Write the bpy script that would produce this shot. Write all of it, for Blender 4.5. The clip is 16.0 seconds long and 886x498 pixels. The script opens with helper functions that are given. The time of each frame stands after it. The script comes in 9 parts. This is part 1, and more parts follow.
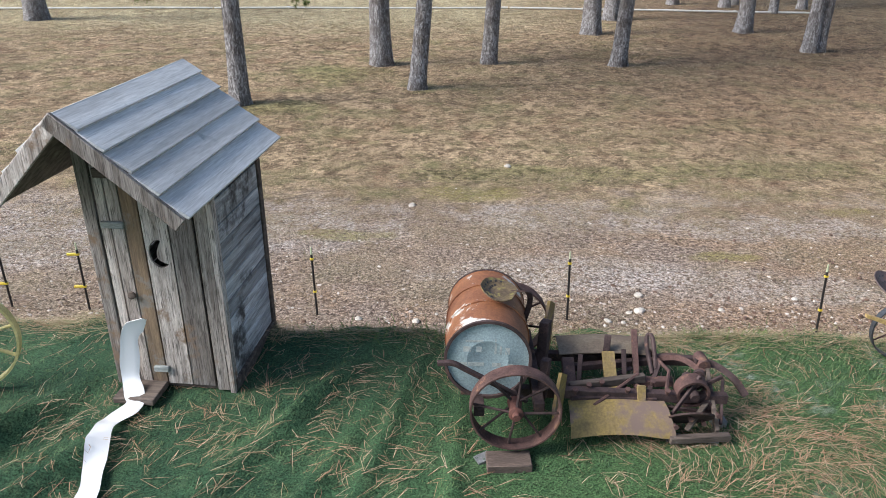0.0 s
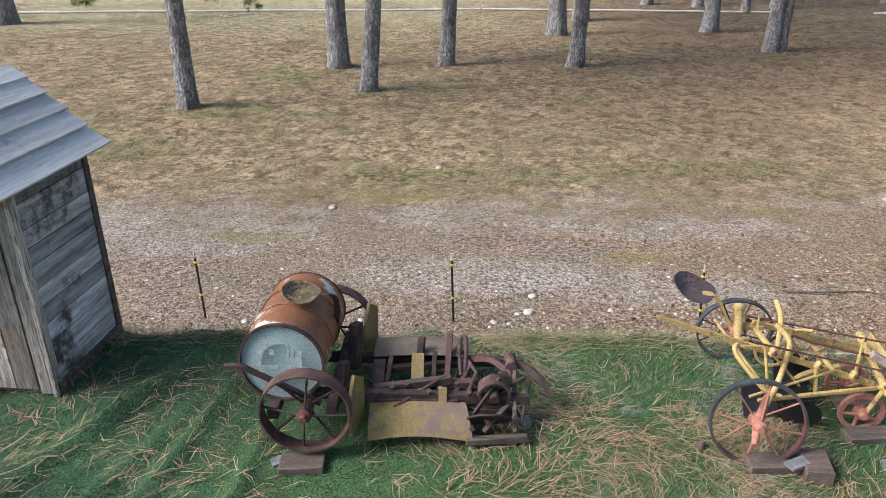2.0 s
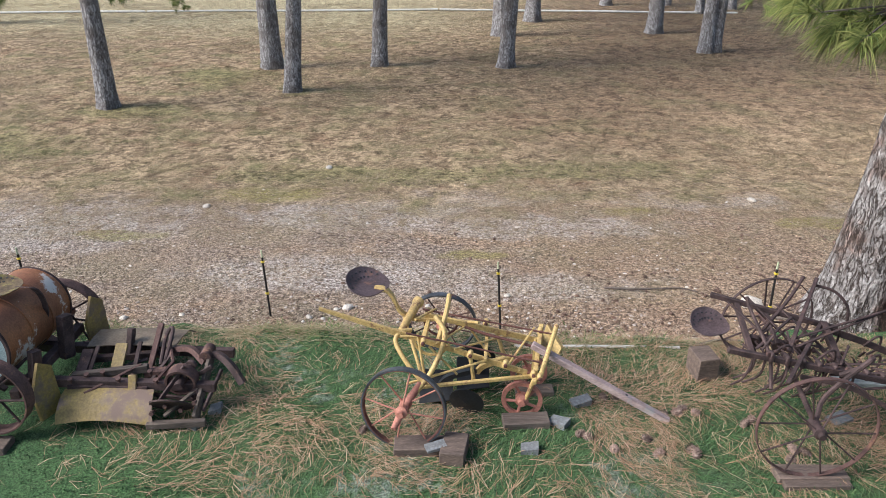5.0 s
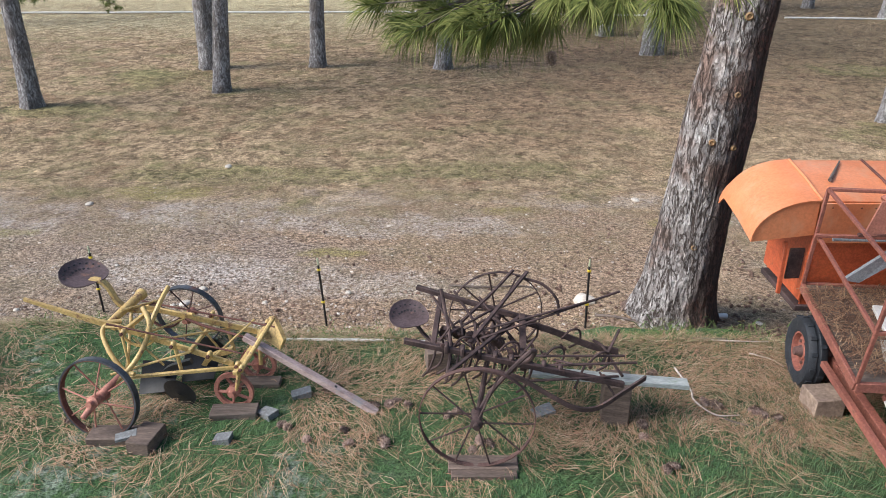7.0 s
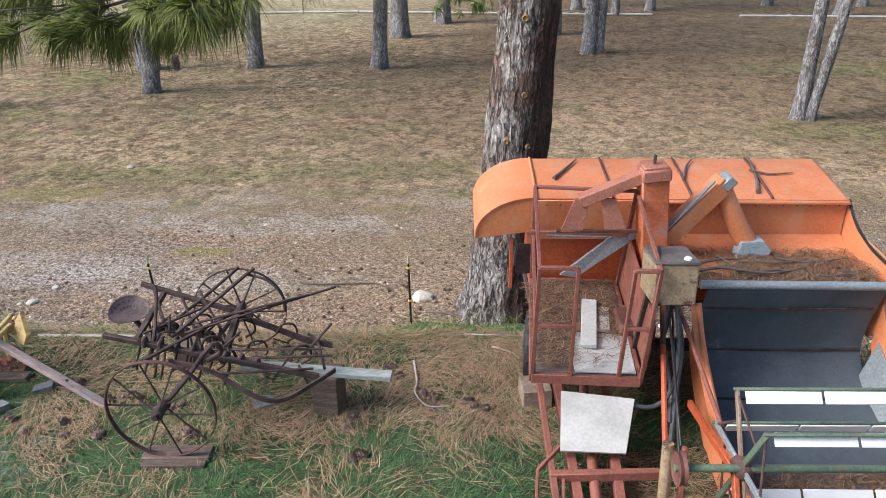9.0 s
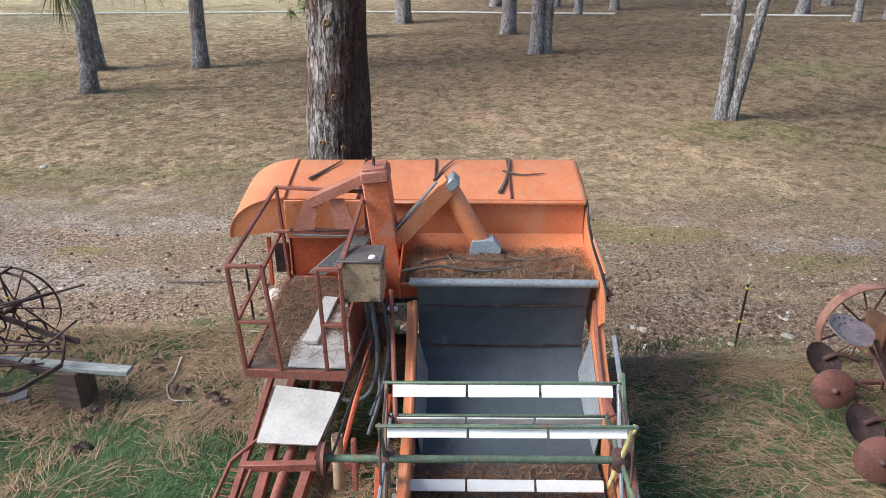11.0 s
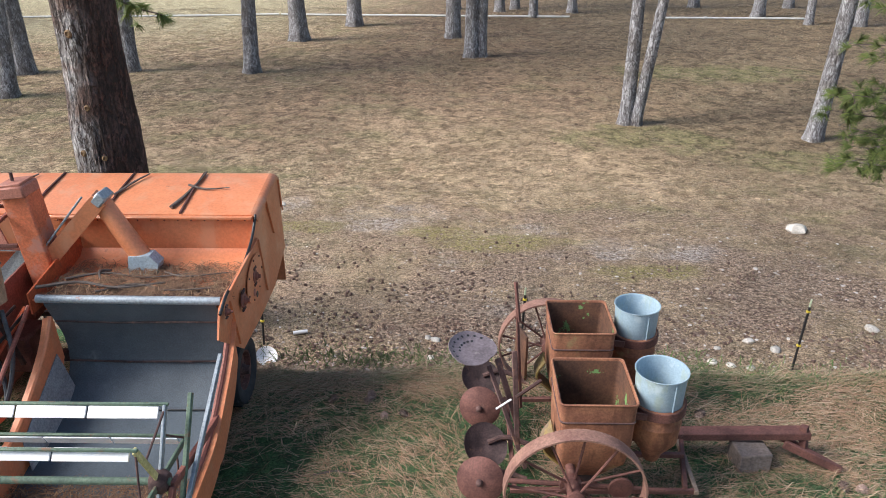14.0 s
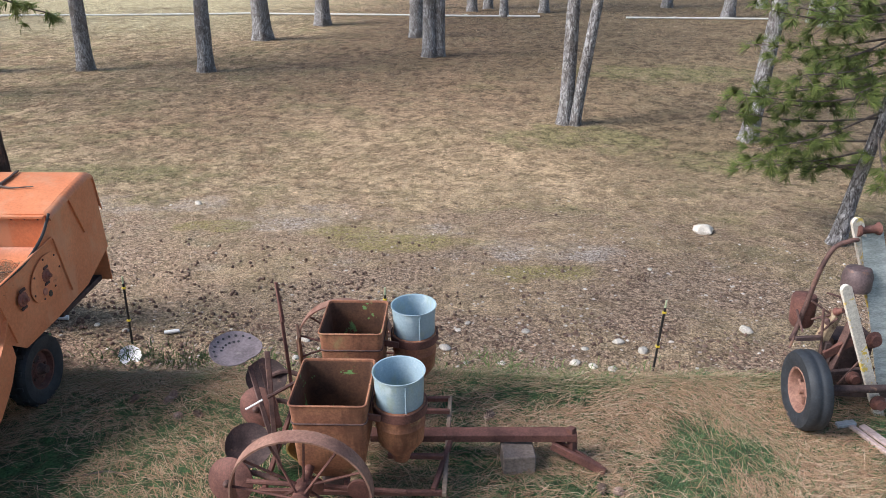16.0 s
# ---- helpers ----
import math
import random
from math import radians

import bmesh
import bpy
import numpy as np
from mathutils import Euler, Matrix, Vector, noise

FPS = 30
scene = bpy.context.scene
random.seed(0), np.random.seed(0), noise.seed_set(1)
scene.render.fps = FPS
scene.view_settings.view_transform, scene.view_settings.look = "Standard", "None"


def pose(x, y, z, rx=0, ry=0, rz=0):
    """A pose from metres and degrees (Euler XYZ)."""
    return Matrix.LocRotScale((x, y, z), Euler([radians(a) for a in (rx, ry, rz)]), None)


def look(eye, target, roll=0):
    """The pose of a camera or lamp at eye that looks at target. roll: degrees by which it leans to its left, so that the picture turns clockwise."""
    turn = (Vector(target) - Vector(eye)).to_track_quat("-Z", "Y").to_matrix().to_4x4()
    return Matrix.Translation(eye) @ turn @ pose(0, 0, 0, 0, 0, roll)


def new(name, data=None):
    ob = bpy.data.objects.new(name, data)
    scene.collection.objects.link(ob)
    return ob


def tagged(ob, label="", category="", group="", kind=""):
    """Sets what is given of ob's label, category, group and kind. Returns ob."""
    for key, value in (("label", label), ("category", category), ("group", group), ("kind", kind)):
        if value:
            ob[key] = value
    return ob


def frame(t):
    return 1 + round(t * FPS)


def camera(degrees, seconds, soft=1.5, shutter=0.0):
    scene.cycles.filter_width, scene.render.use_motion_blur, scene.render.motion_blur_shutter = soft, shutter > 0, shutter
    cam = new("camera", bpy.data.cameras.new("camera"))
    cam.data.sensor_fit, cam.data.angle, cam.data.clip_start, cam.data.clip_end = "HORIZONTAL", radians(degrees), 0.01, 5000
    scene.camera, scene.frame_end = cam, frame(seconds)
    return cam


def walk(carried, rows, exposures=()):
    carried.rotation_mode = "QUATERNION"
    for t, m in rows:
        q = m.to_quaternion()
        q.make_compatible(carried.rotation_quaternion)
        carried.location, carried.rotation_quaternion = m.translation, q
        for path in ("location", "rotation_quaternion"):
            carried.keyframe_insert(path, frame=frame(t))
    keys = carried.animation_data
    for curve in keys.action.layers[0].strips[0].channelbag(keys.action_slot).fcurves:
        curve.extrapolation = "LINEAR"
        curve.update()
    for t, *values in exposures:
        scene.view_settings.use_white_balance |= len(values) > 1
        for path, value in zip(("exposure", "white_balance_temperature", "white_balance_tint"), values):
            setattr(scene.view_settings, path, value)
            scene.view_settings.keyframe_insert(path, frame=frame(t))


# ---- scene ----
cam = camera(62.5, 16.0, 0.6)
PATH = [
    (0, (0.088, -0.036, 4.633), (0.072, 1.784, 3.803), 0.3),
    (0.5, (0.408, -0.034, 4.636), (0.389, 1.786, 3.808), 0.2),
    (1, (0.746, -0.029, 4.639), (0.726, 1.792, 3.811), 0.1),
    (1.5, (1.102, -0.039, 4.647), (1.081, 1.781, 3.82), 0.0),
    (2, (1.489, -0.033, 4.653), (1.469, 1.788, 3.826), -0.1),
    (2.5, (1.877, -0.021, 4.656), (1.855, 1.8, 3.83), -0.1),
    (3, (2.257, -0.035, 4.669), (2.235, 1.786, 3.841), -0.1),
    (5.5, (4.316, -0.349, 4.778), (4.288, 1.471, 3.948), -0.1),
    (6, (4.868, -0.354, 4.757), (4.838, 1.466, 3.93), -0.1),
    (6.5, (5.41, -0.356, 4.726), (5.381, 1.466, 3.903), 0.1),
    (7, (5.962, -0.355, 4.72), (5.932, 1.468, 3.898), 0.1),
    (7.5, (6.474, -0.36, 4.718), (6.449, 1.463, 3.898), 0.2),
    (8, (6.994, -0.373, 4.751), (6.971, 1.449, 3.925), -0.1),
    (8.5, (7.519, -0.417, 4.762), (7.494, 1.405, 3.936), -0.1),
    (9, (8.042, -0.486, 4.777), (8.013, 1.336, 3.952), -0.2),
    (11.5, (10.512, -0.602, 4.851), (10.473, 1.218, 4.022), -0.3),
    (12, (11.002, -0.599, 4.862), (10.958, 1.22, 4.033), -0.3),
    (12.5, (11.44, -0.599, 4.854), (11.396, 1.222, 4.027), -0.3),
    (13, (11.854, -0.602, 4.891), (11.808, 1.218, 4.063), -0.3),
    (13.5, (12.25, -0.55, 4.908), (12.202, 1.27, 4.08), -0.3),
    (14, (12.637, -0.481, 4.915), (12.585, 1.34, 4.089), -0.4),
    (14.5, (13.019, -0.427, 4.922), (12.965, 1.393, 4.094), -0.3),
    (15, (13.433, -0.404, 4.922), (13.377, 1.416, 4.095), -0.4),
    (15.5, (13.833, -0.402, 4.904), (13.777, 1.418, 4.077), -0.4),
    (16, (14.24, -0.415, 4.898), (14.184, 1.406, 4.071), -0.3),
]
walk(cam, [(t, look(eye, target, roll)) for t, eye, target, roll in PATH], [(0, 0.50), (9, 0.50), (12, 0.52), (14, 0.63), (16, 0.62)])

# ---- world, sun ----
world = bpy.data.worlds.new("sky")
scene.world = world
world.use_nodes = True
wn = world.node_tree
sky = wn.nodes.new("ShaderNodeTexSky")
sky.sky_type = "NISHITA"
sky.sun_disc = False
sky.sun_elevation = radians(39.5)
sky.sun_rotation = radians(-104)
sky.altitude = 600
sky.dust_density = 3.0
sky.air_density = 1.2
wn.links.new(sky.outputs[0], wn.nodes["Background"].inputs[0])
wn.nodes["Background"].inputs[1].default_value = 0.125
sun = new("sun", bpy.data.lights.new("sun", "SUN"))
sun.data.energy = 4.0
sun.data.angle = radians(30)
sun.data.color = (1.0, 0.98, 0.96)
SUN_WAY = Vector((-0.78, -0.20, 0.66))
sun.matrix_world = look(SUN_WAY * 40, (0, 0, 0))


# ---- mesh toolkit ----
class MB:
    """Collects vertices and faces of one mesh."""

    def __init__(self):
        self.v, self.f = [], []

    def add(self, verts, faces):
        n = len(self.v)
        self.v += [tuple(p) for p in verts]
        self.f += [tuple(i + n for i in f) for f in faces]
        return self

    def box(self, c, size, rot=None, bev=0.006):
        h = [s / 2 for s in size]
        b = min(bev, min(h) * 0.6)
        m = rot.to_3x3() if rot is not None else Matrix.Identity(3)
        c = Vector(c)
        vs, idx = [], {}
        for sx in (-1, 1):
            for sy in (-1, 1):
                for sz in (-1, 1):
                    for ax in range(3):
                        p = [sx * (h[0] - (b if ax != 0 else 0)), sy * (h[1] - (b if ax != 1 else 0)), sz * (h[2] - (b if ax != 2 else 0))]
                        idx[(sx, sy, sz, ax)] = len(vs)
                        vs.append(c + m @ Vector(p))
        fs = []
        for s in (-1, 1):
            q = [idx[(s, a, e, 0)] for a, e in ((-1, -1), (1, -1), (1, 1), (-1, 1))]
            fs.append(q if s > 0 else q[::-1])
            q = [idx[(a, s, e, 1)] for a, e in ((-1, -1), (-1, 1), (1, 1), (1, -1))]
            fs.append(q if s > 0 else q[::-1])
            q = [idx[(a, e, s, 2)] for a, e in ((-1, -1), (1, -1), (1, 1), (-1, 1))]
            fs.append(q if s > 0 else q[::-1])
        for s in (-1, 1):
            for r in (-1, 1):
                q = [idx[(s, r, -1, 0)], idx[(s, r, -1, 1)], idx[(s, r, 1, 1)], idx[(s, r, 1, 0)]]
                fs.append(q if s * r > 0 else q[::-1])
                q = [idx[(s, -1, r, 0)], idx[(s, 1, r, 0)], idx[(s, 1, r, 2)], idx[(s, -1, r, 2)]]
                fs.append(q if s * r > 0 else q[::-1])
                q = [idx[(-1, s, r, 1)], idx[(-1, s, r, 2)], idx[(1, s, r, 2)], idx[(1, s, r, 1)]]
                fs.append(q if s * r > 0 else q[::-1])
        for sx in (-1, 1):
            for sy in (-1, 1):
                for sz in (-1, 1):
                    q = [idx[(sx, sy, sz, 0)], idx[(sx, sy, sz, 1)], idx[(sx, sy, sz, 2)]]
                    fs.append(q if sx * sy * sz > 0 else q[::-1])
        return self.add(vs, fs)

    def bar(self, p, q, w, h, up=(0, 0, 1), bev=0.004):
        p, q = Vector(p), Vector(q)
        x = (q - p).normalized()
        u = Vector(up)
        y = u.cross(x)
        if y.length < 1e-4:
            y = Vector((0, 1, 0)).cross(x)
        y.normalize()
        z = x.cross(y)
        m = Matrix((x, y, z)).transposed()
        return self.box((p + q) / 2, ((q - p).length, w, h), m, bev)

    def tube(self, pts, r, n=8, cap=True):
        pts = [Vector(p) for p in pts]
        k = len(pts)
        rs = r if isinstance(r, (list, tuple)) else [r] * k
        t0 = (pts[1] - pts[0]).normalized()
        a = t0.orthogonal().normalized()
        vs, fs = [], []
        for i, p in enumerate(pts):
            t = (pts[min(i + 1, k - 1)] - pts[max(i - 1, 0)]).normalized()
            a = (a - t * a.dot(t)).normalized()
            b = t.cross(a)
            for j in range(n):
                g = 2 * math.pi * j / n
                vs.append(p + rs[i] * (math.cos(g) * a + math.sin(g) * b))
        for i in range(k - 1):
            for j in range(n):
                j2 = (j + 1) % n
                fs.append((i * n + j, i * n + j2, (i + 1) * n + j2, (i + 1) * n + j))
        if cap:
            fs.append(tuple(range(n))[::-1])
            fs.append(tuple((k - 1) * n + j for j in range(n)))
        return self.add(vs, fs)

    def lathe(self, c, axis, prof, n=24, closed=False, arc=1.0, start=0.0):
        """Turns a profile of (radius, height along axis) round the axis."""
        c, ax = Vector(c), Vector(axis).normalized()
        a = ax.orthogonal().normalized() if abs(ax.z) > 0.9 else ax.cross(Vector((0, 0, 1))).normalized()
        b = ax.cross(a)
        k = len(prof)
        full = arc > 0.999
        m = n if full else n + 1
        vs, fs = [], []
        for j in range(m):
            g = 2 * math.pi * (start + arc * j / n)
            e = math.cos(g) * a + math.sin(g) * b
            for r, h in prof:
                vs.append(c + e * r + ax * h)
        for j in range(n):
            j2 = (j + 1) % m
            for i in range(k if closed else k - 1):
                i2 = (i + 1) % k
                fs.append((j * k + i, j2 * k + i, j2 * k + i2, j * k + i2))
        return self.add(vs, fs)

    def ring(self, c, axis, r, width, thick, n=36):
        w = width / 2
        return self.lathe(c, axis, [(r, -w), (r, w), (r - thick, w), (r - thick, -w)], n, True)

    def sheet(self, grid, thick):
        """A sheet of even thickness over a grid of points."""
        a, b = len(grid), len(grid[0])
        g = [[Vector(p) for p in row] for row in grid]
        vs = []
        for i in range(a):
            for j in range(b):
                du = g[min(i + 1, a - 1)][j] - g[max(i - 1, 0)][j]
                dv = g[i][min(j + 1, b - 1)] - g[i][max(j - 1, 0)]
                nn = du.cross(dv)
                nn = nn.normalized() if nn.length > 1e-9 else Vector((0, 0, 1))
                vs.append(g[i][j] + nn * thick / 2)
                vs.append(g[i][j] - nn * thick / 2)
        ix = lambda i, j, s: 2 * (i * b + j) + s
        fs = []
        for i in range(a - 1):
            for j in range(b - 1):
                fs.append((ix(i, j, 0), ix(i + 1, j, 0), ix(i + 1, j + 1, 0), ix(i, j + 1, 0)))
                fs.append((ix(i, j, 1), ix(i, j + 1, 1), ix(i + 1, j + 1, 1), ix(i + 1, j, 1)))
        for i in range(a - 1):
            fs.append((ix(i, 0, 0), ix(i, 0, 1), ix(i + 1, 0, 1), ix(i + 1, 0, 0)))
            fs.append((ix(i, b - 1, 0), ix(i + 1, b - 1, 0), ix(i + 1, b - 1, 1), ix(i, b - 1, 1)))
        for j in range(b - 1):
            fs.append((ix(0, j, 0), ix(0, j + 1, 0), ix(0, j + 1, 1), ix(0, j, 1)))
            fs.append((ix(a - 1, j, 0), ix(a - 1, j, 1), ix(a - 1, j + 1, 1), ix(a - 1, j + 1, 0)))
        return self.add(vs, fs)

    def plate(self, poly, way):
        """A flat polygon given thickness along a vector."""
        p = [Vector(q) for q in poly]
        w = Vector(way)
        n = len(p)
        fs = [tuple(range(n))[::-1], tuple(range(n, 2 * n))]
        for i in range(n):
            j = (i + 1) % n
            fs.append((i, j, n + j, n + i))
        return self.add(p + [q + w for q in p], fs)


ORIGIN = {}


def thing(name, at, label, category, group="", kind=""):
    ob = new(name)
    ob.location = at
    ob.empty_display_size = 0.1
    ORIGIN[ob.name] = Vector(at)
    return tagged(ob, label, category, group, kind)


def mesh_of(name, mb, material, shift=Vector((0, 0, 0)), angle=38):
    me = bpy.data.meshes.new(name)
    me.from_pydata([tuple(Vector(p) - shift) for p in mb.v], [], mb.f)
    me.materials.append(material)
    me.shade_smooth()
    me.set_sharp_from_angle(angle=radians(angle))
    return me


def part(name, mb, material, parent, label=""):
    shift = ORIGIN[parent.name]
    ob = new(name, mesh_of(name, mb, material, shift))
    ob.parent = parent
    ORIGIN[ob.name] = shift
    return tagged(ob, label)


def solo(name, mb, material, label, category, group="", kind="", at=(0, 0, 0)):
    """A thing that is one single mesh."""
    ob = new(name, mesh_of(name, mb, material, Vector(at)))
    ob.location = at
    ORIGIN[ob.name] = Vector(at)
    return tagged(ob, label, category, group, kind)


def settle(ob, about, k):
    """Moves a thing towards or away from a point, at the same apparent shape."""
    ob.location = Vector(about) + (Vector(ob.location) - Vector(about)) * k
    ob.scale = (k, k, k)


def curve(pts, n=6):
    """Points of a smooth line through the given ones."""
    p = [Vector(q) for q in pts]
    p = [2 * p[0] - p[1]] + p + [2 * p[-1] - p[-2]]
    out = []
    for i in range(1, len(p) - 2):
        for k in range(n):
            t = k / n
            out.append(0.5 * ((2 * p[i]) + (p[i + 1] - p[i - 1]) * t + (2 * p[i - 1] - 5 * p[i] + 4 * p[i + 1] - p[i + 2]) * t * t + (3 * p[i] - p[i - 1] - 3 * p[i + 1] + p[i + 2]) * t ** 3))
    return out + [p[-2]]


def lerp_table(table, x):
    if x <= table[0][0]:
        return table[0][1]
    for (a, u), (b, v) in zip(table, table[1:]):
        if x <= b:
            k = (x - a) / (b - a)
            k = k * k * (3 - 2 * k)
            return u + (v - u) * k
    return table[-1][1]


# ---- materials ----
def material(name):
    m = bpy.data.materials.new(name)
    m.use_nodes = True
    return m, m.node_tree.nodes, m.node_tree.links, m.node_tree.nodes["Principled BSDF"]


def tex_noise(nt, coord, scale, detail=6.0, rough=0.55, stretch=None, distort=0.0):
    n = nt.nodes.new("ShaderNodeTexNoise")
    n.inputs["Scale"].default_value = scale
    n.inputs["Detail"].default_value = detail
    n.inputs["Roughness"].default_value = rough
    n.inputs["Distortion"].default_value = distort
    if stretch:
        mp = nt.nodes.new("ShaderNodeMapping")
        mp.inputs["Scale"].default_value = stretch
        nt.links.new(coord, mp.inputs["Vector"])
        coord = mp.outputs["Vector"]
    nt.links.new(coord, n.inputs["Vector"])
    return n.outputs["Fac"]


def ramp(nt, fac, lo, hi, a=0.0, b=1.0):
    n = nt.nodes.new("ShaderNodeMapRange")
    n.interpolation_type = "SMOOTHSTEP"
    for k, v in zip(("From Min", "From Max", "To Min", "To Max"), (lo, hi, a, b)):
        n.inputs[k].default_value = v
    nt.links.new(fac, n.inputs["Value"])
    return n.outputs["Result"]


def mix(nt, fac, a, b, mode="MIX"):
    n = nt.nodes.new("ShaderNodeMix")
    n.data_type = "RGBA"
    n.blend_type = mode
    for s, v in ((n.inputs[0], fac), (n.inputs[6], a), (n.inputs[7], b)):
        if isinstance(v, (int, float)):
            s.default_value = v
        elif isinstance(v, (tuple, list)):
            s.default_value = (*v, 1) if len(v) == 3 else v
        else:
            nt.links.new(v, s)
    return n.outputs[2]


def maths(nt, op, a, b=0.0):
    n = nt.nodes.new("ShaderNodeMath")
    n.operation = op
    for s, v in zip(n.inputs, (a, b)):
        if isinstance(v, (int, float)):
            s.default_value = v
        else:
            nt.links.new(v, s)
    return n.outputs[0]


def bump(nt, bsdf, height, strength, distance):
    n = nt.nodes.new("ShaderNodeBump")
    n.inputs["Strength"].default_value = strength
    n.inputs["Distance"].default_value = distance
    nt.links.new(height, n.inputs["Height"])
    nt.links.new(n.outputs[0], bsdf.inputs["Normal"])


def weathered(name, base, dark, patch=None, patch_at=(0.55, 0.65), patch_scale=6.0, scale=5.0, fine=60.0, rough=0.8, metal=0.0, bump_d=0.002, stretch=None, vary=0.0, streak=None, grain=(0.72, 1.22), turn=0.0):
    """A worn surface: two tones, fine grain, and patches of a third colour with a shape of their own."""
    m, nodes, links, b = material(name)
    nt = m.node_tree
    co = nodes.new("ShaderNodeTexCoord").outputs["Object"]
    if turn:
        mp = nodes.new("ShaderNodeMapping")
        mp.inputs["Rotation"].default_value = (0, 0, turn)
        links.new(co, mp.inputs["Vector"])
        co = mp.outputs["Vector"]
    n1 = tex_noise(nt, co, scale, 8, 0.62, stretch)
    n2 = tex_noise(nt, co, fine, 5, 0.6, stretch)
    col = mix(nt, ramp(nt, n1, 0.32, 0.68), dark, base)
    tone = ramp(nt, n2, 0.25, 0.75, *grain)
    if vary:
        rnd = nodes.new("ShaderNodeObjectInfo").outputs["Random"]
        tone = maths(nt, "MULTIPLY", tone, ramp(nt, rnd, 0.0, 1.0, 1 - vary, 1 + vary))
    cb = nodes.new("ShaderNodeCombineColor")
    for k in range(3):
        links.new(tone, cb.inputs[k])
    col = mix(nt, 1.0, col, cb.outputs[0], "MULTIPLY")
    if streak:
        n4 = tex_noise(nt, co, 9.0, 4, 0.6, streak[1])
        col = mix(nt, ramp(nt, n4, 0.5, 0.66, 0.0, streak[2] if len(streak) > 2 else 0.8), col, streak[0])
    rv = ramp(nt, n1, 0.3, 0.7, min(1, rough + 0.08), max(0.1, rough - 0.1))
    if patch:
        n3 = tex_noise(nt, co, patch_scale, 9, 0.68)
        f = ramp(nt, n3, *patch_at)
        col = mix(nt, f, col, patch)
        rv = maths(nt, "MAXIMUM", rv, maths(nt, "MULTIPLY", f, 0.85))
    links.new(col, b.inputs["Base Color"])
    links.new(rv, b.inputs["Roughness"])
    b.inputs["Metallic"].default_value = metal
    bump(nt, b, maths(nt, "ADD", n2, maths(nt, "MULTIPLY", n1, 1.5)), 0.6, bump_d)
    return m


OLIVE = weathered("olive_stained_sheet", (0.20, 0.16, 0.115), (0.12, 0.09, 0.068), (0.13, 0.09, 0.075), (0.52, 0.66), 3, 4, 50, 0.75, 0.0, 0.001)
RUST = weathered("rusted_iron", (0.135, 0.073, 0.064), (0.06, 0.034, 0.033), (0.23, 0.125, 0.08), (0.56, 0.7), 9, 7, 90, 0.85, 0.15, 0.0015)
RUST_DARK = weathered("dark_rusted_iron", (0.085, 0.053, 0.052), (0.034, 0.022, 0.023), (0.16, 0.09, 0.068), (0.58, 0.72), 12, 8, 90, 0.8, 0.2, 0.0012)
RUST_RED = weathered("red_rusted_steel", (0.17, 0.07, 0.056), (0.09, 0.038, 0.032), (0.29, 0.18, 0.14), (0.6, 0.75), 7, 6, 80, 0.8, 0.1, 0.0012)
RUST_HOPPER = weathered("orange_rusted_sheet", (0.37, 0.165, 0.09), (0.21, 0.082, 0.05), (0.33, 0.25, 0.12), (0.57, 0.70), 4, 3.5, 60, 0.75, 0.1, 0.0012, None, 0.0, ((0.10, 0.04, 0.025), (1.4, 1.4, 0.25), 0.6))
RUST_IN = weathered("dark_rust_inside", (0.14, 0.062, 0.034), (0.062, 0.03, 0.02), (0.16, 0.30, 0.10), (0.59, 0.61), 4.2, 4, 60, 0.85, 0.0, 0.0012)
DRUM = weathered("rusted_drum_paint", (0.30, 0.125, 0.055), (0.19, 0.075, 0.04), (0.56, 0.53, 0.50), (0.56, 0.61), 3.4, 3, 70, 0.6, 0.1, 0.001, None, 0.0, ((0.15, 0.06, 0.035), (0.5, 0.15, 0.5), 0.5))
DRUM_BLUE = weathered("faded_blue_drum_paint", (0.275, 0.36, 0.39), (0.225, 0.295, 0.325), (0.30, 0.22, 0.15), (0.68, 0.78), 5, 4, 80, 0.6, 0.0, 0.0008)
PALE_INK = weathered("worn_pale_stencil_paint", (0.42, 0.45, 0.44), (0.27, 0.32, 0.33), None, (0, 1), 1, 18, 60, 0.7)
YELLOW = weathered("chipped_yellow_paint", (0.58, 0.41, 0.165), (0.42, 0.29, 0.115), (0.24, 0.13, 0.075), (0.56, 0.65), 14, 6, 60, 0.55, 0.0, 0.001)
YELLOW_OLD = weathered("faded_yellow_sheet", (0.30, 0.215, 0.06), (0.19, 0.135, 0.06), (0.17, 0.12, 0.10), (0.48, 0.60), 2.4, 5, 60, 0.65, 0.0, 0.001)
CREAM = weathered("cream_yellow_wheel_paint", (0.66, 0.58, 0.27), (0.52, 0.45, 0.20), (0.3, 0.2, 0.1), (0.66, 0.74), 12, 5, 60, 0.6)
CORAL = weathered("faded_red_wheel_paint", (0.44, 0.19, 0.14), (0.29, 0.115, 0.09), (0.18, 0.08, 0.06), (0.56, 0.7), 12, 6, 60, 0.7)
STEEL_BLUE = weathered("worn_dark_tyre_steel", (0.11, 0.125, 0.15), (0.05, 0.055, 0.065), (0.16, 0.07, 0.05), (0.58, 0.7), 7, 6, 60, 0.5, 0.5, 0.0008)
ORANGE = weathered("sun_faded_orange_paint", (0.68, 0.25, 0.12), (0.60, 0.195, 0.085), (0.36, 0.13, 0.075), (0.64, 0.74), 7, 2.2, 45, 0.45, 0.0, 0.0008, None, 0.04, ((0.60, 0.29, 0.17), (0.6, 0.6, 0.3), 0.6), (0.88, 1.1))
# for red-orange parts, and for orange panels with shade put into their colour
ORANGE_RED = weathered("red_orange_paint_and_shade", (0.52, 0.11, 0.04), (0.40, 0.08, 0.035), (0.22, 0.08, 0.05), (0.6, 0.7), 8, 3, 50, 0.5, 0.0, 0.0008)
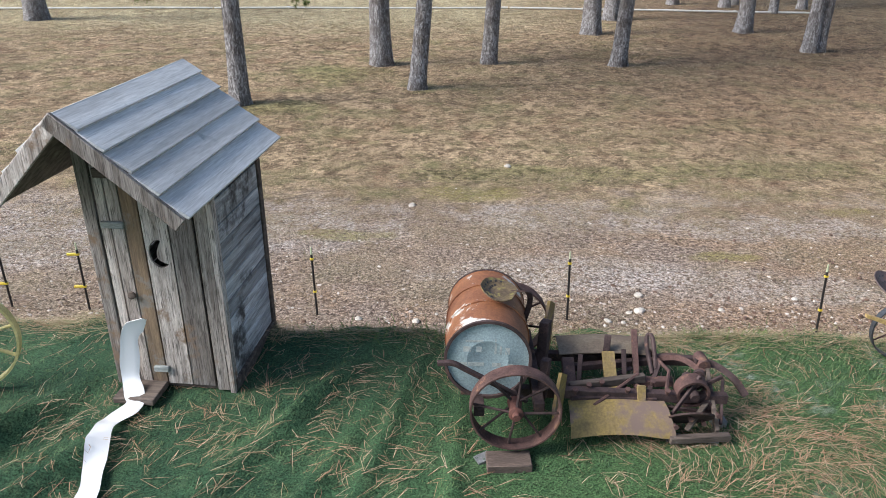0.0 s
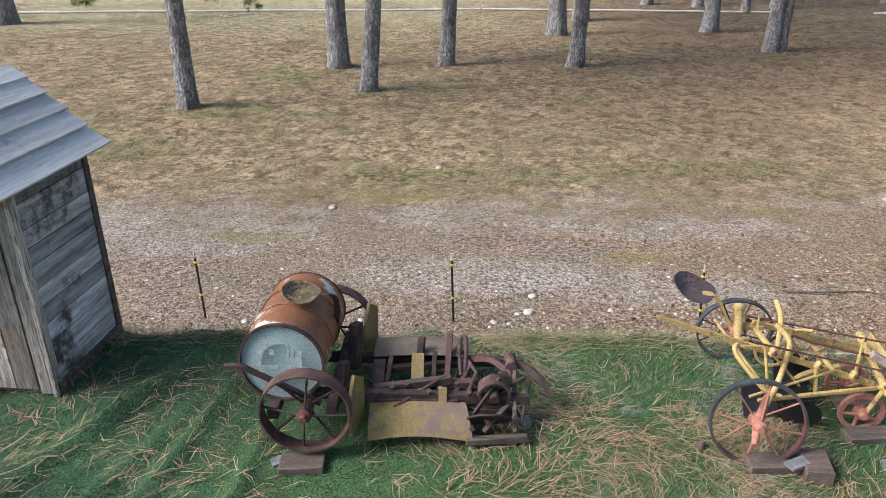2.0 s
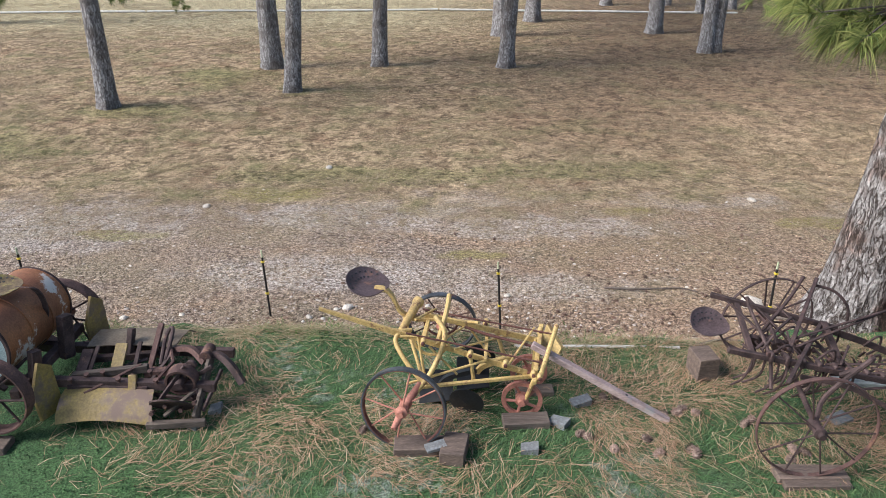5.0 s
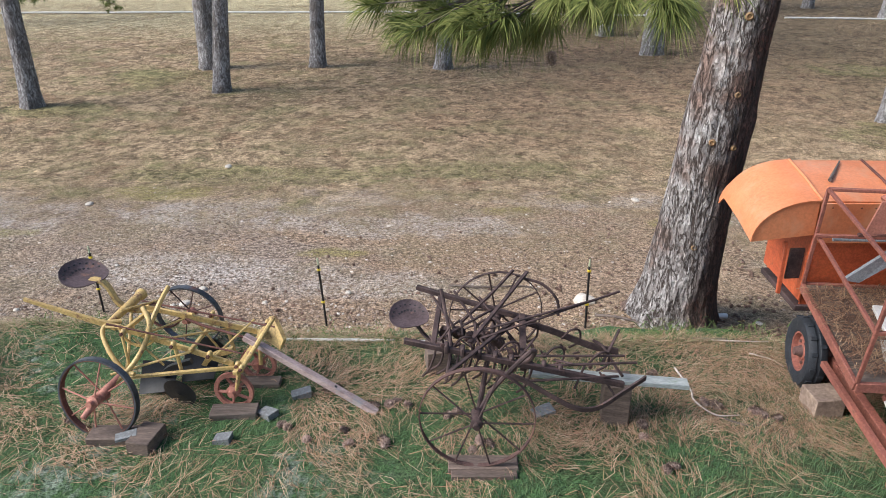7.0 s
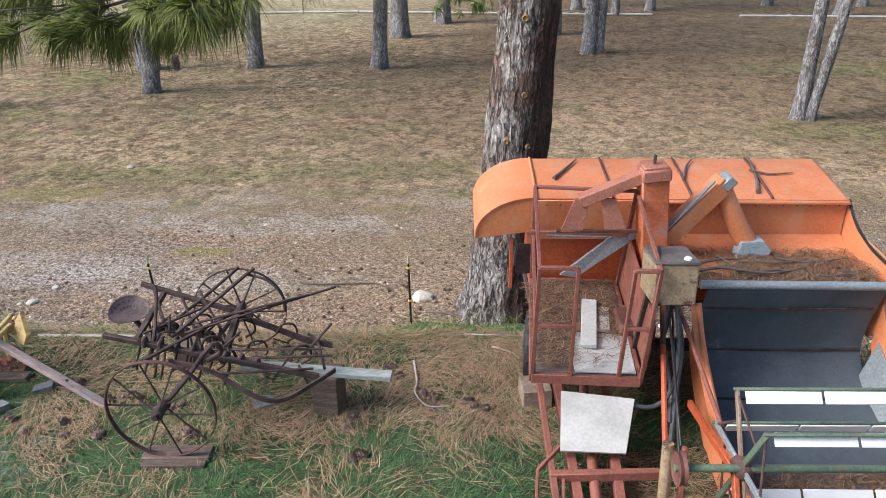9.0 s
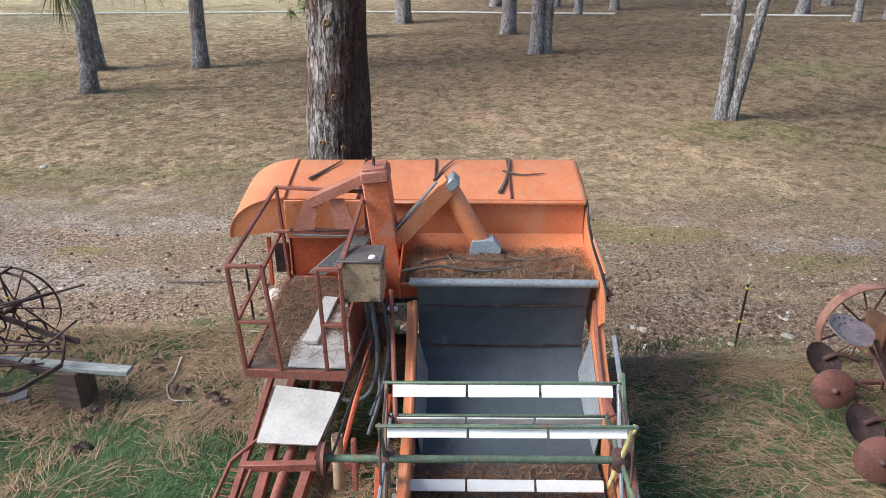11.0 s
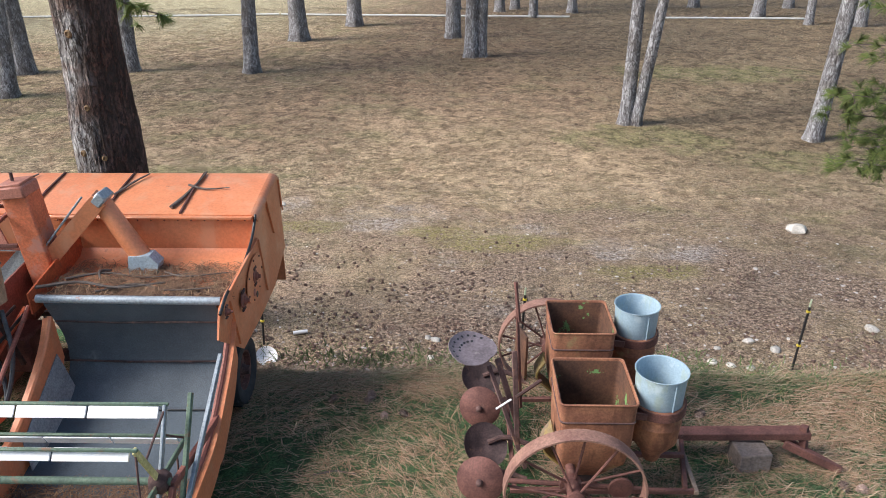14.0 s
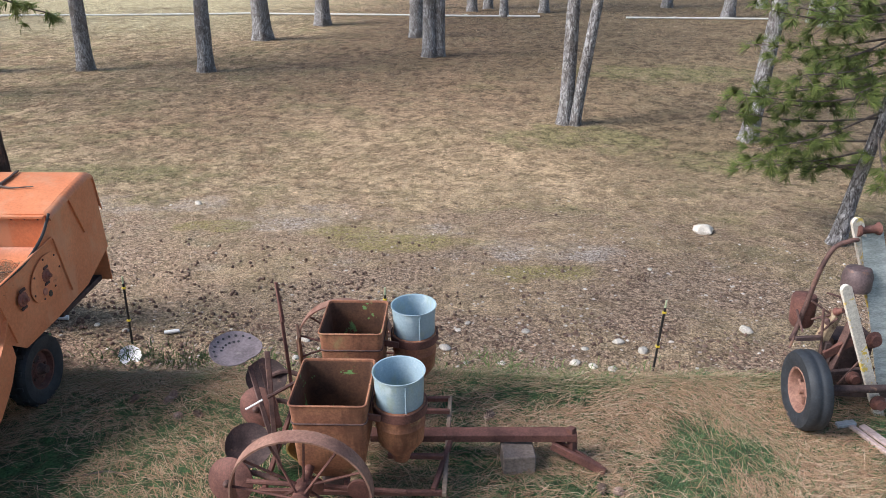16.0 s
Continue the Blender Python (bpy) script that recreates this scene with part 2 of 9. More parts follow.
ELEVATOR_RED = weathered("patchy_red_elevator_paint", (0.60, 0.165, 0.07), (0.48, 0.125, 0.06), (0.50, 0.23, 0.17), (0.54, 0.66), 3, 3, 55, 0.6, 0.0, 0.001)
PINK_FADED = weathered("faded_pink_orange_paint", (0.46, 0.19, 0.135), (0.36, 0.135, 0.095), (0.26, 0.10, 0.07), (0.57, 0.68), 7, 4, 60, 0.65)
PINK_RUST = weathered("faded_rusty_red_paint", (0.30, 0.105, 0.078), (0.20, 0.07, 0.052), (0.16, 0.07, 0.05), (0.55, 0.68), 8, 4, 60, 0.7)
TANK = weathered("rusty_ochre_tank", (0.43, 0.34, 0.235), (0.27, 0.18, 0.11), (0.10, 0.05, 0.035), (0.52, 0.64), 6, 6, 60, 0.6, 0.1)
TANK_TOP = weathered("dark_stained_tank_top", (0.17, 0.145, 0.14), (0.09, 0.077, 0.075), (0.14, 0.07, 0.045), (0.58, 0.7), 7, 6, 60, 0.55)
WHITE = weathered("chalky_white_paint", (0.82, 0.82, 0.83), (0.74, 0.74, 0.75), (0.50, 0.46, 0.42), (0.70, 0.78), 9, 3, 60, 0.5, grain=(0.95, 1.04))
WHITE_WOOD = weathered("peeling_white_board", (0.54, 0.535, 0.525), (0.43, 0.425, 0.415), (0.32, 0.28, 0.25), (0.64, 0.74), 6, 4, 50, 0.75, 0.0, 0.001, None, 0.08, grain=(0.88, 1.1))
WHITE_VINYL, vn, vl, vb = material("white_vinyl")
vb.inputs["Base Color"].default_value = (0.88, 0.89, 0.91, 1)
vb.inputs["Roughness"].default_value = 0.35
GALV = weathered("galvanised_bucket", (0.33, 0.435, 0.51), (0.27, 0.365, 0.44), (0.44, 0.53, 0.58), (0.55, 0.68), 7, 5, 70, 0.5, 0.15, 0.0006, None, 0.0, ((0.34, 0.38, 0.22), (1.2, 1.2, 0.5), 0.35), (0.9, 1.08))
GREY_METAL = weathered("dull_blue_grey_metal", (0.33, 0.37, 0.41), (0.25, 0.28, 0.31), (0.34, 0.16, 0.10), (0.66, 0.75), 7, 5, 60, 0.5, 0.3)
GREY_PALE = weathered("pale_galvanised_sheet", (0.46, 0.56, 0.63), (0.36, 0.44, 0.51), (0.34, 0.22, 0.15), (0.66, 0.75), 9, 5, 60, 0.5, 0.2)
CANVAS = weathered("slate_grey_tarpaulin", (0.084, 0.108, 0.132), (0.055, 0.072, 0.09), (0.17, 0.195, 0.22), (0.6, 0.78), 3.2, 2.0, 120, 0.62, 0.0, 0.002)
RUBBER = weathered("weathered_tyre_rubber", (0.02, 0.025, 0.034), (0.012, 0.015, 0.021), (0.05, 0.05, 0.048), (0.62, 0.8), 9, 7, 90, 0.7)
BLACK_PAINT = weathered("black_paint", (0.022, 0.024, 0.028), (0.012, 0.013, 0.015), (0.06, 0.055, 0.05), (0.62, 0.75), 9, 7, 60, 0.45)
GREEN_OLD = weathered("faded_green_paint", (0.13, 0.19, 0.13), (0.085, 0.125, 0.09), (0.20, 0.10, 0.06), (0.55, 0.68), 11, 6, 60, 0.65)
STAKE = weathered("black_fibreglass", (0.018, 0.019, 0.02), (0.01, 0.01, 0.012), None, (0, 1), 1, 9, 60, 0.5)
INSUL = weathered("yellow_plastic", (0.70, 0.55, 0.05), (0.6, 0.45, 0.04), None, (0, 1), 1, 9, 60, 0.45)
PALE_TIP = weathered("pale_green_tip", (0.55, 0.60, 0.42), (0.42, 0.48, 0.3), None, (0, 1), 1, 9, 60, 0.5)
WOOD_V = weathered("grey_weathered_boards", (0.49, 0.45, 0.425), (0.24, 0.205, 0.185), (0.21, 0.14, 0.095), (0.54, 0.66), 3, 3.0, 26, 0.9, 0.0, 0.005, (6.0, 6.0, 0.35), 0.40, ((0.05, 0.042, 0.038), (9, 9, 0.8), 0.75), (0.6, 1.3))
WOOD_SIDE = weathered("blue_grey_side_boards", (0.47, 0.495, 0.53), (0.20, 0.21, 0.23), (0.06, 0.056, 0.058), (0.50, 0.62), 1.7, 3.0, 26, 0.9, 0.0, 0.005, (6.0, 0.35, 6.0), 0.45, ((0.17, 0.13, 0.09), (3, 0.5, 6), 0.4), (0.72, 1.22), 0.113)
WOOD_ROOF = weathered("silver_grey_roof_boards", (0.66, 0.66, 0.66), (0.47, 0.475, 0.48), (0.26, 0.28, 0.29), (0.60, 0.74), 3, 2.6, 22, 0.85, 0.0, 0.003, (5.0, 0.3, 5.0), 0.12, ((0.16, 0.17, 0.18), (14, 0.4, 14), 0.25), (0.82, 1.14), 0.113)
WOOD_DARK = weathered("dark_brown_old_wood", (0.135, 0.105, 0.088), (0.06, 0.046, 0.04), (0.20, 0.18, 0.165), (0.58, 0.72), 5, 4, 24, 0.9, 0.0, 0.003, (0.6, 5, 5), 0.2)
OCHRE_WOOD = weathered("ochre_stained_board", (0.27, 0.19, 0.12), (0.16, 0.115, 0.085), (0.24, 0.22, 0.20), (0.5, 0.62), 5, 4, 24, 0.9, 0.0, 0.003, (6, 6, 0.5))
TONGUE_WOOD = weathered("pinkish_worn_pole", (0.42, 0.33, 0.32), (0.28, 0.205, 0.20), (0.30, 0.29, 0.30), (0.56, 0.68), 4, 4, 30, 0.85, 0.0, 0.002, (1, 4, 4))
GREY_BOARD = weathered("pale_grey_board", (0.37, 0.40, 0.40), (0.24, 0.265, 0.26), (0.20, 0.25, 0.20), (0.6, 0.74), 4, 4, 30, 0.85, 0.0, 0.002, (0.8, 5, 5))
BLOCK = weathered("brown_wood_block", (0.155, 0.112, 0.092), (0.095, 0.07, 0.06), (0.24, 0.22, 0.21), (0.62, 0.76), 6, 5, 40, 0.85, 0.0, 0.002, (0.7, 4, 4), 0.16)
BLOCK_PALE = weathered("pale_brown_timber", (0.30, 0.225, 0.175), (0.20, 0.145, 0.115), None, (0, 1), 1, 7, 40, 0.85, 0.0, 0.002)
BLOCK_GREY = weathered("grey_brown_block", (0.21, 0.165, 0.145), (0.15, 0.115, 0.10), (0.72, 0.72, 0.72), (0.66, 0.69), 9, 6, 50, 0.85, 0.0, 0.002)
BLOCK_END = weathered("pale_bare_wood", (0.50, 0.44, 0.39), (0.36, 0.30, 0.26), None, (0, 1), 1, 8, 60, 0.85, 0.0, 0.002, None, 0.1)
TIN_BLOCK = weathered("grey_metal_wedge", (0.25, 0.26, 0.275), (0.16, 0.168, 0.175), None, (0, 1), 1, 8, 60, 0.5, 0.2, 0.001, None, 0.12)
STONE = weathered("pale_field_stone", (0.62, 0.575, 0.52), (0.46, 0.42, 0.37), (0.27, 0.235, 0.20), (0.6, 0.75), 7, 6, 50, 0.9, 0.0, 0.006, None, 0.2)
PEEL = weathered("peeling_white_yellow_board", (0.62, 0.58, 0.52), (0.45, 0.41, 0.37), (0.55, 0.40, 0.08), (0.54, 0.58), 6, 5, 60, 0.7, 0.0, 0.002)
HOSE = weathered("grey_rubber_hose", (0.06, 0.07, 0.085), (0.035, 0.04, 0.05), None, (0, 1), 1, 9, 60, 0.6)
STICK = weathered("dry_stick", (0.15, 0.12, 0.105), (0.08, 0.062, 0.055), (0.3, 0.27, 0.24), (0.6, 0.7), 20, 9, 60, 0.9)
BED = weathered("matted_needle_litter", (0.17, 0.10, 0.07), (0.07, 0.042, 0.032), (0.27, 0.19, 0.12), (0.55, 0.68), 22, 18, 110, 0.95, 0.0, 0.006)
CONE = weathered("pine_cone_scales", (0.28, 0.195, 0.16), (0.16, 0.11, 0.095), (0.38, 0.33, 0.30), (0.56, 0.68), 60, 30, 120, 0.9, 0.0, 0.001, None, 0.3)
# darker cone colour for the cones strewn on gravel
CONE_DARK = weathered("dark_pine_cone_scales", (0.20, 0.125, 0.098), (0.10, 0.064, 0.052), (0.30, 0.23, 0.20), (0.6, 0.72), 60, 30, 120, 0.9, 0.0, 0.001)
WHITE_PIPE = weathered("white_irrigation_pipe", (0.62, 0.62, 0.60), (0.5, 0.5, 0.48), None, (0, 1), 1, 3, 40, 0.5)
MOSSY = weathered("mossy_seat_steel", (0.16, 0.115, 0.06), (0.085, 0.06, 0.045), (0.24, 0.20, 0.07), (0.52, 0.62), 14, 9, 60, 0.8, 0.1)
RIM_PINK = weathered("pinkish_weathered_rim", (0.30, 0.165, 0.125), (0.19, 0.095, 0.075), (0.17, 0.075, 0.055), (0.56, 0.7), 6, 5, 60, 0.75, 0.1)
RUST_PALE = weathered("pale_rusted_angle_iron", (0.27, 0.20, 0.15), (0.17, 0.115, 0.09), (0.18, 0.075, 0.055), (0.55, 0.68), 9, 6, 60, 0.75)
SEAT_GREY = weathered("lilac_grey_seat_steel", (0.22, 0.18, 0.195), (0.15, 0.12, 0.13), (0.30, 0.26, 0.25), (0.6, 0.72), 12, 7, 60, 0.6, 0.2)
PLUM = weathered("purple_grey_seat_steel", (0.135, 0.095, 0.10), (0.075, 0.052, 0.056), (0.22, 0.12, 0.09), (0.58, 0.7), 10, 7, 60, 0.6, 0.3)


def bark_material(name, light, dark, red, cell=11.0, deep=0.03, fresh=None):
    m, nodes, links, b = material(name)
    nt = m.node_tree
    co = nodes.new("ShaderNodeTexCoord").outputs["Object"]
    wob = nodes.new("ShaderNodeTexNoise")
    wob.inputs["Scale"].default_value = 9
    wob.inputs["Detail"].default_value = 5
    links.new(co, wob.inputs["Vector"])
    off = mix(nt, 0.16, co, wob.outputs["Color"])
    cracks = None
    for scale, flat in ((cell, 0.22), (cell * 2.3, 0.35)):
        v = nodes.new("ShaderNodeTexVoronoi")
        v.feature = "DISTANCE_TO_EDGE"
        v.inputs["Scale"].default_value = scale
        mp = nodes.new("ShaderNodeMapping")
        mp.inputs["Scale"].default_value = (1, 1, flat)
        links.new(off, mp.inputs["Vector"])
        links.new(mp.outputs[0], v.inputs["Vector"])
        c = ramp(nt, v.outputs["Distance"], 0.0, 0.22)
        cracks = c if cracks is None else maths(nt, "MULTIPLY", cracks, ramp(nt, c, 0.0, 1.0, 0.55, 1.0))
    furrow = tex_noise(nt, co, cell * 1.15, 7, 0.62, (1, 1, 0.24), 0.6)
    furrow = maths(nt, "ABSOLUTE", maths(nt, "SUBTRACT", furrow, 0.5))
    cracks = maths(nt, "MULTIPLY", ramp(nt, cracks, 0.0, 1.0, 0.45, 1.0), ramp(nt, furrow, 0.0, 0.045))
    n1 = tex_noise(nt, co, 1.7, 6, 0.6)
    n2 = tex_noise(nt, co, 38, 6, 0.7, (1, 1, 0.5))
    plate = mix(nt, ramp(nt, n1, 0.47, 0.62), light, red)
    plate = mix(nt, ramp(nt, n2, 0.40, 0.70, 0.0, 0.75), plate, dark)
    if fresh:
        # bark turns darker and redder towards the +X side
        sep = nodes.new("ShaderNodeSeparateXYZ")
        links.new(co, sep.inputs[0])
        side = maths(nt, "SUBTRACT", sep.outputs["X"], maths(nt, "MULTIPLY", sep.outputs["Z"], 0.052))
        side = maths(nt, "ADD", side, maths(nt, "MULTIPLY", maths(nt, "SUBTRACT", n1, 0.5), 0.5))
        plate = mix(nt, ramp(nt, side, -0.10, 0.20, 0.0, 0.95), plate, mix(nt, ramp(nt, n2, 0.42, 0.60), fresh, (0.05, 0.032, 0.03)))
    links.new(mix(nt, cracks, dark, plate), b.inputs["Base Color"])
    b.inputs["Roughness"].default_value = 0.95
    b.inputs["Specular IOR Level"].default_value = 0.2
    bump(nt, b, maths(nt, "ADD", cracks, maths(nt, "MULTIPLY", n2, 0.7)), 1.0, deep)
    return m


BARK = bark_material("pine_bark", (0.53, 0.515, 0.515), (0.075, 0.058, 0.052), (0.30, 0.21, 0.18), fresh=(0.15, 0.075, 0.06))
BARK_FAR = bark_material("grey_pine_bark", (0.58, 0.575, 0.60), (0.10, 0.088, 0.088), (0.36, 0.335, 0.33), 13.0, 0.03)
KNOT = weathered("orange_branch_scar", (0.30, 0.19, 0.09), (0.17, 0.11, 0.07), (0.10, 0.06, 0.05), (0.55, 0.66), 25, 18, 60, 0.9)


def blade_material(name, cols, rough=0.75):
    """Blades that differ in colour one by one."""
    m, nodes, links, b = material(name)
    nt = m.node_tree
    rnd = nodes.new("ShaderNodeNewGeometry").outputs["Random Per Island"]
    cr = nodes.new("ShaderNodeValToRGB")
    cr.color_ramp.elements[0].color = (*cols[0], 1)
    cr.color_ramp.elements[1].color = (*cols[-1], 1)
    for i, c in enumerate(cols[1:-1]):
        e = cr.color_ramp.elements.new((i + 1) / (len(cols) - 1))
        e.color = (*c, 1)
    links.new(rnd, cr.inputs[0])
    links.new(cr.outputs[0], b.inputs["Base Color"])
    b.inputs["Roughness"].default_value = rough
    b.inputs["Specular IOR Level"].default_value = 0.2
    return m


NEEDLE_BROWN = blade_material("red_brown_needles", [(0.20, 0.11, 0.07), (0.34, 0.21, 0.13), (0.13, 0.068, 0.045), (0.42, 0.29, 0.18), (0.17, 0.09, 0.06), (0.09, 0.05, 0.038)])
NEEDLE_DRY = blade_material("dry_pine_needles", [(0.40, 0.245, 0.155), (0.56, 0.41, 0.285), (0.25, 0.13, 0.08), (0.60, 0.47, 0.335), (0.21, 0.18, 0.085), (0.46, 0.275, 0.17), (0.10, 0.056, 0.04), (0.42, 0.28, 0.18), (0.30, 0.165, 0.105)])
STRAW = blade_material("dry_grass_blades", [(0.36, 0.27, 0.175), (0.17, 0.115, 0.07), (0.50, 0.41, 0.29), (0.19, 0.175, 0.085), (0.13, 0.085, 0.052), (0.31, 0.215, 0.14), (0.42, 0.32, 0.215)], 0.7)
NEEDLE_LANE = blade_material("grey_brown_lane_needles", [(0.30, 0.20, 0.14), (0.46, 0.37, 0.28), (0.20, 0.12, 0.085), (0.54, 0.46, 0.37), (0.24, 0.20, 0.12), (0.36, 0.26, 0.19)])
FRINGE = blade_material("tan_and_olive_edge_grass", [(0.34, 0.26, 0.16), (0.20, 0.19, 0.09), (0.46, 0.38, 0.25), (0.15, 0.17, 0.075), (0.27, 0.19, 0.12), (0.40, 0.30, 0.20)])
TURF_BLADE = blade_material("plastic_turf_fibres", [(0.032, 0.078, 0.036), (0.06, 0.118, 0.05), (0.022, 0.052, 0.027), (0.085, 0.14, 0.058), (0.11, 0.155, 0.07)])
NEEDLE_GREEN = blade_material("green_pine_needles", [(0.085, 0.115, 0.028), (0.17, 0.195, 0.05), (0.045, 0.07, 0.02), (0.27, 0.275, 0.09), (0.12, 0.15, 0.04)])
NEEDLE_DEEP = blade_material("deep_green_needles", [(0.075, 0.11, 0.03), (0.135, 0.17, 0.045), (0.05, 0.08, 0.025), (0.20, 0.215, 0.06)])
GRASS_GREEN = blade_material("green_grass_blades", [(0.07, 0.13, 0.035), (0.14, 0.20, 0.06), (0.05, 0.09, 0.03), (0.24, 0.24, 0.11)])
PEBBLE = blade_material("gravel_stones", [(0.36, 0.28, 0.225), (0.24, 0.175, 0.135), (0.64, 0.60, 0.56), (0.27, 0.20, 0.155), (0.11, 0.078, 0.062), (0.40, 0.32, 0.265), (0.16, 0.115, 0.09)], 0.9)

CLOD = blade_material("dark_soil_clods", [(0.12, 0.076, 0.058), (0.20, 0.13, 0.098), (0.075, 0.048, 0.038), (0.26, 0.185, 0.145), (0.15, 0.088, 0.066)], 0.95)


def ground_material():
    m, nodes, links, b = material("gravel_and_dry_grass")
    nt = m.node_tree
    co = nodes.new("ShaderNodeTexCoord").outputs["Object"]
    sep = nodes.new("ShaderNodeSeparateXYZ")
    links.new(co, sep.inputs[0])
    big = tex_noise(nt, co, 0.22, 5, 0.55)
    mid = tex_noise(nt, co, 1.1, 7, 0.65)
    fine = tex_noise(nt, co, 17, 8, 0.78)
    tiny = tex_noise(nt, co, 44, 6, 0.78)
    lie = maths(nt, "ADD", maths(nt, "MULTIPLY", tex_noise(nt, co, 9.5, 10, 0.86, (1.0, 1.0, 1.0), 0.5), 0.66), maths(nt, "MULTIPLY", tex_noise(nt, co, 2.9, 5, 0.65, (1.0, 0.9, 1.0), 0.4), 0.34))
    patch = tex_noise(nt, co, 0.62, 5, 0.6, (0.8, 1.2, 1.0))
    patch2 = tex_noise(nt, co, 0.9, 5, 0.62, (1.3, 0.8, 1.0), 0.6)
    edge = maths(nt, "ADD", sep.outputs["Y"], maths(nt, "MULTIPLY", maths(nt, "SUBTRACT", mid, 0.5), 4.0))
    tuft = tex_noise(nt, co, 5.5, 7, 0.74, (1.0, 1.15, 1.0), 0.7)

    def blotch(spots):
        """One mask for soft-edged, frayed patches lying at these places."""
        out = None
        for cx, cy, rx, ry in spots:
            u = maths(nt, "MULTIPLY", maths(nt, "SUBTRACT", sep.outputs["X"], cx), 1 / rx)
            v = maths(nt, "MULTIPLY", maths(nt, "SUBTRACT", sep.outputs["Y"], cy), 1 / ry)
            d = maths(nt, "ADD", maths(nt, "MULTIPLY", u, u), maths(nt, "MULTIPLY", v, v))
            d = maths(nt, "ADD", d, maths(nt, "MULTIPLY", maths(nt, "SUBTRACT", mid, 0.5), 5.5))
            d = maths(nt, "ADD", d, maths(nt, "MULTIPLY", maths(nt, "SUBTRACT", fine, 0.5), 3.0))
            k = ramp(nt, d, 0.4, 1.25, 1.0, 0.0)
            out = k if out is None else maths(nt, "MAXIMUM", out, k)
        return out

    # gravel lane
    vor = nodes.new("ShaderNodeTexVoronoi")
    vor.inputs["Scale"].default_value = 38
    vor.inputs["Randomness"].default_value = 1.0
    links.new(co, vor.inputs["Vector"])
    gravel = mix(nt, ramp(nt, fine, 0.42, 0.58), (0.11, 0.078, 0.062), (0.42, 0.335, 0.27))
    stones = mix(nt, ramp(nt, vor.outputs["Distance"], 0.12, 0.35, 1.0, 0.0), gravel, (0.62, 0.58, 0.55))
    gravel = mix(nt, ramp(nt, tiny, 0.45, 0.75, 0.0, 0.75), gravel, stones)
    litter = mix(nt, ramp(nt, fine, 0.42, 0.58), (0.135, 0.088, 0.06), (0.47, 0.335, 0.235))
    west = ramp(nt, sep.outputs["X"], 0.5, 7.0, -0.07, 0.14)
    gravel = mix(nt, ramp(nt, maths(nt, "SUBTRACT", mid, west), 0.40, 0.56, 0.85, 0.0), gravel, litter)
    pale = blotch([(4.6, 12.35, 1.5, 0.55), (8.3, 12.2, 1.6, 0.5), (2.0, 11.4, 2.4, 0.8), (5.6, 10.9, 2.2, 0.6), (-3.0, 11.0, 2.6, 1.4), (-6.5, 10.5, 2.5, 2.0), (11.2, 11.5, 1.1, 0.7), (13.6, 10.9, 1.0, 0.35), (15.6, 10.1, 1.3, 0.45), (2.2, 9.0, 2.6, 0.6), (5.0, 8.6, 2.0, 0.5)])
    gravel = mix(nt, maths(nt, "MULTIPLY", pale, ramp(nt, fine, 0.42, 0.58, 0.05, 0.75)), gravel, (0.54, 0.51, 0.49))
    soil = maths(nt, "MULTIPLY", ramp(nt, edge, 8.6, 6.4), maths(nt, "MULTIPLY", ramp(nt, sep.outputs["X"], 3.5, 8.0, 0.15, 0.75), ramp(nt, sep.outputs["X"], 11.5, 14.5, 1.0, 0.35)))
    gravel = mix(nt, maths(nt, "MULTIPLY", soil, ramp(nt, patch2, 0.38, 0.56)), gravel, mix(nt, ramp(nt, fine, 0.42, 0.58), (0.105, 0.06, 0.044), (0.37, 0.235, 0.17)))
    # dry grass
    straw = mix(nt, ramp(nt, lie, 0.45, 0.56), (0.135, 0.094, 0.058), (0.50, 0.375, 0.24))
    straw = mix(nt, ramp(nt, mid, 0.50, 0.68, 0.0, 0.6), straw, (0.20, 0.19, 0.085))
    straw = mix(nt, maths(nt, "MULTIPLY", ramp(nt, patch, 0.50, 0.62, 0.0, 0.55), ramp(nt, lie, 0.40, 0.60, 1.0, 0.45)), straw, (0.165, 0.17, 0.075))
    straw = mix(nt, ramp(nt, patch2, 0.53, 0.68, 0.0, 0.7), straw, mix(nt, ramp(nt, lie, 0.43, 0.57), (0.13, 0.075, 0.045), (0.36, 0.23, 0.145)))
    # brown litter colour, which also stands in for tree shade behind and eastward
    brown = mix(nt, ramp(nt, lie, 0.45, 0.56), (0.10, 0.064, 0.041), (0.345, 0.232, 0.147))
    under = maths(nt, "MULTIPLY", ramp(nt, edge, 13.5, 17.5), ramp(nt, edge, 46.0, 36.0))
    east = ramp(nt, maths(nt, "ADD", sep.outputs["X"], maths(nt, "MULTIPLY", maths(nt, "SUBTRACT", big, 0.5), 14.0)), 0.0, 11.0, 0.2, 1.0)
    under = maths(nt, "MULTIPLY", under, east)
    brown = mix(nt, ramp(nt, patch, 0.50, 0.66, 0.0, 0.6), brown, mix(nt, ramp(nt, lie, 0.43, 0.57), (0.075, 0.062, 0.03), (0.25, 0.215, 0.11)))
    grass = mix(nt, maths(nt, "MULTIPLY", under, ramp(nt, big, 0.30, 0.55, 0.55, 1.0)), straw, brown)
    # darker still far back and east: crown shade put into the grass colour
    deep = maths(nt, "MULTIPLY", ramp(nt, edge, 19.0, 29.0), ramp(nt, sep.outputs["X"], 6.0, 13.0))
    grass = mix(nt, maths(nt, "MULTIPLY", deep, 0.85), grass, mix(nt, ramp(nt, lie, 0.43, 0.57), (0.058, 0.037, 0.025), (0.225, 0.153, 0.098)))
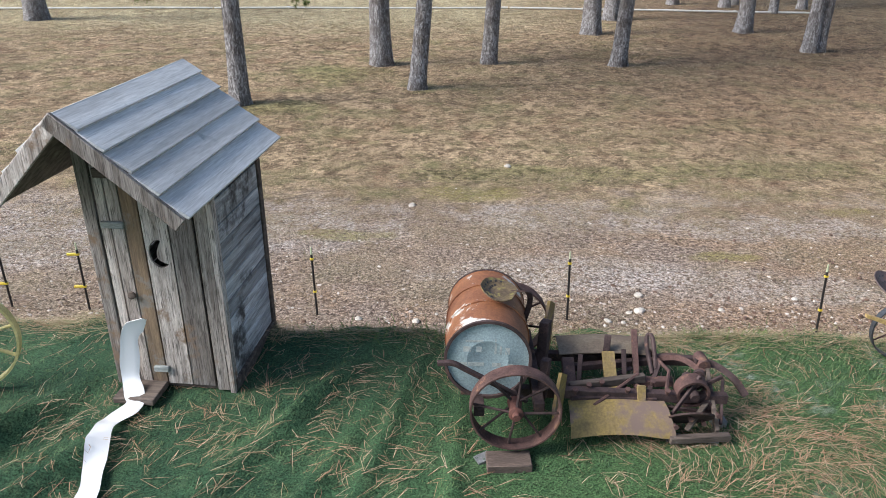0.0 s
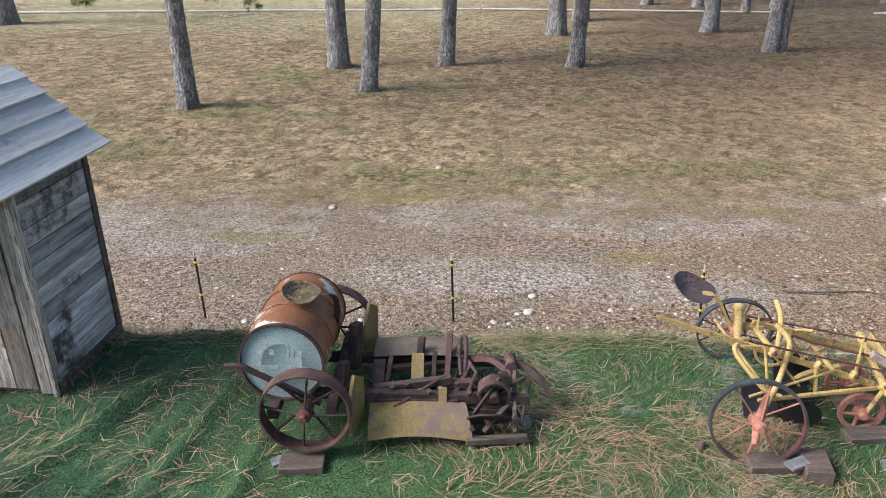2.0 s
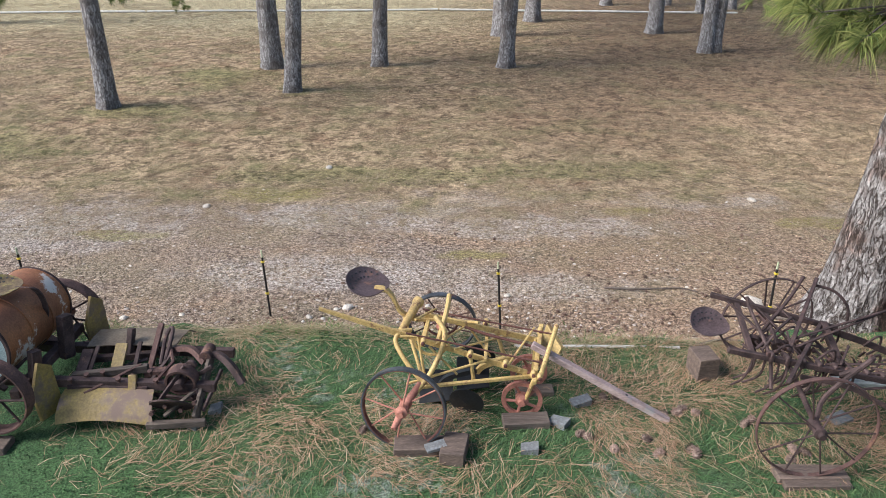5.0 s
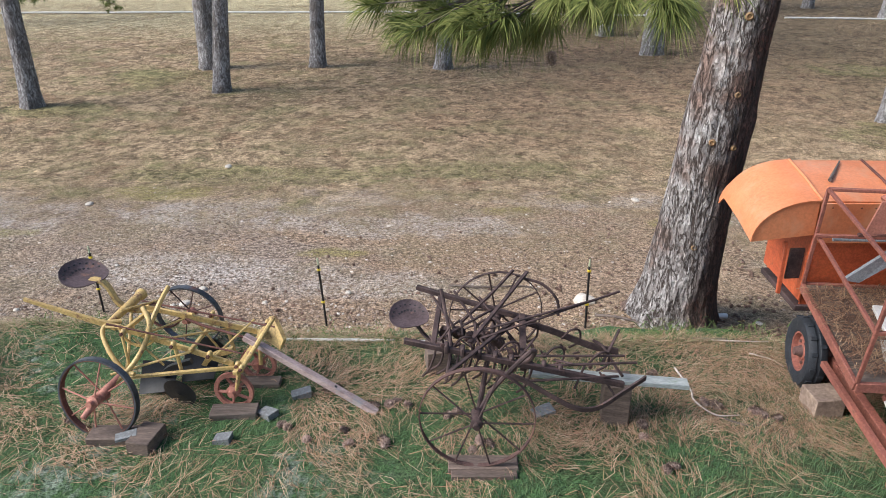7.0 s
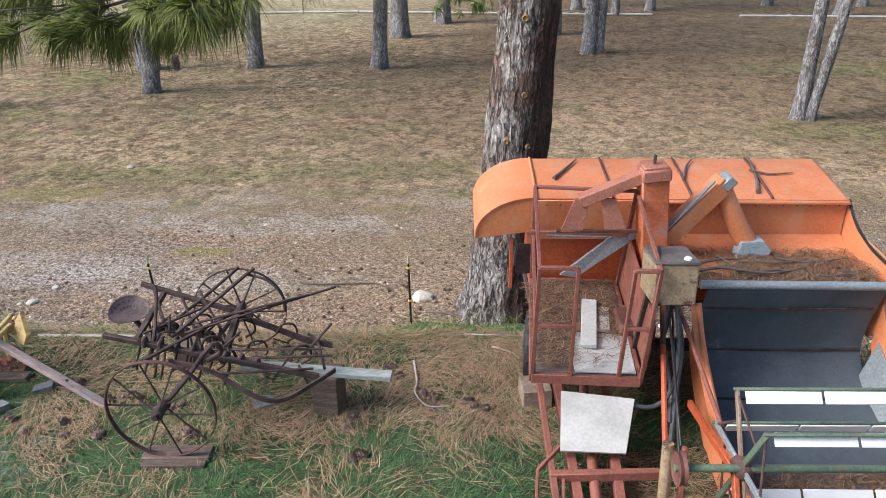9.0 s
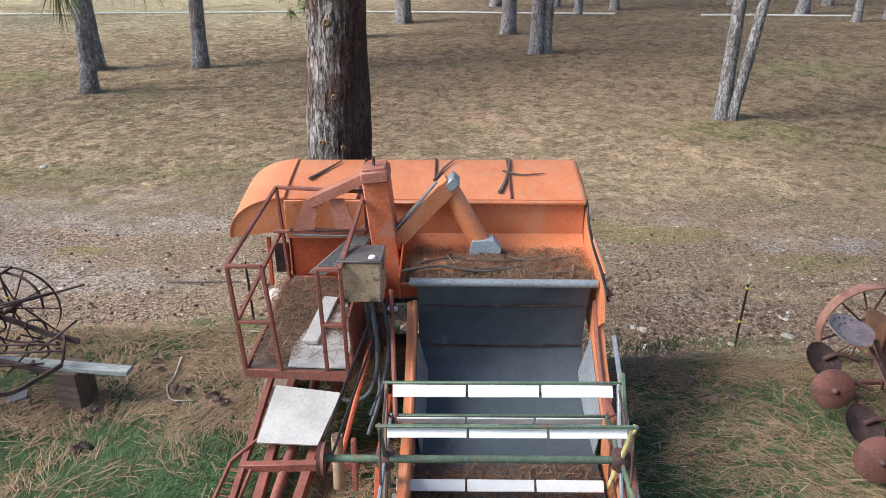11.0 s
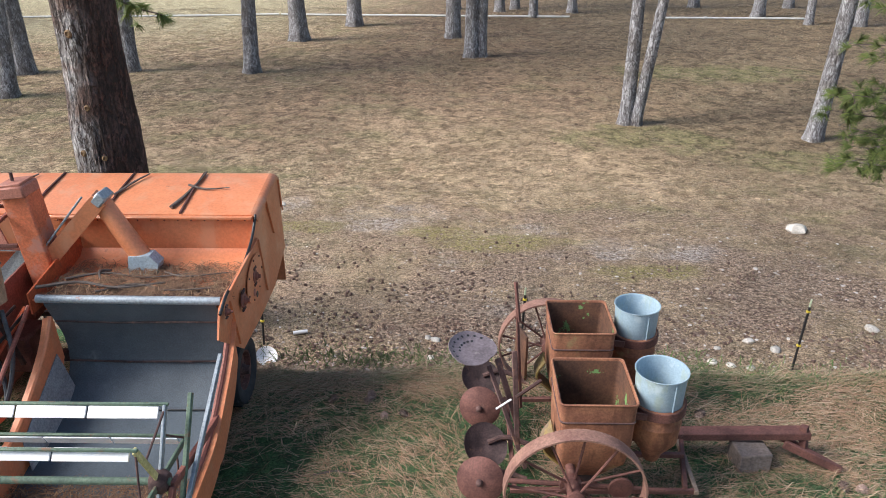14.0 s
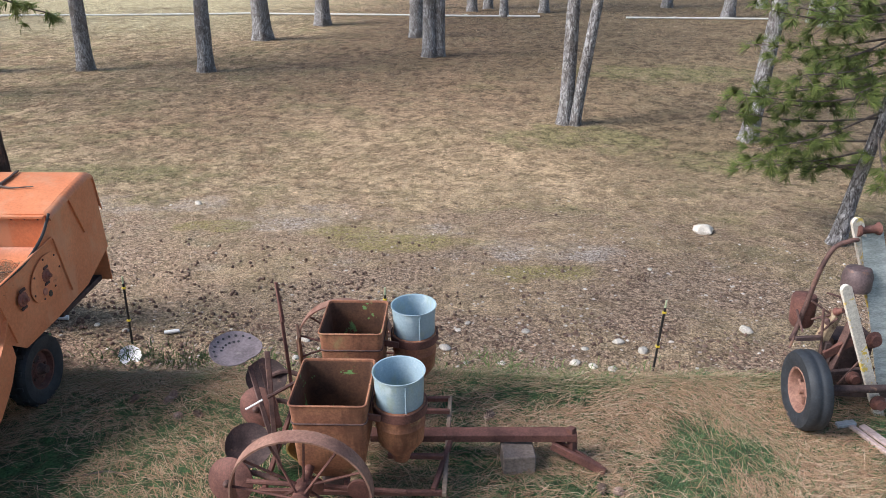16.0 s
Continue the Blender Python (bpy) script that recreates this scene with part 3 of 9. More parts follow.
    gold = maths(nt, "MULTIPLY", ramp(nt, edge, 22.0, 15.0), ramp(nt, sep.outputs["X"], 8.0, 14.0, 0.0, 0.7))
    gold = maths(nt, "MULTIPLY", gold, ramp(nt, sep.outputs["X"], 15.0, 20.0, 1.0, 0.2))
    grass = mix(nt, gold, grass, mix(nt, ramp(nt, lie, 0.42, 0.56), (0.19, 0.13, 0.08), (0.55, 0.40, 0.255)))
    far = maths(nt, "MULTIPLY", ramp(nt, edge, 28.0, 36.0), ramp(nt, sep.outputs["X"], -2.0, 10.0, 1.0, 0.0))
    grass = mix(nt, far, grass, mix(nt, ramp(nt, lie, 0.43, 0.57), (0.22, 0.18, 0.10), (0.52, 0.45, 0.29)))
    # shade of the eastern pines painted into the grass
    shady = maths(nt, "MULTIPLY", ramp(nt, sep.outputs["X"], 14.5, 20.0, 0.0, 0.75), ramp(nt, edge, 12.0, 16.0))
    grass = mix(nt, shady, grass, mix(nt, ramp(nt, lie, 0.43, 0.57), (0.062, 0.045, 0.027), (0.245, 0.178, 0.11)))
    sod = blotch([(17.0, 16.7, 2.0, 1.1), (20.5, 15.0, 2.2, 0.8), (-4.6, 18.6, 1.6, 0.8), (-3.4, 22.6, 1.5, 1.2), (2.0, 13.6, 3.0, 0.6), (6.2, 14.0, 2.4, 0.6), (15.5, 11.8, 1.6, 0.5), (21.0, 24.0, 3.5, 1.5), (-7.0, 15.5, 2.4, 1.2)])
    grass = mix(nt, maths(nt, "MULTIPLY", sod, 0.6), grass, mix(nt, ramp(nt, lie, 0.42, 0.57), (0.055, 0.058, 0.022), (0.215, 0.215, 0.085)))
    # shadow gaps and highlights of grass clumps, put into the tone
    clump = ramp(nt, tuft, 0.35, 0.46, 0.50, 1.0)
    clump = maths(nt, "MULTIPLY", clump, ramp(nt, tuft, 0.54, 0.64, 1.0, 1.4))
    cc = nodes.new("ShaderNodeCombineColor")
    for k in range(3):
        links.new(clump, cc.inputs[k])
    grass = mix(nt, 1.0, grass, cc.outputs[0], "MULTIPLY")
    col = mix(nt, maths(nt, "ADD", ramp(nt, edge, 11.0, 13.6), maths(nt, "MULTIPLY", ramp(nt, sep.outputs["X"], 8.0, 13.0, 0.45, 1.0), ramp(nt, patch, 0.40, 0.56, 0.0, 0.7))), gravel, grass)
    moss = blotch([(0.4, 12.45, 1.1, 0.5), (13.2, 10.4, 1.2, 0.45), (9.9, 11.1, 0.7, 0.3), (12.4, 10.9, 0.8, 0.3), (15.3, 9.3, 0.8, 0.3), (4.0, 9.7, 0.8, 0.2), (6.9, 11.6, 0.8, 0.25), (-1.6, 10.4, 0.8, 0.25)])
    col = mix(nt, maths(nt, "MULTIPLY", moss, ramp(nt, fine, 0.40, 0.56, 0.1, 0.8)), col, (0.25, 0.225, 0.07))
    tone = ramp(nt, tiny, 0.38, 0.64, 0.30, 1.78)
    cb = nodes.new("ShaderNodeCombineColor")
    for k in range(3):
        links.new(tone, cb.inputs[k])
    links.new(mix(nt, 1.0, col, cb.outputs[0], "MULTIPLY"), b.inputs["Base Color"])
    b.inputs["Roughness"].default_value = 0.9
    b.inputs["Specular IOR Level"].default_value = 0.2
    bump(nt, b, maths(nt, "ADD", maths(nt, "ADD", lie, tuft), maths(nt, "MULTIPLY", fine, 0.8)), 0.75, 0.05)
    return m


def turf_material():
    m, nodes, links, b = material("green_artificial_turf")
    nt = m.node_tree
    co = nodes.new("ShaderNodeTexCoord").outputs["Object"]
    sep = nodes.new("ShaderNodeSeparateXYZ")
    links.new(co, sep.inputs[0])
    n1 = tex_noise(nt, co, 1.3, 5, 0.6)
    n2 = tex_noise(nt, co, 9, 6, 0.65)
    n3 = tex_noise(nt, co, 75, 5, 0.7)
    worn = ramp(nt, sep.outputs["X"], -1.5, 2.0)
    col = mix(nt, ramp(nt, n1, 0.35, 0.65), (0.026, 0.066, 0.036), (0.050, 0.105, 0.052))
    col = mix(nt, maths(nt, "MULTIPLY", worn, 0.75), col, (0.065, 0.125, 0.045))
    col = mix(nt, ramp(nt, n2, 0.52, 0.72, 0.0, 0.55), col, (0.11, 0.175, 0.085))
    # dark patches that put shaded gaps between needles into the turf colour
    gap_shade = maths(nt, "MULTIPLY", ramp(nt, n2, 0.40, 0.62), ramp(nt, sep.outputs["X"], 2.0, 9.5, 0.10, 0.75))
    col = mix(nt, gap_shade, col, (0.042, 0.040, 0.023))
    bald = maths(nt, "MULTIPLY", maths(nt, "MULTIPLY", ramp(nt, sep.outputs["X"], 1.6, 2.6), ramp(nt, sep.outputs["X"], 6.0, 4.4)), ramp(nt, n1, 0.50, 0.62))
    col = mix(nt, maths(nt, "MULTIPLY", bald, ramp(nt, n2, 0.42, 0.60, 0.0, 0.75)), col, (0.25, 0.285, 0.245))
    tone = ramp(nt, n3, 0.33, 0.68, 0.35, 1.75)
    cb = nodes.new("ShaderNodeCombineColor")
    for k in range(3):
        links.new(tone, cb.inputs[k])
    links.new(mix(nt, 1.0, col, cb.outputs[0], "MULTIPLY"), b.inputs["Base Color"])
    b.inputs["Roughness"].default_value = 0.9
    b.inputs["Specular IOR Level"].default_value = 0.2
    bump(nt, b, maths(nt, "ADD", n3, maths(nt, "MULTIPLY", n2, 1.5)), 0.8, 0.012)
    return m


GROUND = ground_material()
TURF = turf_material()

# ---- lie of the land ----
TERRACE = [(-9, 1.20), (-1, 1.25), (0, 1.29), (2, 1.33), (3, 1.37), (5.5, 1.38), (7, 1.43), (8, 1.45), (9.5, 1.42), (11.5, 1.34), (12.2, 1.37), (14.7, 1.45), (26, 1.45)]
BACK_EDGE = [(-9, 5.8), (-3, 5.72), (-1.2, 5.52), (1.5, 5.42), (3, 5.35), (5, 5.14), (8, 5.0), (12, 4.72), (16, 4.62), (26, 4.5)]
LOW = [(5, 0.22), (7, 0.19), (9, 0.13), (12, 0.06), (14, 0.02), (20, 0.12), (24, 0.22), (30, 0.29), (45, 0.30), (120, 0.3)]


def turf_z(x, y):
    n = noise.noise(Vector((x * 0.9, y * 0.9, 3.1))) * 0.024 + noise.noise(Vector((x * 2.6, y * 2.6, 7.7))) * 0.010
    return lerp_table(TERRACE, x) + n


def low_z(x, y):
    z = lerp_table(LOW, y) + 0.03 * noise.noise(Vector((x * 0.5, y * 0.5, 0))) + 0.012 * noise.noise(Vector((x * 2.1, y * 2.1, 5)))
    return z + 0.22 * math.exp(-((x - 8.5) ** 2 + (y - 7.0) ** 2) / 1.4)


def land_z(x, y):
    e = lerp_table(BACK_EDGE, x)
    top = lerp_table(TERRACE, x) - 0.05
    if y < e:
        return top
    k = min(1.0, (y - e) / 0.85)
    k = k * k * (3 - 2 * k)
    return top + (low_z(x, y) - top) * k


def axis_steps(spans):
    out = []
    for a, b, s in spans:
        n = max(1, round((b - a) / s))
        out += [a + (b - a) * i / n for i in range(n)]
    return out + [spans[-1][1]]


gx = axis_steps([(-400, -60, 60), (-60, -12, 4), (-12, 24, 0.3), (24, 60, 3), (60, 400, 60)])
gy = axis_steps([(-300, -20, 50), (-20, 4, 3), (4, 8, 0.14), (8, 16, 0.25), (16, 44, 0.8), (44, 120, 8), (120, 600, 60)])
g = MB()
g.add([(x, y, land_z(x, y)) for y in gy for x in gx], [(j * len(gx) + i, j * len(gx) + i + 1, (j + 1) * len(gx) + i + 1, (j + 1) * len(gx) + i) for j in range(len(gy) - 1) for i in range(len(gx) - 1)])
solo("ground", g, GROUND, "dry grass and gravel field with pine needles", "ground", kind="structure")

# turf mat on the terrace, with rumpled back edge
tx = axis_steps([(-9, -4.5, 0.11), (-4.5, 1.0, 0.04), (1.0, 24, 0.11)])
ty = axis_steps([(0, 0.68, 0.17), (0.68, 1.0, 0.012)])


def mat_point(x, k):
    e = lerp_table(BACK_EDGE, x) + 0.05 + 0.07 * noise.noise(Vector((x * 1.1, 0, 9))) + 0.03 * noise.noise(Vector((x * 4.1, 0, 2)))
    y = -6.0 + (e + 6.0) * k
    z = turf_z(x, y)
    back = max(0.0, 1 - (e - y) / 0.5)
    z += 0.085 * back * (0.42 + noise.noise(Vector((x * 1.9, y * 1.2, 4))) + 0.35 * noise.noise(Vector((x * 4.3, y * 2.0, 6)))) - 0.05 * max(0, back - 0.85) / 0.15
    # long folds beside the hut
    off_hut = min(1.0, max(0.0, max(abs(x + 2.05) - 0.62, abs(y - 5.0) - 0.75) / 0.4))
    for fx, fy, ang, h, w in () if x > 1.6 else ((-2.95, 4.35, 0.95, 0.15, 0.12), (-2.45, 3.75, 0.95, 0.12, 0.09), (-2.85, 3.55, 0.85, 0.12, 0.09), (-1.1, 4.2, 1.1, 0.075, 0.07), (-1.45, 3.75, 1.0, 0.065, 0.06), (-0.4, 3.9, 1.35, 0.06, 0.06), (-3.4, 3.6, 0.9, 0.12, 0.09), (-0.85, 3.45, 1.2, 0.06, 0.06), (0.1, 3.3, 1.5, 0.045, 0.06)):
        s = (x - fx) * math.sin(ang) - (y - fy) * math.cos(ang)
        q = (x - fx) * math.cos(ang) + (y - fy) * math.sin(ang)
        z += off_hut * h * math.exp(-(s / w) ** 2) * math.exp(-(q / 1.3) ** 2)
    return (x, y, z)


t = MB()
t.sheet([[mat_point(x, k) for k in ty] for x in tx], 0.025)
solo("turf_mat", t, TURF, "rumpled green artificial turf strewn with pine needles", "turf", kind="structure")


def top_z(x, y):
    e = lerp_table(BACK_EDGE, x)
    k = min(1.0, (y + 6) / (e + 6.05))
    return mat_point(x, k)[2] + 0.014 if y < e + 0.02 else land_z(x, y)


# ---- strews: plain random scatter over the whole strip ----
def cells(x, y, s, seed):
    """Smooth value noise over the plan, from -1 to 1."""
    u, v = x * s + seed * 17.3, y * s + seed * 9.1
    i, j = np.floor(u), np.floor(v)
    a, b = u - i, v - j
    a, b = a * a * (3 - 2 * a), b * b * (3 - 2 * b)

    def grain(p, q):
        k = np.sin(p * 127.1 + q * 311.7 + seed * 74.7) * 43758.5453
        return k - np.floor(k)

    low = grain(i, j) * (1 - a) + grain(i + 1, j) * a
    top = grain(i, j + 1) * (1 - a) + grain(i + 1, j + 1) * a
    return 2 * (low * (1 - b) + top * b) - 1


def patches(x, y, s, seed):
    return 0.65 * cells(x, y, s, seed) + 0.35 * cells(x, y, s * 2.3, seed + 3)


class Relief:
    """Heights sampled on a grid, read back for many points at once."""

    def __init__(self, fn, x0, x1, y0, y1, step):
        self.x0, self.y0, self.step = x0, y0, step
        self.nx, self.ny = int((x1 - x0) / step) + 2, int((y1 - y0) / step) + 2
        self.z = np.array([[fn(x0 + i * step, y0 + j * step) for j in range(self.ny)] for i in range(self.nx)])

    def __call__(self, x, y):
        u = np.clip((x - self.x0) / self.step, 0, self.nx - 1.001)
        v = np.clip((y - self.y0) / self.step, 0, self.ny - 1.001)
        i, j = u.astype(int), v.astype(int)
        a, b = u - i, v - j
        z = self.z
        return (z[i, j] * (1 - a) + z[i + 1, j] * a) * (1 - b) + (z[i, j + 1] * (1 - a) + z[i + 1, j + 1] * a) * b


EDGE_X = np.arange(-12, 27, 0.1)
EDGE_Y = np.array([lerp_table(BACK_EDGE, x) for x in EDGE_X])
back_edge = lambda x: np.interp(x, EDGE_X, EDGE_Y)
TURF_Z = Relief(top_z, -6.5, 19.5, -1.2, 5.9, 0.05)
LAND_Z = Relief(land_z, -36.0, 52.0, 5.4, 45.0, 0.22)
BANK_Z = Relief(land_z, -8.5, 21.5, 5.0, 9.0, 0.06)


def bare_z(x, y):
    return np.where((y < 8.9) & (x > -8.4) & (x < 21.4), BANK_Z(x, y), LAND_Z(x, y))


def sample(r, count, draw, chance):
    """Points drawn until enough have passed the local chance."""
    xs, ys = [], []
    got = 0
    while got < count:
        x, y = draw(r, count)
        keep = r.rand(count) < chance(x, y)
        xs.append(x[keep])
        ys.append(y[keep])
        got += int(keep.sum())
    return np.concatenate(xs)[:count], np.concatenate(ys)[:count]


def blades(r, x, y, z, way, length, width, lift, bow, rise0=0.0):
    """Thin blades from a base: a quad and a tip each, arched and slightly bowed."""
    n = len(x)
    c, s = np.cos(way), np.sin(way)
    w = width * r.uniform(0.7, 1.3, n) / 2
    side = bow * length * r.normal(0, 1, n)
    za, zm, ze = z + rise0, z + lift * r.uniform(0.3, 1.3, n), z + lift * r.uniform(0.0, 1.1, n)
    mx, my = x + c * length * 0.55 - s * side, y + s * length * 0.55 + c * side
    ex, ey = x + c * length, y + s * length
    v = np.stack([
        np.stack([x - s * w, y + c * w, za], 1), np.stack([x + s * w, y - c * w, za], 1),
        np.stack([mx + s * w, my - c * w, zm], 1), np.stack([mx - s * w, my + c * w, zm], 1),
        np.stack([ex, ey, ze], 1)], 1).reshape(-1, 3)
    o = (np.arange(n) * 5)[:, None]
    return v, (o + np.array([[0, 1, 2, 3]])), (o + np.array([[3, 2, 4]]))


def loose(name, verts, faces, mat, label, category):
    me = bpy.data.meshes.new(name)
    fl = []
    for f in faces:
        fl += f.tolist()
    me.from_pydata(verts.tolist(), [], fl)
    me.materials.append(mat)
    return tagged(new(name, me), label, category, "", "stuff")


def needle_bundles(name, count, draw, chance, zfn, mat, label, seed, length=0.23, width=0.0030, lift=0.036, per=2, spread=0.05, bow=0.15):
    """Needles as they fall: two or three joined at the base, straight, lying in swirls."""
    r = np.random.RandomState(seed)
    x, y = sample(r, count, draw, chance)
    flow = np.where(x > 9.5, -0.45 + 1.3 * patches(x, y, 0.9, 5), 3.0 * patches(x, y, 0.9, 5)) + r.normal(0, 0.42, count)
    way = np.where(r.rand(count) < 0.33, r.uniform(0, 6.283, count), flow)
    ln = length * r.uniform(0.5, 1.2, count)
    up = lift * r.uniform(0.15, 1.3, count)
    z = zfn(x, y)
    vs, q, t = [], [], []
    for k in range(per):
        n0 = sum(len(a) for a in vs)
        v, a, b = blades(r, x, y, z + 0.002, way + r.normal(0, spread, count), ln * r.uniform(0.85, 1.1, count), width, up, bow, 0.3 * up)
        vs.append(v)
        q.append(a + n0)
        t.append(b + n0)
    return loose(name, np.concatenate(vs), q + t, mat, label, "pine needles")


def litter_cover(x, y):
    d = 0.045 + 0.25 * np.clip((x - 0.8) / 3.0, 0, 1) + 0.48 * np.clip((x - 4.4) / 4.0, 0, 1)
    n = patches(x, y, 1.3, 11) + 0.5 * cells(x, y, 3.6, 17)
    d = np.where((x > 7.3) & (x < 8.7) & (y < 3.6), d * 0.45, d)
    d = d * np.where(x < 9.0, np.clip((y - 2.9) / 1.0, 0.30, 1.0), 1.0)
    # litter thinned right of the combine so dark turf deepens its shadow
    d = d * np.where((x > 10.9) & (x < 13.2) & (y < 4.4), 0.36, 1.0)
    d = d * np.clip(0.46 + 1.0 * n, 0.08, 0.72)
    return np.where(y > back_edge(x) + 0.06, 0.0, d)


on_strip = lambda r, n: (r.uniform(-5.0, 18.5, n), r.uniform(2.0, 5.75, n))
near_strip = lambda r, n: (r.uniform(-6.0, 19.0, n), 2.0 - 3.0 * r.rand(n) ** 1.6)
needle_bundles("fallen_needles", 43000, on_strip, litter_cover, TURF_Z, NEEDLE_DRY, "dry brown pine needles lying on turf", 5)
needle_bundles("scattered_needles", 8000, near_strip, litter_cover, TURF_Z, NEEDLE_DRY, "scattered dry pine needles lying on turf", 57)


def turf_fibre(count, seed):
    r = np.random.RandomState(seed)
    x, y = sample(r, count, on_strip, lambda x, y: np.where(y > back_edge(x) + 0.05, 0.0, (0.7 + 0.5 * patches(x, y, 0.8, 21)) * np.clip(0.3 + (x - 0.5) / 3.0, 0.3, 1.0)))
    lie = 2.2 * patches(x, y, 1.4, 61) + 0.6 + r.normal(0, 0.5, count)
    long = np.clip((x - 2.0) / 4.0, 0, 1)
    ln = r.uniform(0.020, 0.045, count) * (1 + 1.3 * long * r.rand(count))
    v, a, b = blades(r, x, y, TURF_Z(x, y) - 0.004, lie, ln, 0.0045, 0.024 * (1 + 0.3 * long), 0.08)
    return v, [a, b]


v, f = turf_fibre(105000, 6)
loose("turf_fibres", v, f, TURF_BLADE, "short green plastic turf fibres", "turf fibres")


def edge_fringe(count, seed):
    """Long bent grass and needles combed along the back edge and down the bank."""
    r = np.random.RandomState(seed)
    x = r.uniform(-5.0, 18.5, count)
    e = back_edge(x)
    y = e + r.normal(0.06, 0.14, count)
    keep = r.rand(count) < 0.65 + 0.7 * patches(x, y * 0.5, 0.9, 33)
    x, y, e = x[keep], y[keep], e[keep]
    n = len(x)
    z = np.where(y < e + 0.02, TURF_Z(x, np.minimum(y, e)), BANK_Z(x, y)) - 0.006
    way = np.where(r.rand(n) < 0.5, 0.0, math.pi) + r.normal(0.0, 0.28, n)
    v, a, b = blades(r, x, y, z, way, r.uniform(0.12, 0.38, n), 0.0045, 0.035, 0.07)
    return v, [a, b]


v, f = edge_fringe(30000, 8)
loose("edge_grass", v, f, FRINGE, "bent dry grass fringe along the terrace edge", "grass")


# ---- gravel and far grass ----
STONE_PTS = np.array([Vector(p).normalized() for p in ((0, 0, 1), (0.89, 0, 0.45), (0.28, 0.85, 0.45), (-0.72, 0.53, 0.45), (-0.72, -0.53, 0.45), (0.28, -0.85, 0.45), (0.9, 0.3, -0.3), (-0.1, 0.95, -0.3), (-0.95, 0, -0.3), (-0.1, -0.95, -0.3), (0.8, -0.5, -0.3))])
STONE_TRI = np.array([(0, 1, 2), (0, 2, 3), (0, 3, 4), (0, 4, 5), (0, 5, 1), (1, 6, 2), (2, 6, 7), (2, 7, 3), (3, 7, 8), (3, 8, 4), (4, 8, 9), (4, 9, 5), (5, 9, 10), (5, 10, 1), (1, 10, 6)])


def stones(count, seed, draw, chance, lo, hi, power=2.2, sink=0.15):
    r = np.random.RandomState(seed)
    x, y = sample(r, count, draw, chance)
    s = lo * (hi / lo) ** (r.rand(count) ** power)
    a = r.uniform(0, 6.283, count)
    c, q = np.cos(a)[:, None], np.sin(a)[:, None]
    k = r.uniform(0.8, 1.18, (count, 11))
    u = STONE_PTS[:, 0] * (s * r.uniform(0.8, 1.4, count))[:, None] * k
    v = STONE_PTS[:, 1] * (s * r.uniform(0.7, 1.1, count))[:, None] * k
    sz = s * r.uniform(0.45, 0.8, count)
    w = STONE_PTS[:, 2] * sz[:, None] * k
    p = np.stack([x[:, None] + c * u - q * v, y[:, None] + q * u + c * v, (bare_z(x, y) + sz * sink)[:, None] + w], 2)
    return p.reshape(-1, 3), [((np.arange(count) * 11)[:, None, None] + STONE_TRI).reshape(-1, 3)]


on_lane = lambda r, n: (r.uniform(-9, 21, n), 5.9 + np.abs(r.normal(0, 2.7, n)))
lane_cover = lambda x, y: np.where(y > 13.5, 0.0, 0.45 + 0.75 * patches(x, y, 0.7, 31) + np.where(x < 6, 0.22, -0.08))
v, f = stones(28000, 12, on_lane, lane_cover, 0.006, 0.028, 2.6)
loose("gravel", v, f, PEBBLE, "loose grey and tan gravel stones", "gravel")
clod_cover = lambda x, y: np.exp(-((y - 6.5) / 1.3) ** 2) * np.clip(0.45 + 1.2 * patches(x, y, 0.8, 37), 0, 1) * np.clip(0.35 + (x - 1.0) / 6.0, 0.35, 1)
v, f = stones(6000, 14, on_lane, clod_cover, 0.010, 0.038, 1.8, 0.0)
loose("soil_clods", v, f, CLOD, "dark brown clods of loose soil along the terrace", "soil")


def tussocks(count, seed):
    r = np.random.RandomState(seed)

    def draw(r, n):
        y = 9.0 + 34 * r.rand(n) ** 1.55
        return r.uniform(-6 - 0.55 * y, 14 + 0.75 * y, n), y

    def chance(x, y):
        n = patches(x, y, 0.9, 41) + 0.4 * cells(x, y, 2.7, 43)
        return np.clip(0.45 + 0.9 * n, 0.05, 1) * np.clip((y - 9.0) / 3.5, 0.05, 1)

    cx, cy = sample(r, count, draw, chance)
    lean = 2.5 * patches(cx, cy, 0.35, 47) + r.normal(0, 0.6, count)
    tall = r.uniform(0.6, 1.4, count) * (1 + 0.028 * (cy - 10))
    vs, q, t = [], [], []
    for k in range(5):
        x, y = cx + r.normal(0, 0.05, count), cy + r.normal(0, 0.05, count)
        n0 = k * count * 5
        v, a, b = blades(r, x, y, bare_z(x, y) - 0.006, lean + r.normal(0, 1.1, count), r.uniform(0.08, 0.26, count) * tall, 0.0055 * (1 + 0.03 * (cy - 10)), r.uniform(0.008, 0.04, count) * tall, 0.05)
        vs.append(v)
        q.append(a + n0)
        t.append(b + n0)
    return np.concatenate(vs), q + t


v, f = tussocks(52000, 15)
loose("dry_grass", v, f, STRAW, "low tufts of dry straw-coloured grass", "grass")

bank_litter = lambda r, n: (r.uniform(-8, 21, n), 5.6 + 8 * r.rand(n) ** 1.4)
bank_cover = lambda x, y: np.where(y < back_edge(x), 0.0, np.clip(0.32 + 0.8 * patches(x, y, 0.6, 51) + np.where(x > 5, 0.28, 0.0), 0.04, 1))
needle_bundles("needle_litter", 15000, bank_litter, bank_cover, bare_z, NEEDLE_LANE, "brown needle litter on gravel", 19, 0.15, 0.0042, 0.016, 2)


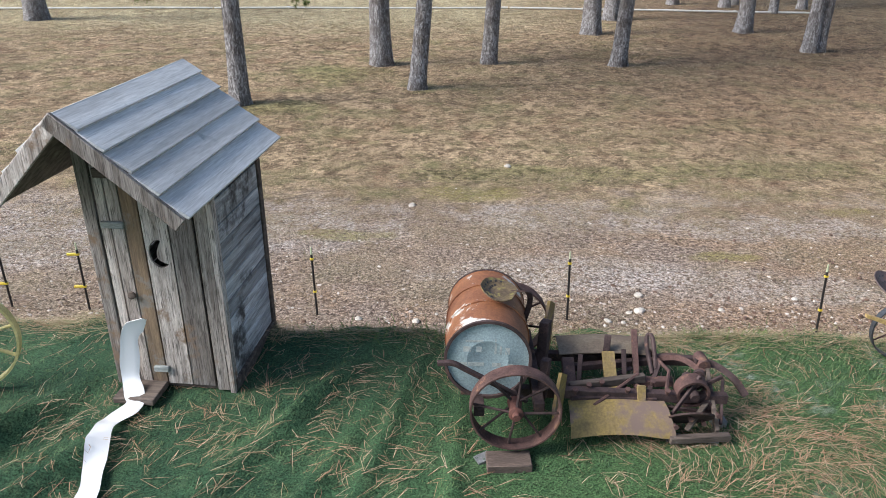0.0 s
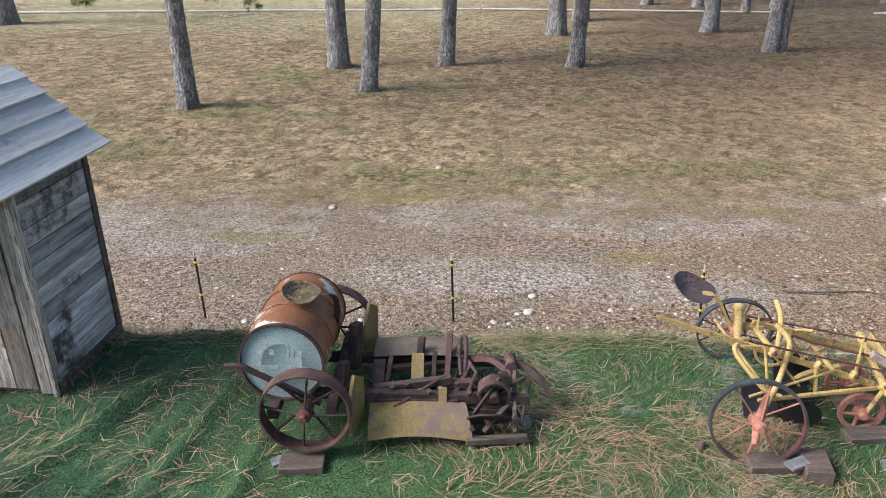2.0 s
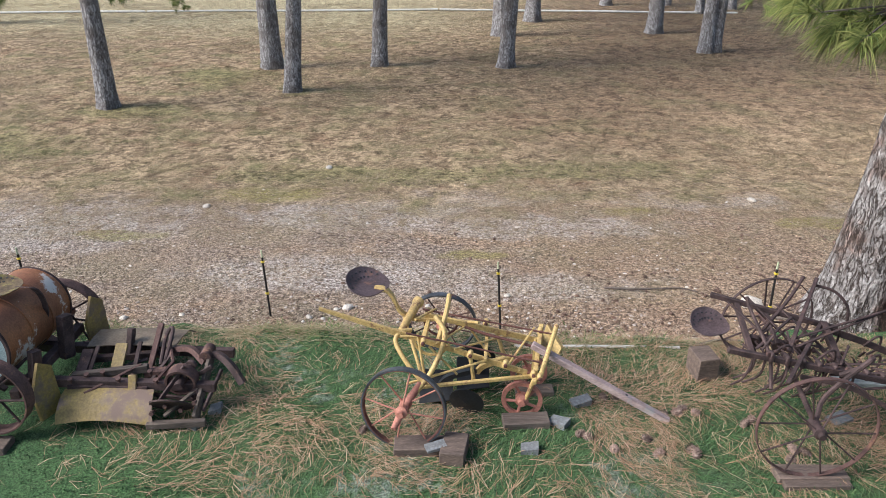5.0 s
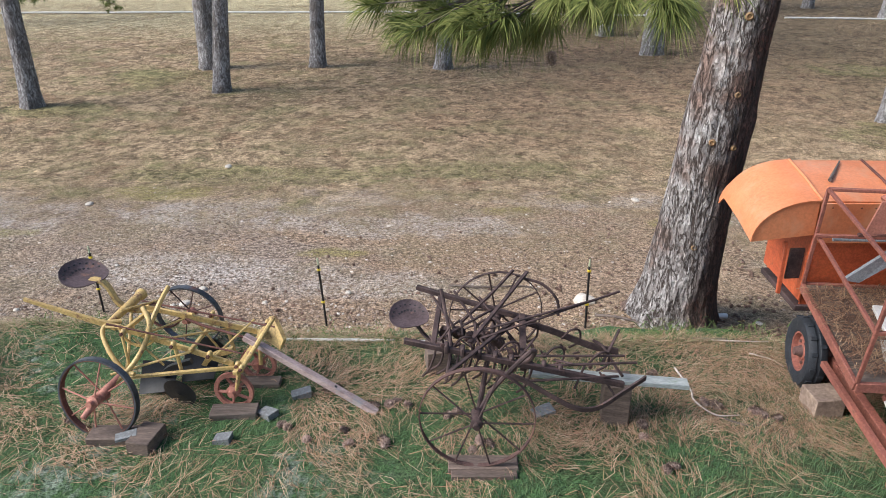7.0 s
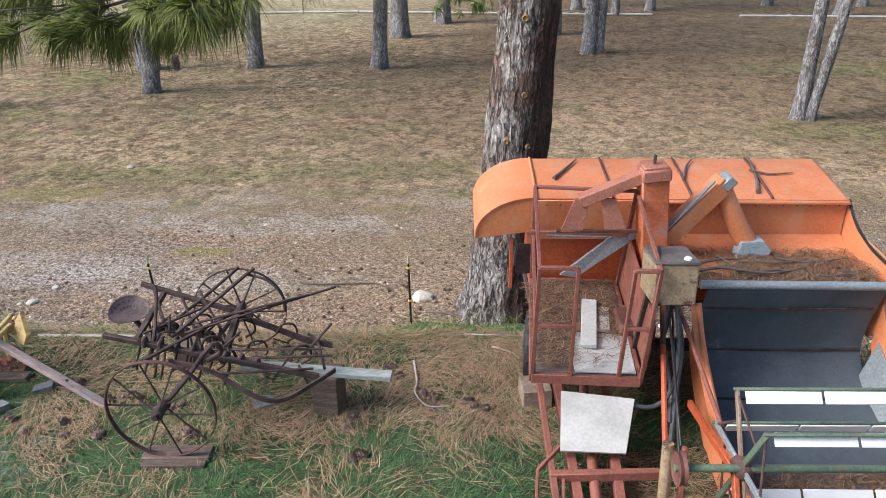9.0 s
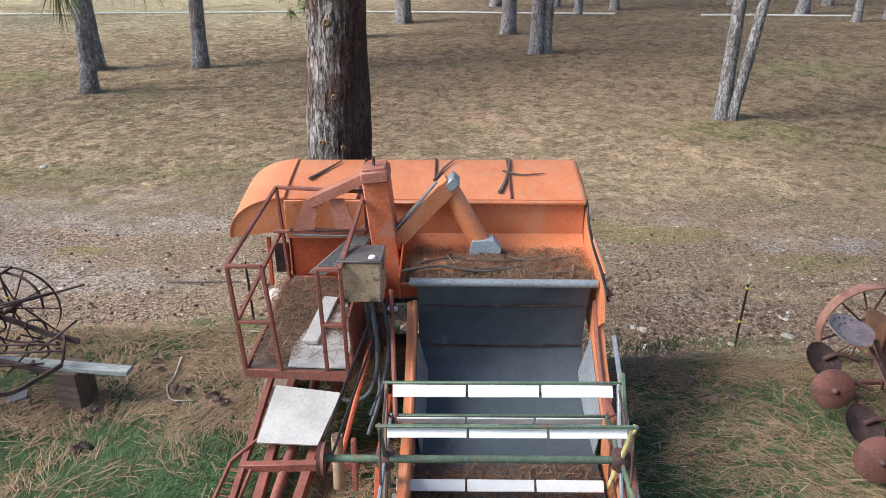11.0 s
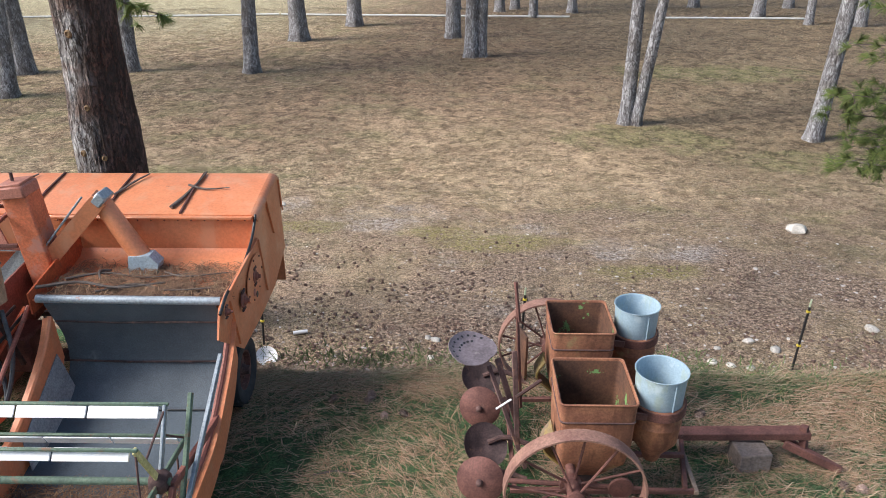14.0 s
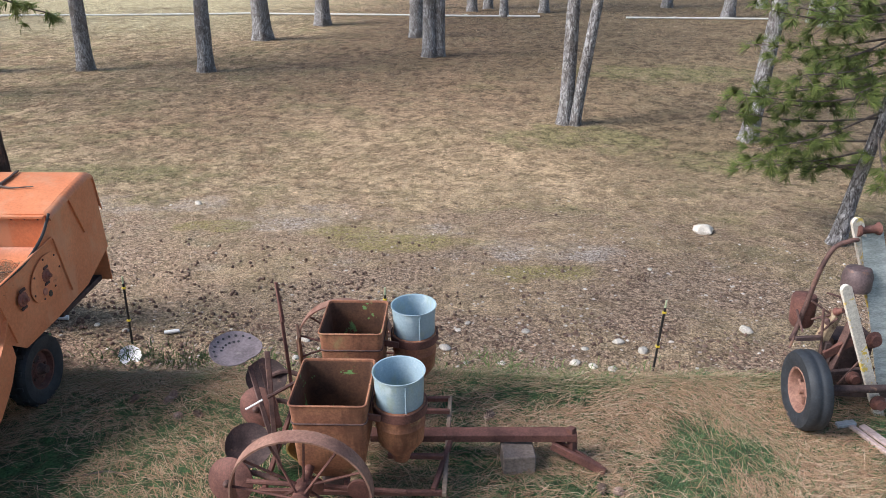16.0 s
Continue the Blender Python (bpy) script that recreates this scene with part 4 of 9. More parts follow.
def green_tufts(count, seed):
    """Fresh grass along the terrace edge, thickest by the combine and the hut."""
    r = np.random.RandomState(seed)
    spots = np.array([(11.35, 5.0, 0.35), (11.9, 4.95, 0.3), (12.5, 4.85, 0.25), (8.3, 5.1, 0.3), (7.6, 5.05, 0.25), (4.9, 5.1, 0.3), (2.6, 5.3, 0.35), (-0.6, 5.45, 0.35), (0.4, 5.4, 0.3), (14.4, 4.75, 0.4), (15.2, 4.65, 0.4)])
    s = spots[r.randint(len(spots), size=count)]
    x, y = s[:, 0] + r.normal(0, 1, count) * s[:, 2], s[:, 1] + r.normal(0, 0.10, count)
    z = TURF_Z(x, np.minimum(y, back_edge(x))) - 0.01
    v, a, b = blades(r, x, y, z, r.uniform(0, 6.283, count), r.uniform(0.06, 0.16, count), 0.006, 0.05, 0.08)
    return v, [a, b]


v, f = green_tufts(2600, 23)
loose("green_grass", v, f, GRASS_GREEN, "fresh green grass along the terrace edge", "grass")


def strew(count, place, length, width, lift, seed, bend=0.3):
    """Thin bent needles lying in a small drift."""
    r = np.random.RandomState(seed)
    mb = MB()
    made = 0
    while made < count:
        p = place(r)
        if p is None:
            continue
        x, y, z = p
        made += 1
        a = r.uniform(0, 2 * math.pi)
        ln = length * r.uniform(0.4, 1.3)
        c, s = math.cos(a), math.sin(a)
        w = width * r.uniform(0.7, 1.3) / 2
        k = bend * ln * r.uniform(-1, 1)
        z0, z1, z2 = z + lift * r.uniform(0.1, 1.0), z + lift * r.uniform(0.4, 1.8), z + lift * r.uniform(0.0, 1.2)
        vs = []
        for u, dz, off in ((-0.5, z0, 0), (-0.18, z1, k * 0.85), (0.18, z1 * 0.6 + z2 * 0.4, k * 0.85), (0.5, z2, 0)):
            px, py = x + c * ln * u - s * off, y + s * ln * u + c * off
            vs += [(px - s * w, py + c * w, dz), (px + s * w, py - c * w, dz)]
        mb.add(vs, [(0, 1, 3, 2), (2, 3, 5, 4), (4, 5, 7, 6)])
    return mb


# ---- trees ----
def trunk_mesh(base, top, r0, r1, seed, bends=(), n=18, rings=26, flare=0.28, rough=0.06):
    mb = MB()
    b, q = Vector(base), Vector(top)
    vs = []
    for i in range(rings + 1):
        k = (i / rings) ** 1.35
        c = b.lerp(q, k)
        c.x += 0.05 * noise.noise(Vector((k * 3, seed, 0))) * min(1, k * 4)
        c.y += 0.05 * noise.noise(Vector((k * 3, seed, 9))) * min(1, k * 4)
        r = r0 + (r1 - r0) * k
        up = (c.z - b.z)
        r *= 1 + flare * math.exp(-up / (1.1 * r0))
        for j in range(n):
            g = 2 * math.pi * j / n
            lob = 1 + 0.10 * math.sin(g * 4 + seed) * math.exp(-up / (1.2 * r0)) + rough * noise.noise(Vector((math.cos(g) * 2.5, math.sin(g) * 2.5, up * 1.6 + seed)))
            vs.append((c.x + r * lob * math.cos(g), c.y + r * lob * math.sin(g), c.z))
    fs = [(i * n + j, i * n + (j + 1) % n, (i + 1) * n + (j + 1) % n, (i + 1) * n + j) for i in range(rings) for j in range(n)]
    fs.append(tuple(rings * n + j for j in range(n)))
    mb.add(vs, fs)
    return mb


def tuft(mb, c, way, r, count, length, width, droop=0.4):
    """A brush of needles round the end of a twig."""
    w = Vector(way).normalized()
    a = w.orthogonal().normalized()
    b = w.cross(a)
    c = Vector(c)
    for _ in range(count):
        g = r.uniform(0, 6.283)
        s = r.uniform(0.15, 1.0)
        d = (w * r.uniform(0.35, 1.0) + (a * math.cos(g) + b * math.sin(g)) * s).normalized()
        p = c - w * r.uniform(0, 0.10)
        ln = length * r.uniform(0.65, 1.1)
        m = p + d * ln * 0.5
        e = p + d * ln + Vector((0, 0, -droop * ln * r.uniform(0.2, 0.9)))
        sd = d.orthogonal().normalized() * width / 2
        mb.add([p - sd, p + sd, m + sd, m - sd, e], [(0, 1, 2, 3), (3, 2, 4)])
    return mb


def crown_mesh(seed, height, spread, clumps):
    """Upper crown: limbs' ends with many loose clumps, open between."""
    r = np.random.RandomState(seed)
    mb = MB()
    limbs = MB()
    for i in range(26):
        z = height * (0.02 + 0.9 * i / 26)
        g = r.uniform(0, 6.283)
        ln = spread * (1 - 0.72 * i / 26) * r.uniform(0.6, 1.1)
        end = Vector((math.cos(g) * ln, math.sin(g) * ln, z + ln * r.uniform(-0.15, 0.25)))
        limbs.tube([(0, 0, z), tuple(end * 0.5 + Vector((0, 0, z * 0.5 + 0.08))), tuple(end)], [0.05, 0.03, 0.012], 5)
        for _ in range(clumps // 26):
            k = r.uniform(0.35, 1.05)
            p = Vector((0, 0, z)).lerp(end, k) + Vector((r.normal(0, 0.22), r.normal(0, 0.22), r.normal(0, 0.16)))
            tuft(mb, p, (math.cos(g) + r.normal(0, 0.5), math.sin(g) + r.normal(0, 0.5), r.normal(0.2, 0.5)), r, 9, 0.30, 0.028, 0.2)
    return mb, limbs


CROWNS = []
for s, h, w in ((3, 5.5, 2.7), (7, 6.5, 3.1), (11, 6.0, 2.5)):
    c, l = crown_mesh(s, h, w, 620)
    CROWNS.append((mesh_of("crown", c, NEEDLE_DEEP), mesh_of("limb", l, BARK_FAR)))


def pine(x, y, r0, lean=(0.0, 0.0), height=10.0, crown_from=5.0, seed=1, label="grey-barked pine tree standing in dry grass", twin=None):
    z = land_z(x, y) - 0.05
    t = thing("pine_tree", (x, y, z), label, "tree", "pines in the field")
    top = (x + lean[0] * height, y + lean[1] * height, z + height)
    part("trunk", trunk_mesh((x, y, z), top, r0, r0 * 0.42, seed, rings=18, n=14), BARK_FAR, t)
    if twin:
        part("trunk", trunk_mesh((x + twin[0], y + twin[1], z), (x + twin[0] + twin[2] * height, y + twin[1], z + height), twin[3], twin[3] * 0.45, seed + 5, rings=18, n=14), BARK_FAR, t)
    cm, lm = CROWNS[seed % 3]
    k = crown_from / height
    for nm, me in (("crown", cm), ("limbs", lm)):
        ob = new(nm, me)
        ob.parent = t
        ob.location = (lean[0] * crown_from, lean[1] * crown_from, crown_from)
        ob.rotation_euler = (0, 0, seed * 1.7)
        ORIGIN[ob.name] = Vector((x, y, z))
    return t


FIELD_PINES = [
    (-5.43, 19.0, 0.26, 0.0), (-18.6, 34.1, 0.48, 0.0), (-2.15, 24.1, 0.35, -0.02), (-0.86, 20.9, 0.25, 0.09), (1.35, 24.4, 0.26, 0.04),
    (5.8, 30.8, 0.38, -0.01), (7.5, 35.3, 0.35, 0.02), (5.55, 24.2, 0.26, 0.05), (12.2, 42.0, 0.30, 0.0), (12.2, 31.4, 0.32, 0.02),
    (14.6, 40.8, 0.28, 0.0), (15.5, 42.0, 0.26, 0.03), (16.2, 38.3, 0.22, -0.01), (18.4, 40.1, 0.25, 0.0), (25.4, 42.3, 0.28, 0.0),
    (27.3, 37.8, 0.30, 0.02), (28.7, 35.2, 0.20, 0.0), (30.7, 36.0, 0.30, 0.0), (30.7, 34.6, 0.32, 0.02), (30.4, 41.8, 0.28, 0.0),
]
for i, (x, y, r0, ln) in enumerate(FIELD_PINES):
    pine(x, y, r0, (ln, 0.0), 9.5 + (i * 7 % 5) * 0.6, 4.9 + (i * 3 % 4) * 0.3, i + 1)
pine(12.95, 26.9, 0.27, (0.02, 0), 10, 5.0, 31, "twin-stemmed grey pine tree in dry grass", (0.33, 0.05, 0.03, 0.22))
pine(16.80, 17.95, 0.19, (0.012, 0), 9, 5.0, 33, "pale twin-stemmed pine with one leaning stem", (0.21, -0.10, 0.125, 0.155))
pine(20.95, 16.6, 0.20, (0.06, 0), 10, 5.2, 35, "leaning grey pine tree in dry grass")


# the large pine behind the machines
def big_pine():
    z = land_z(8.6, 7.45) - 0.08
    t = thing("pine_tree", (8.58, 7.45, z), "large rough-barked pine with pruned branch scars", "tree")
    base, knee, top = Vector((8.60, 7.45, z)), Vector((8.79, 7.17, z + 3.65)), Vector((9.1, 6.8, z + 11))
    mb = MB()
    n, rings = 120, 170
    BOLE = [(0, 0.39), (2.3, 0.345), (3.5, 0.295), (11, 0.17)]
    vs = []
    for i in range(rings + 1):
        up = 11.0 * (i / rings) ** 1.6
        c = base.lerp(knee, up / 3.65) if up < 3.65 else knee.lerp(top, (up - 3.65) / 7.35)
        r = lerp_table(BOLE, up)
        r *= 1 + 0.45 * math.exp(-up / 0.35)
        for j in range(n):
            g = 2 * math.pi * j / n
            e = Vector((math.cos(g), math.sin(g), 0))
            p = Vector((e.x * 4.2, e.y * 4.2, up * 1.5))
            ridge = noise.noise(p * 1.0) * 0.04 + (0.5 - abs(noise.noise(Vector((e.x * 7, e.y * 7, up * 1.5))))) * 0.085 + noise.noise(Vector((e.x * 16, e.y * 16, up * 4.5))) * 0.035
            lob = 0.10 * math.sin(5 * g + 1.0) * math.exp(-up / 0.4)
            vs.append(c + e * r * (1 + ridge + lob))
    fs = [(i * n + j, i * n + (j + 1) % n, (i + 1) * n + (j + 1) % n, (i + 1) * n + j) for i in range(rings) for j in range(n)]
    mb.add(vs, fs)
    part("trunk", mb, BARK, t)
    # scars of pruned branches
    for up, g, s in ((1.15, -1.75, 0.03), (2.35, -1.95, 0.03), (2.3, -1.3, 0.026), (2.85, -1.55, 0.028), (3.6, -1.75, 0.034)):
        c = base.lerp(knee, up / 3.65)
        e = Vector((math.cos(g), math.sin(g), 0.05))
        p = c + e * lerp_table(BOLE, up) * 1.02
        part("branch_scar", MB().lathe(p - e * 0.03, e, [(s * 1.25, 0.0), (s * 1.2, 0.035), (s * 0.75, 0.05), (s * 0.5, 0.035), (0.001, 0.04)], 12), KNOT, t, "orange resin scar of a pruned branch")
    r = np.random.RandomState(71)
    # one bough droops out over the machines
    bough = MB()
    green = MB()
    spine = curve([(9.0, 6.8, 5.3), (8.3, 5.4, 5.15), (7.5, 4.5, 4.8), (6.85, 3.8, 4.52), (6.3, 3.5, 4.36)], 6)
    bough.tube(spine, [0.055 - 0.045 * i / (len(spine) - 1) for i in range(len(spine))], 7)
    ends = [(5.69, 3.44, 4.25), (5.84, 3.66, 4.21), (5.98, 3.38, 4.25), (6.10, 3.78, 4.15), (6.21, 3.44, 4.22), (6.37, 3.78, 4.18), (6.48, 3.44, 4.36), (6.63, 3.55, 4.34), (6.71, 3.15, 4.38), (6.89, 2.94, 4.36), (6.98, 3.10, 4.38), (5.58, 3.66, 4.38), (5.89, 3.89, 4.38), (5.78, 3.49, 4.47), (6.06, 3.55, 4.47), (6.51, 4.00, 4.40), (7.30, 3.27, 4.61), (8.17, 2.96, 4.56), (8.32, 3.15, 4.65)]
    for e in ends:
        k = min(range(len(spine)), key=lambda i: (spine[i] - Vector(e)).length)
        s = spine[max(0, k - 3)]
        m = s.lerp(Vector(e), 0.55) + Vector((0, 0, 0.04))
        bough.tube(curve([s, m, e], 4), [0.012 - 0.0012 * i for i in range(9)], 5)
        w = Vector(e) - m
        tuft(green, e, (w.x, w.y, w.z - 0.10), r, 170, 0.20, 0.0042, 0.6)
        tuft(green, s.lerp(Vector(e), 0.8), (w.x, w.y, w.z), r, 90, 0.19, 0.0042, 0.5)
        for _ in range(2):
            o = Vector((r.normal(0, 0.09), r.normal(0, 0.09), r.normal(0.02, 0.05)))
            bough.tube([m, Vector(e) + o], [0.006, 0.004], 5)
            tuft(green, Vector(e) + o, (w.x + o.x, w.y + o.y, w.z + o.z), r, 90, 0.19, 0.0042, 0.45)
    part("bough", bough, STICK, t, "thin bare grey twigs")
    part("foliage", green, NEEDLE_GREEN, t, "long drooping bright green needles")
    part("cone", cone_mesh(Vector((6.48, 3.66, 4.04)), 0.085, 0.03, Vector((0.1, 0, -1))), CONE, t)
    cm, lm = CROWNS[1]
    for nm, me in (("crown", cm), ("limbs", lm)):
        ob = new(nm, me)
        ob.parent = t
        ob.location = (0.5, -0.75, 5.4)
        ob.scale = (1.3, 1.3, 1.1)
    return t


def cone_mesh(c, length, r, way):
    """A pine cone: rings of small scales on a spindle."""
    mb = MB()
    w = Vector(way).normalized()
    a = w.orthogonal().normalized()
    b = w.cross(a)
    c = Vector(c)
    mb.lathe(c - w * length / 2, w, [(0.001, 0), (r * 0.6, length * 0.12), (r * 0.72, length * 0.4), (r * 0.45, length * 0.8), (0.001, length)], 8)
    for i in range(6):
        k = 0.08 + 0.14 * i
        rr = r * (1.0 - 0.75 * abs(k - 0.3) ** 1.2)
        for j in range(7):
            g = 2 * math.pi * (j + 0.5 * (i % 2)) / 7
            e = a * math.cos(g) + b * math.sin(g)
            s = e.cross(w) * r * 0.34
            o = c - w * length / 2 + w * length * k
            mb.add([o + e * rr * 0.5 - s * 0.6, o + e * rr * 0.5 + s * 0.6, o + e * rr * 1.12 + s * 0.5 + w * length * 0.10, o + e * rr * 1.12 - s * 0.5 + w * length * 0.10, o + e * rr * 0.5 + w * length * 0.11], [(0, 1, 2, 3), (3, 2, 4)])
    return mb


big_pine()


def small_pine():
    x, y = 20.22, 10.48
    z = land_z(x, y) - 0.05
    t = thing("pine_tree", (x, y, z), "young pine with low green branches and curved pale trunk", "tree")
    pts = curve([(x, y, z), (x + 0.05, y, z + 0.55), (x + 0.11, y, z + 1.1), (x + 0.3, y, z + 2.6), (x + 0.5, y, z + 6)], 6)
    part("trunk", MB().tube(pts, [0.135 * (1 + 0.35 * math.exp(-i / 1.5)) - 0.003 * i for i in range(len(pts))], 16), BARK_FAR, t)
    r = np.random.RandomState(81)
    bough, green = MB(), MB()
    for i in range(34):
        h = 1.25 + 0.12 * i
        s = Vector((x + 0.10 + 0.08 * h, y + 0.02, z + h))
        g = math.pi + r.normal(0, 0.65) if i % 6 else r.uniform(0, 6.28)
        ln = r.uniform(1.3, 2.7) * (1 - 0.10 * max(0, h - 3.2))
        e = s + Vector((math.cos(g) * ln, math.sin(g) * ln * 0.8, r.uniform(-0.55, 0.25)))
        m = s.lerp(e, 0.5) + Vector((0, 0, -0.10))
        line = curve([s, m, e], 6)
        bough.tube(line, [0.022 - 0.0014 * k for k in range(len(line))], 6)
        for k in range(4, len(line)):
            for _ in range(2):
                tip = line[k] + Vector((r.normal(0, 0.14), r.normal(0, 0.14), r.normal(-0.02, 0.10)))
                bough.tube([line[k], tip], [0.006, 0.003], 4)
                tuft(green, tip, tip - line[k] + Vector((math.cos(g) * 0.08, math.sin(g) * 0.08, 0.02)), r, 60, 0.19, 0.007, 0.25)
    part("branchwork", bough, STICK, t, "thin dark twigs")
    part("foliage", green, NEEDLE_DEEP, t, "clumps of deep green needles")
    return t


small_pine()

# low branch tips that hang from a field pine
def hanging_branch(root, pts, label):
    t = thing("pine_branch", root, label, "branch")
    r = np.random.RandomState(int(abs(root[0] * 10)) + 5)
    line = curve(pts, 6)
    part("bough", MB().tube(line, [0.02 - 0.012 * i / len(line) for i in range(len(line))], 6), STICK, t)
    green = MB()
    for k in range(3, len(line), 2):
        for _ in range(3):
            tip = line[k] + Vector((r.normal(0, 0.14), r.normal(0, 0.14), r.normal(-0.06, 0.06)))
            tuft(green, tip, (r.normal(0, 1), r.normal(0, 1), -0.4), r, 40, 0.17, 0.008, 0.35)
    part("foliage", green, NEEDLE_DEEP, t)
    return t


hanging_branch((-5.2, 18.95, 4.2), [(-5.2, 18.95, 4.2), (-5.9, 18.2, 3.5), (-6.6, 17.6, 3.1), (-7.0, 17.2, 2.98)], "low pine branch hanging from a trunk")
hanging_branch((-5.3, 18.9, 4.3), [(-5.3, 18.9, 4.3), (-4.8, 18.2, 3.7), (-4.1, 17.6, 3.2), (-3.7, 17.2, 3.05)], "low pine branch hanging from a trunk")

hanging_branch((8.9, 8.6, 5.2), [(8.9, 8.6, 5.2), (7.9, 9.6, 4.15), (8.1, 10.0, 3.82), (8.4, 10.15, 3.70)], "thin low pine branch with a few green tufts")
hanging_branch((-5.1, 19.1, 4.6), [(-5.1, 19.1, 4.6), (-4.7, 20.6, 3.3), (-4.4, 22.0, 2.6), (-4.3, 22.6, 2.35)], "low pine branch hanging from a trunk")

# ---- far irrigation pipe ----
def far_pipe(a, b):
    n = max(3, int((Vector(b) - Vector(a)).length / 3))
    pts = []
    for i in range(n + 1):
        p = Vector(a).lerp(Vector(b), i / n)
        pts.append((p.x, p.y, land_z(p.x, p.y) + 0.055))
    t = thing("irrigation_pipe", pts[0], "thin white irrigation pipe lying across the field", "pipe", "irrigation pipes")
    part("pipe", MB().tube(pts, 0.05, 8), WHITE_PIPE, t)
    for p in pts[1:-1:2]:
        part("coupling", MB().tube([Vector(p) - Vector((0.08, 0, 0)), Vector(p) + Vector((0.08, 0, 0))], 0.07, 8), WHITE_PIPE, t)
    return t


far_pipe((-40, 36.3, 0), (-12, 38.6, 0))
far_pipe((-11.9, 38.6, 0), (3.0, 39.2, 0))
far_pipe((3.1, 39.2, 0), (18.0, 38.0, 0))
far_pipe((22.2, 37.5, 0), (29.2, 36.8, 0))


# ---- outhouse ----
def outhouse():
    R = Vector((-1.555, 4.665, 1.262))
    w, d, u = Vector((0.9955, -0.095, 0)), Vector((0.095, 0.9955, 0)), Vector((0, 0, 1))
    W, D = 0.93, 0.945
    rot = Matrix((w, d, u)).transposed()
    P = lambda a, b, c: R + w * (a - W) + d * b + u * c  # a from the hut's west side, b to the back
    o = thing("outhouse", tuple(P(W / 2, D / 2, 0)), "weathered grey board outhouse with crescent cut in door", "outhouse")
    eave, ridge, mid = 1.69, 2.24, 0.35
    slope = lambda a: ridge - 1.0 * abs(a - mid)
    r = np.random.RandomState(2)

    def board(name, a0, a1, z0, z1, b, th, mat, label=""):
        return part(name, MB().box(P((a0 + a1) / 2, b, (z0 + z1) / 2), (a1 - a0, th, z1 - z0), rot, 0.004), mat, o, label)

    # sill and corner posts
    for a0, a1, b in ((0, W, 0.02), (0, W, D - 0.02)):
        part("sill", MB().box(P((a0 + a1) / 2, b, 0.04), (a1 - a0 - 0.03, 0.05, 0.07), rot), WOOD_DARK, o)
    part("sill", MB().box(P(W - 0.01, D / 2, 0.05), (0.06, D + 0.02, 0.10), rot), WOOD_DARK, o)
    for a in (0.035, W - 0.03):
        for b in (0.02, D - 0.02):
            part("corner_post", MB().box(P(a, b, eave / 2 + 0.02), (0.07, 0.06, eave), rot), WOOD_V, o)
    # front: fixed boards, then the door's boards
    board("front_board", -0.01, 0.085, 0.03, slope(0.04), -0.022, 0.024, WOOD_V)
    board("front_board", W - 0.13, W - 0.035, 0.02, slope(W - 0.13) - 0.02, -0.022, 0.024, WOOD_V)
    board("front_board", W - 0.032, W + 0.012, 0.0, slope(W) - 0.02, -0.026, 0.028, WOOD_V)
    door = part("door", MB().box(P(0.44, 0.03, 0.48), (0.68, 0.02, 0.86), rot), WOOD_DARK, o, "boarded door with crescent moon cut-out")
    edges = [0.095, 0.175, 0.275, 0.40, 0.60, 0.785]
    tops = [1.72, 1.74, 1.74, 1.70, 1.64]
    crescent = (0.505, 1.16)
    for i in range(5):
        a0, a1 = edges[i] + 0.006, edges[i + 1] - 0.006
        z1 = min(tops[i], slope(a0) - 0.06, slope(a1) - 0.06)
        mat = OCHRE_WOOD if i == 2 else WOOD_V
        if i == 3:
            # board with the moon sawn out of it
            out = [(a0, 0.05), (a1, 0.05), (a1, slope(a1) - 0.05), (a0, slope(a0) - 0.05)]
            n = 14
            cx, cz = crescent
            loop = [(cx + 0.082 * math.cos(t), cz + 0.110 * math.sin(t)) for t in [math.radians(75 + 240 * k / n) for k in range(n + 1)]]
            a_end, z_end = loop[-1]
            a_beg, z_beg = loop[0]
            for k in range(1, n):
                q = k / n
                bow = math.sin(math.pi * q)
                loop.append((a_end + (a_beg - a_end) * q - 0.062 * bow, z_end + (z_beg - z_end) * q - 0.036 * bow))
            bm = bmesh.new()
            vo = [bm.verts.new(P(a, -0.026, c)) for a, c in out]
            vi = [bm.verts.new(P(a, -0.026, c)) for a, c in loop]
            eo = [bm.edges.new((vo[k], vo[(k + 1) % 4])) for k in range(4)]
            ei = [bm.edges.new((vi[k], vi[(k + 1) % len(vi)])) for k in range(len(vi))]
            bmesh.ops.triangle_fill(bm, edges=eo + ei, use_beauty=True, normal=-d)
            ex = bmesh.ops.extrude_face_region(bm, geom=bm.faces[:])
            bmesh.ops.translate(bm, vec=d * 0.022, verts=[g for g in ex["geom"] if isinstance(g, bmesh.types.BMVert)])
            bm.verts.index_update()
            mb = MB().add([v.co.copy() for v in bm.verts], [tuple(v.index for v in f.verts) for f in bm.faces])
            bm.free()
            part("plank", mb, WOOD_V, door)
        else:
            part("plank", MB().plate([P(a0, -0.026, 0.05), P(a1, -0.026, 0.05), P(a1, -0.026, max(z1, slope(a1) - 0.05)), P(a0, -0.026, max(z1, min(slope(a0) - 0.05, 1.80)))], d * 0.022), mat, door)
    for a, z, ln in ((0.20, 1.38, 0.17), (0.375, 0.19, 0.12)):
        part("batten", MB().box(P(a, -0.045, z), (ln, 0.03, 0.05), rot), GREY_BOARD, door)
    part("knob", MB().lathe(P(0.245, -0.028, 0.82), -d, [(0.018, 0), (0.03, 0.01), (0.028, 0.03), (0.001, 0.036)], 12), WOOD_DARK, door)
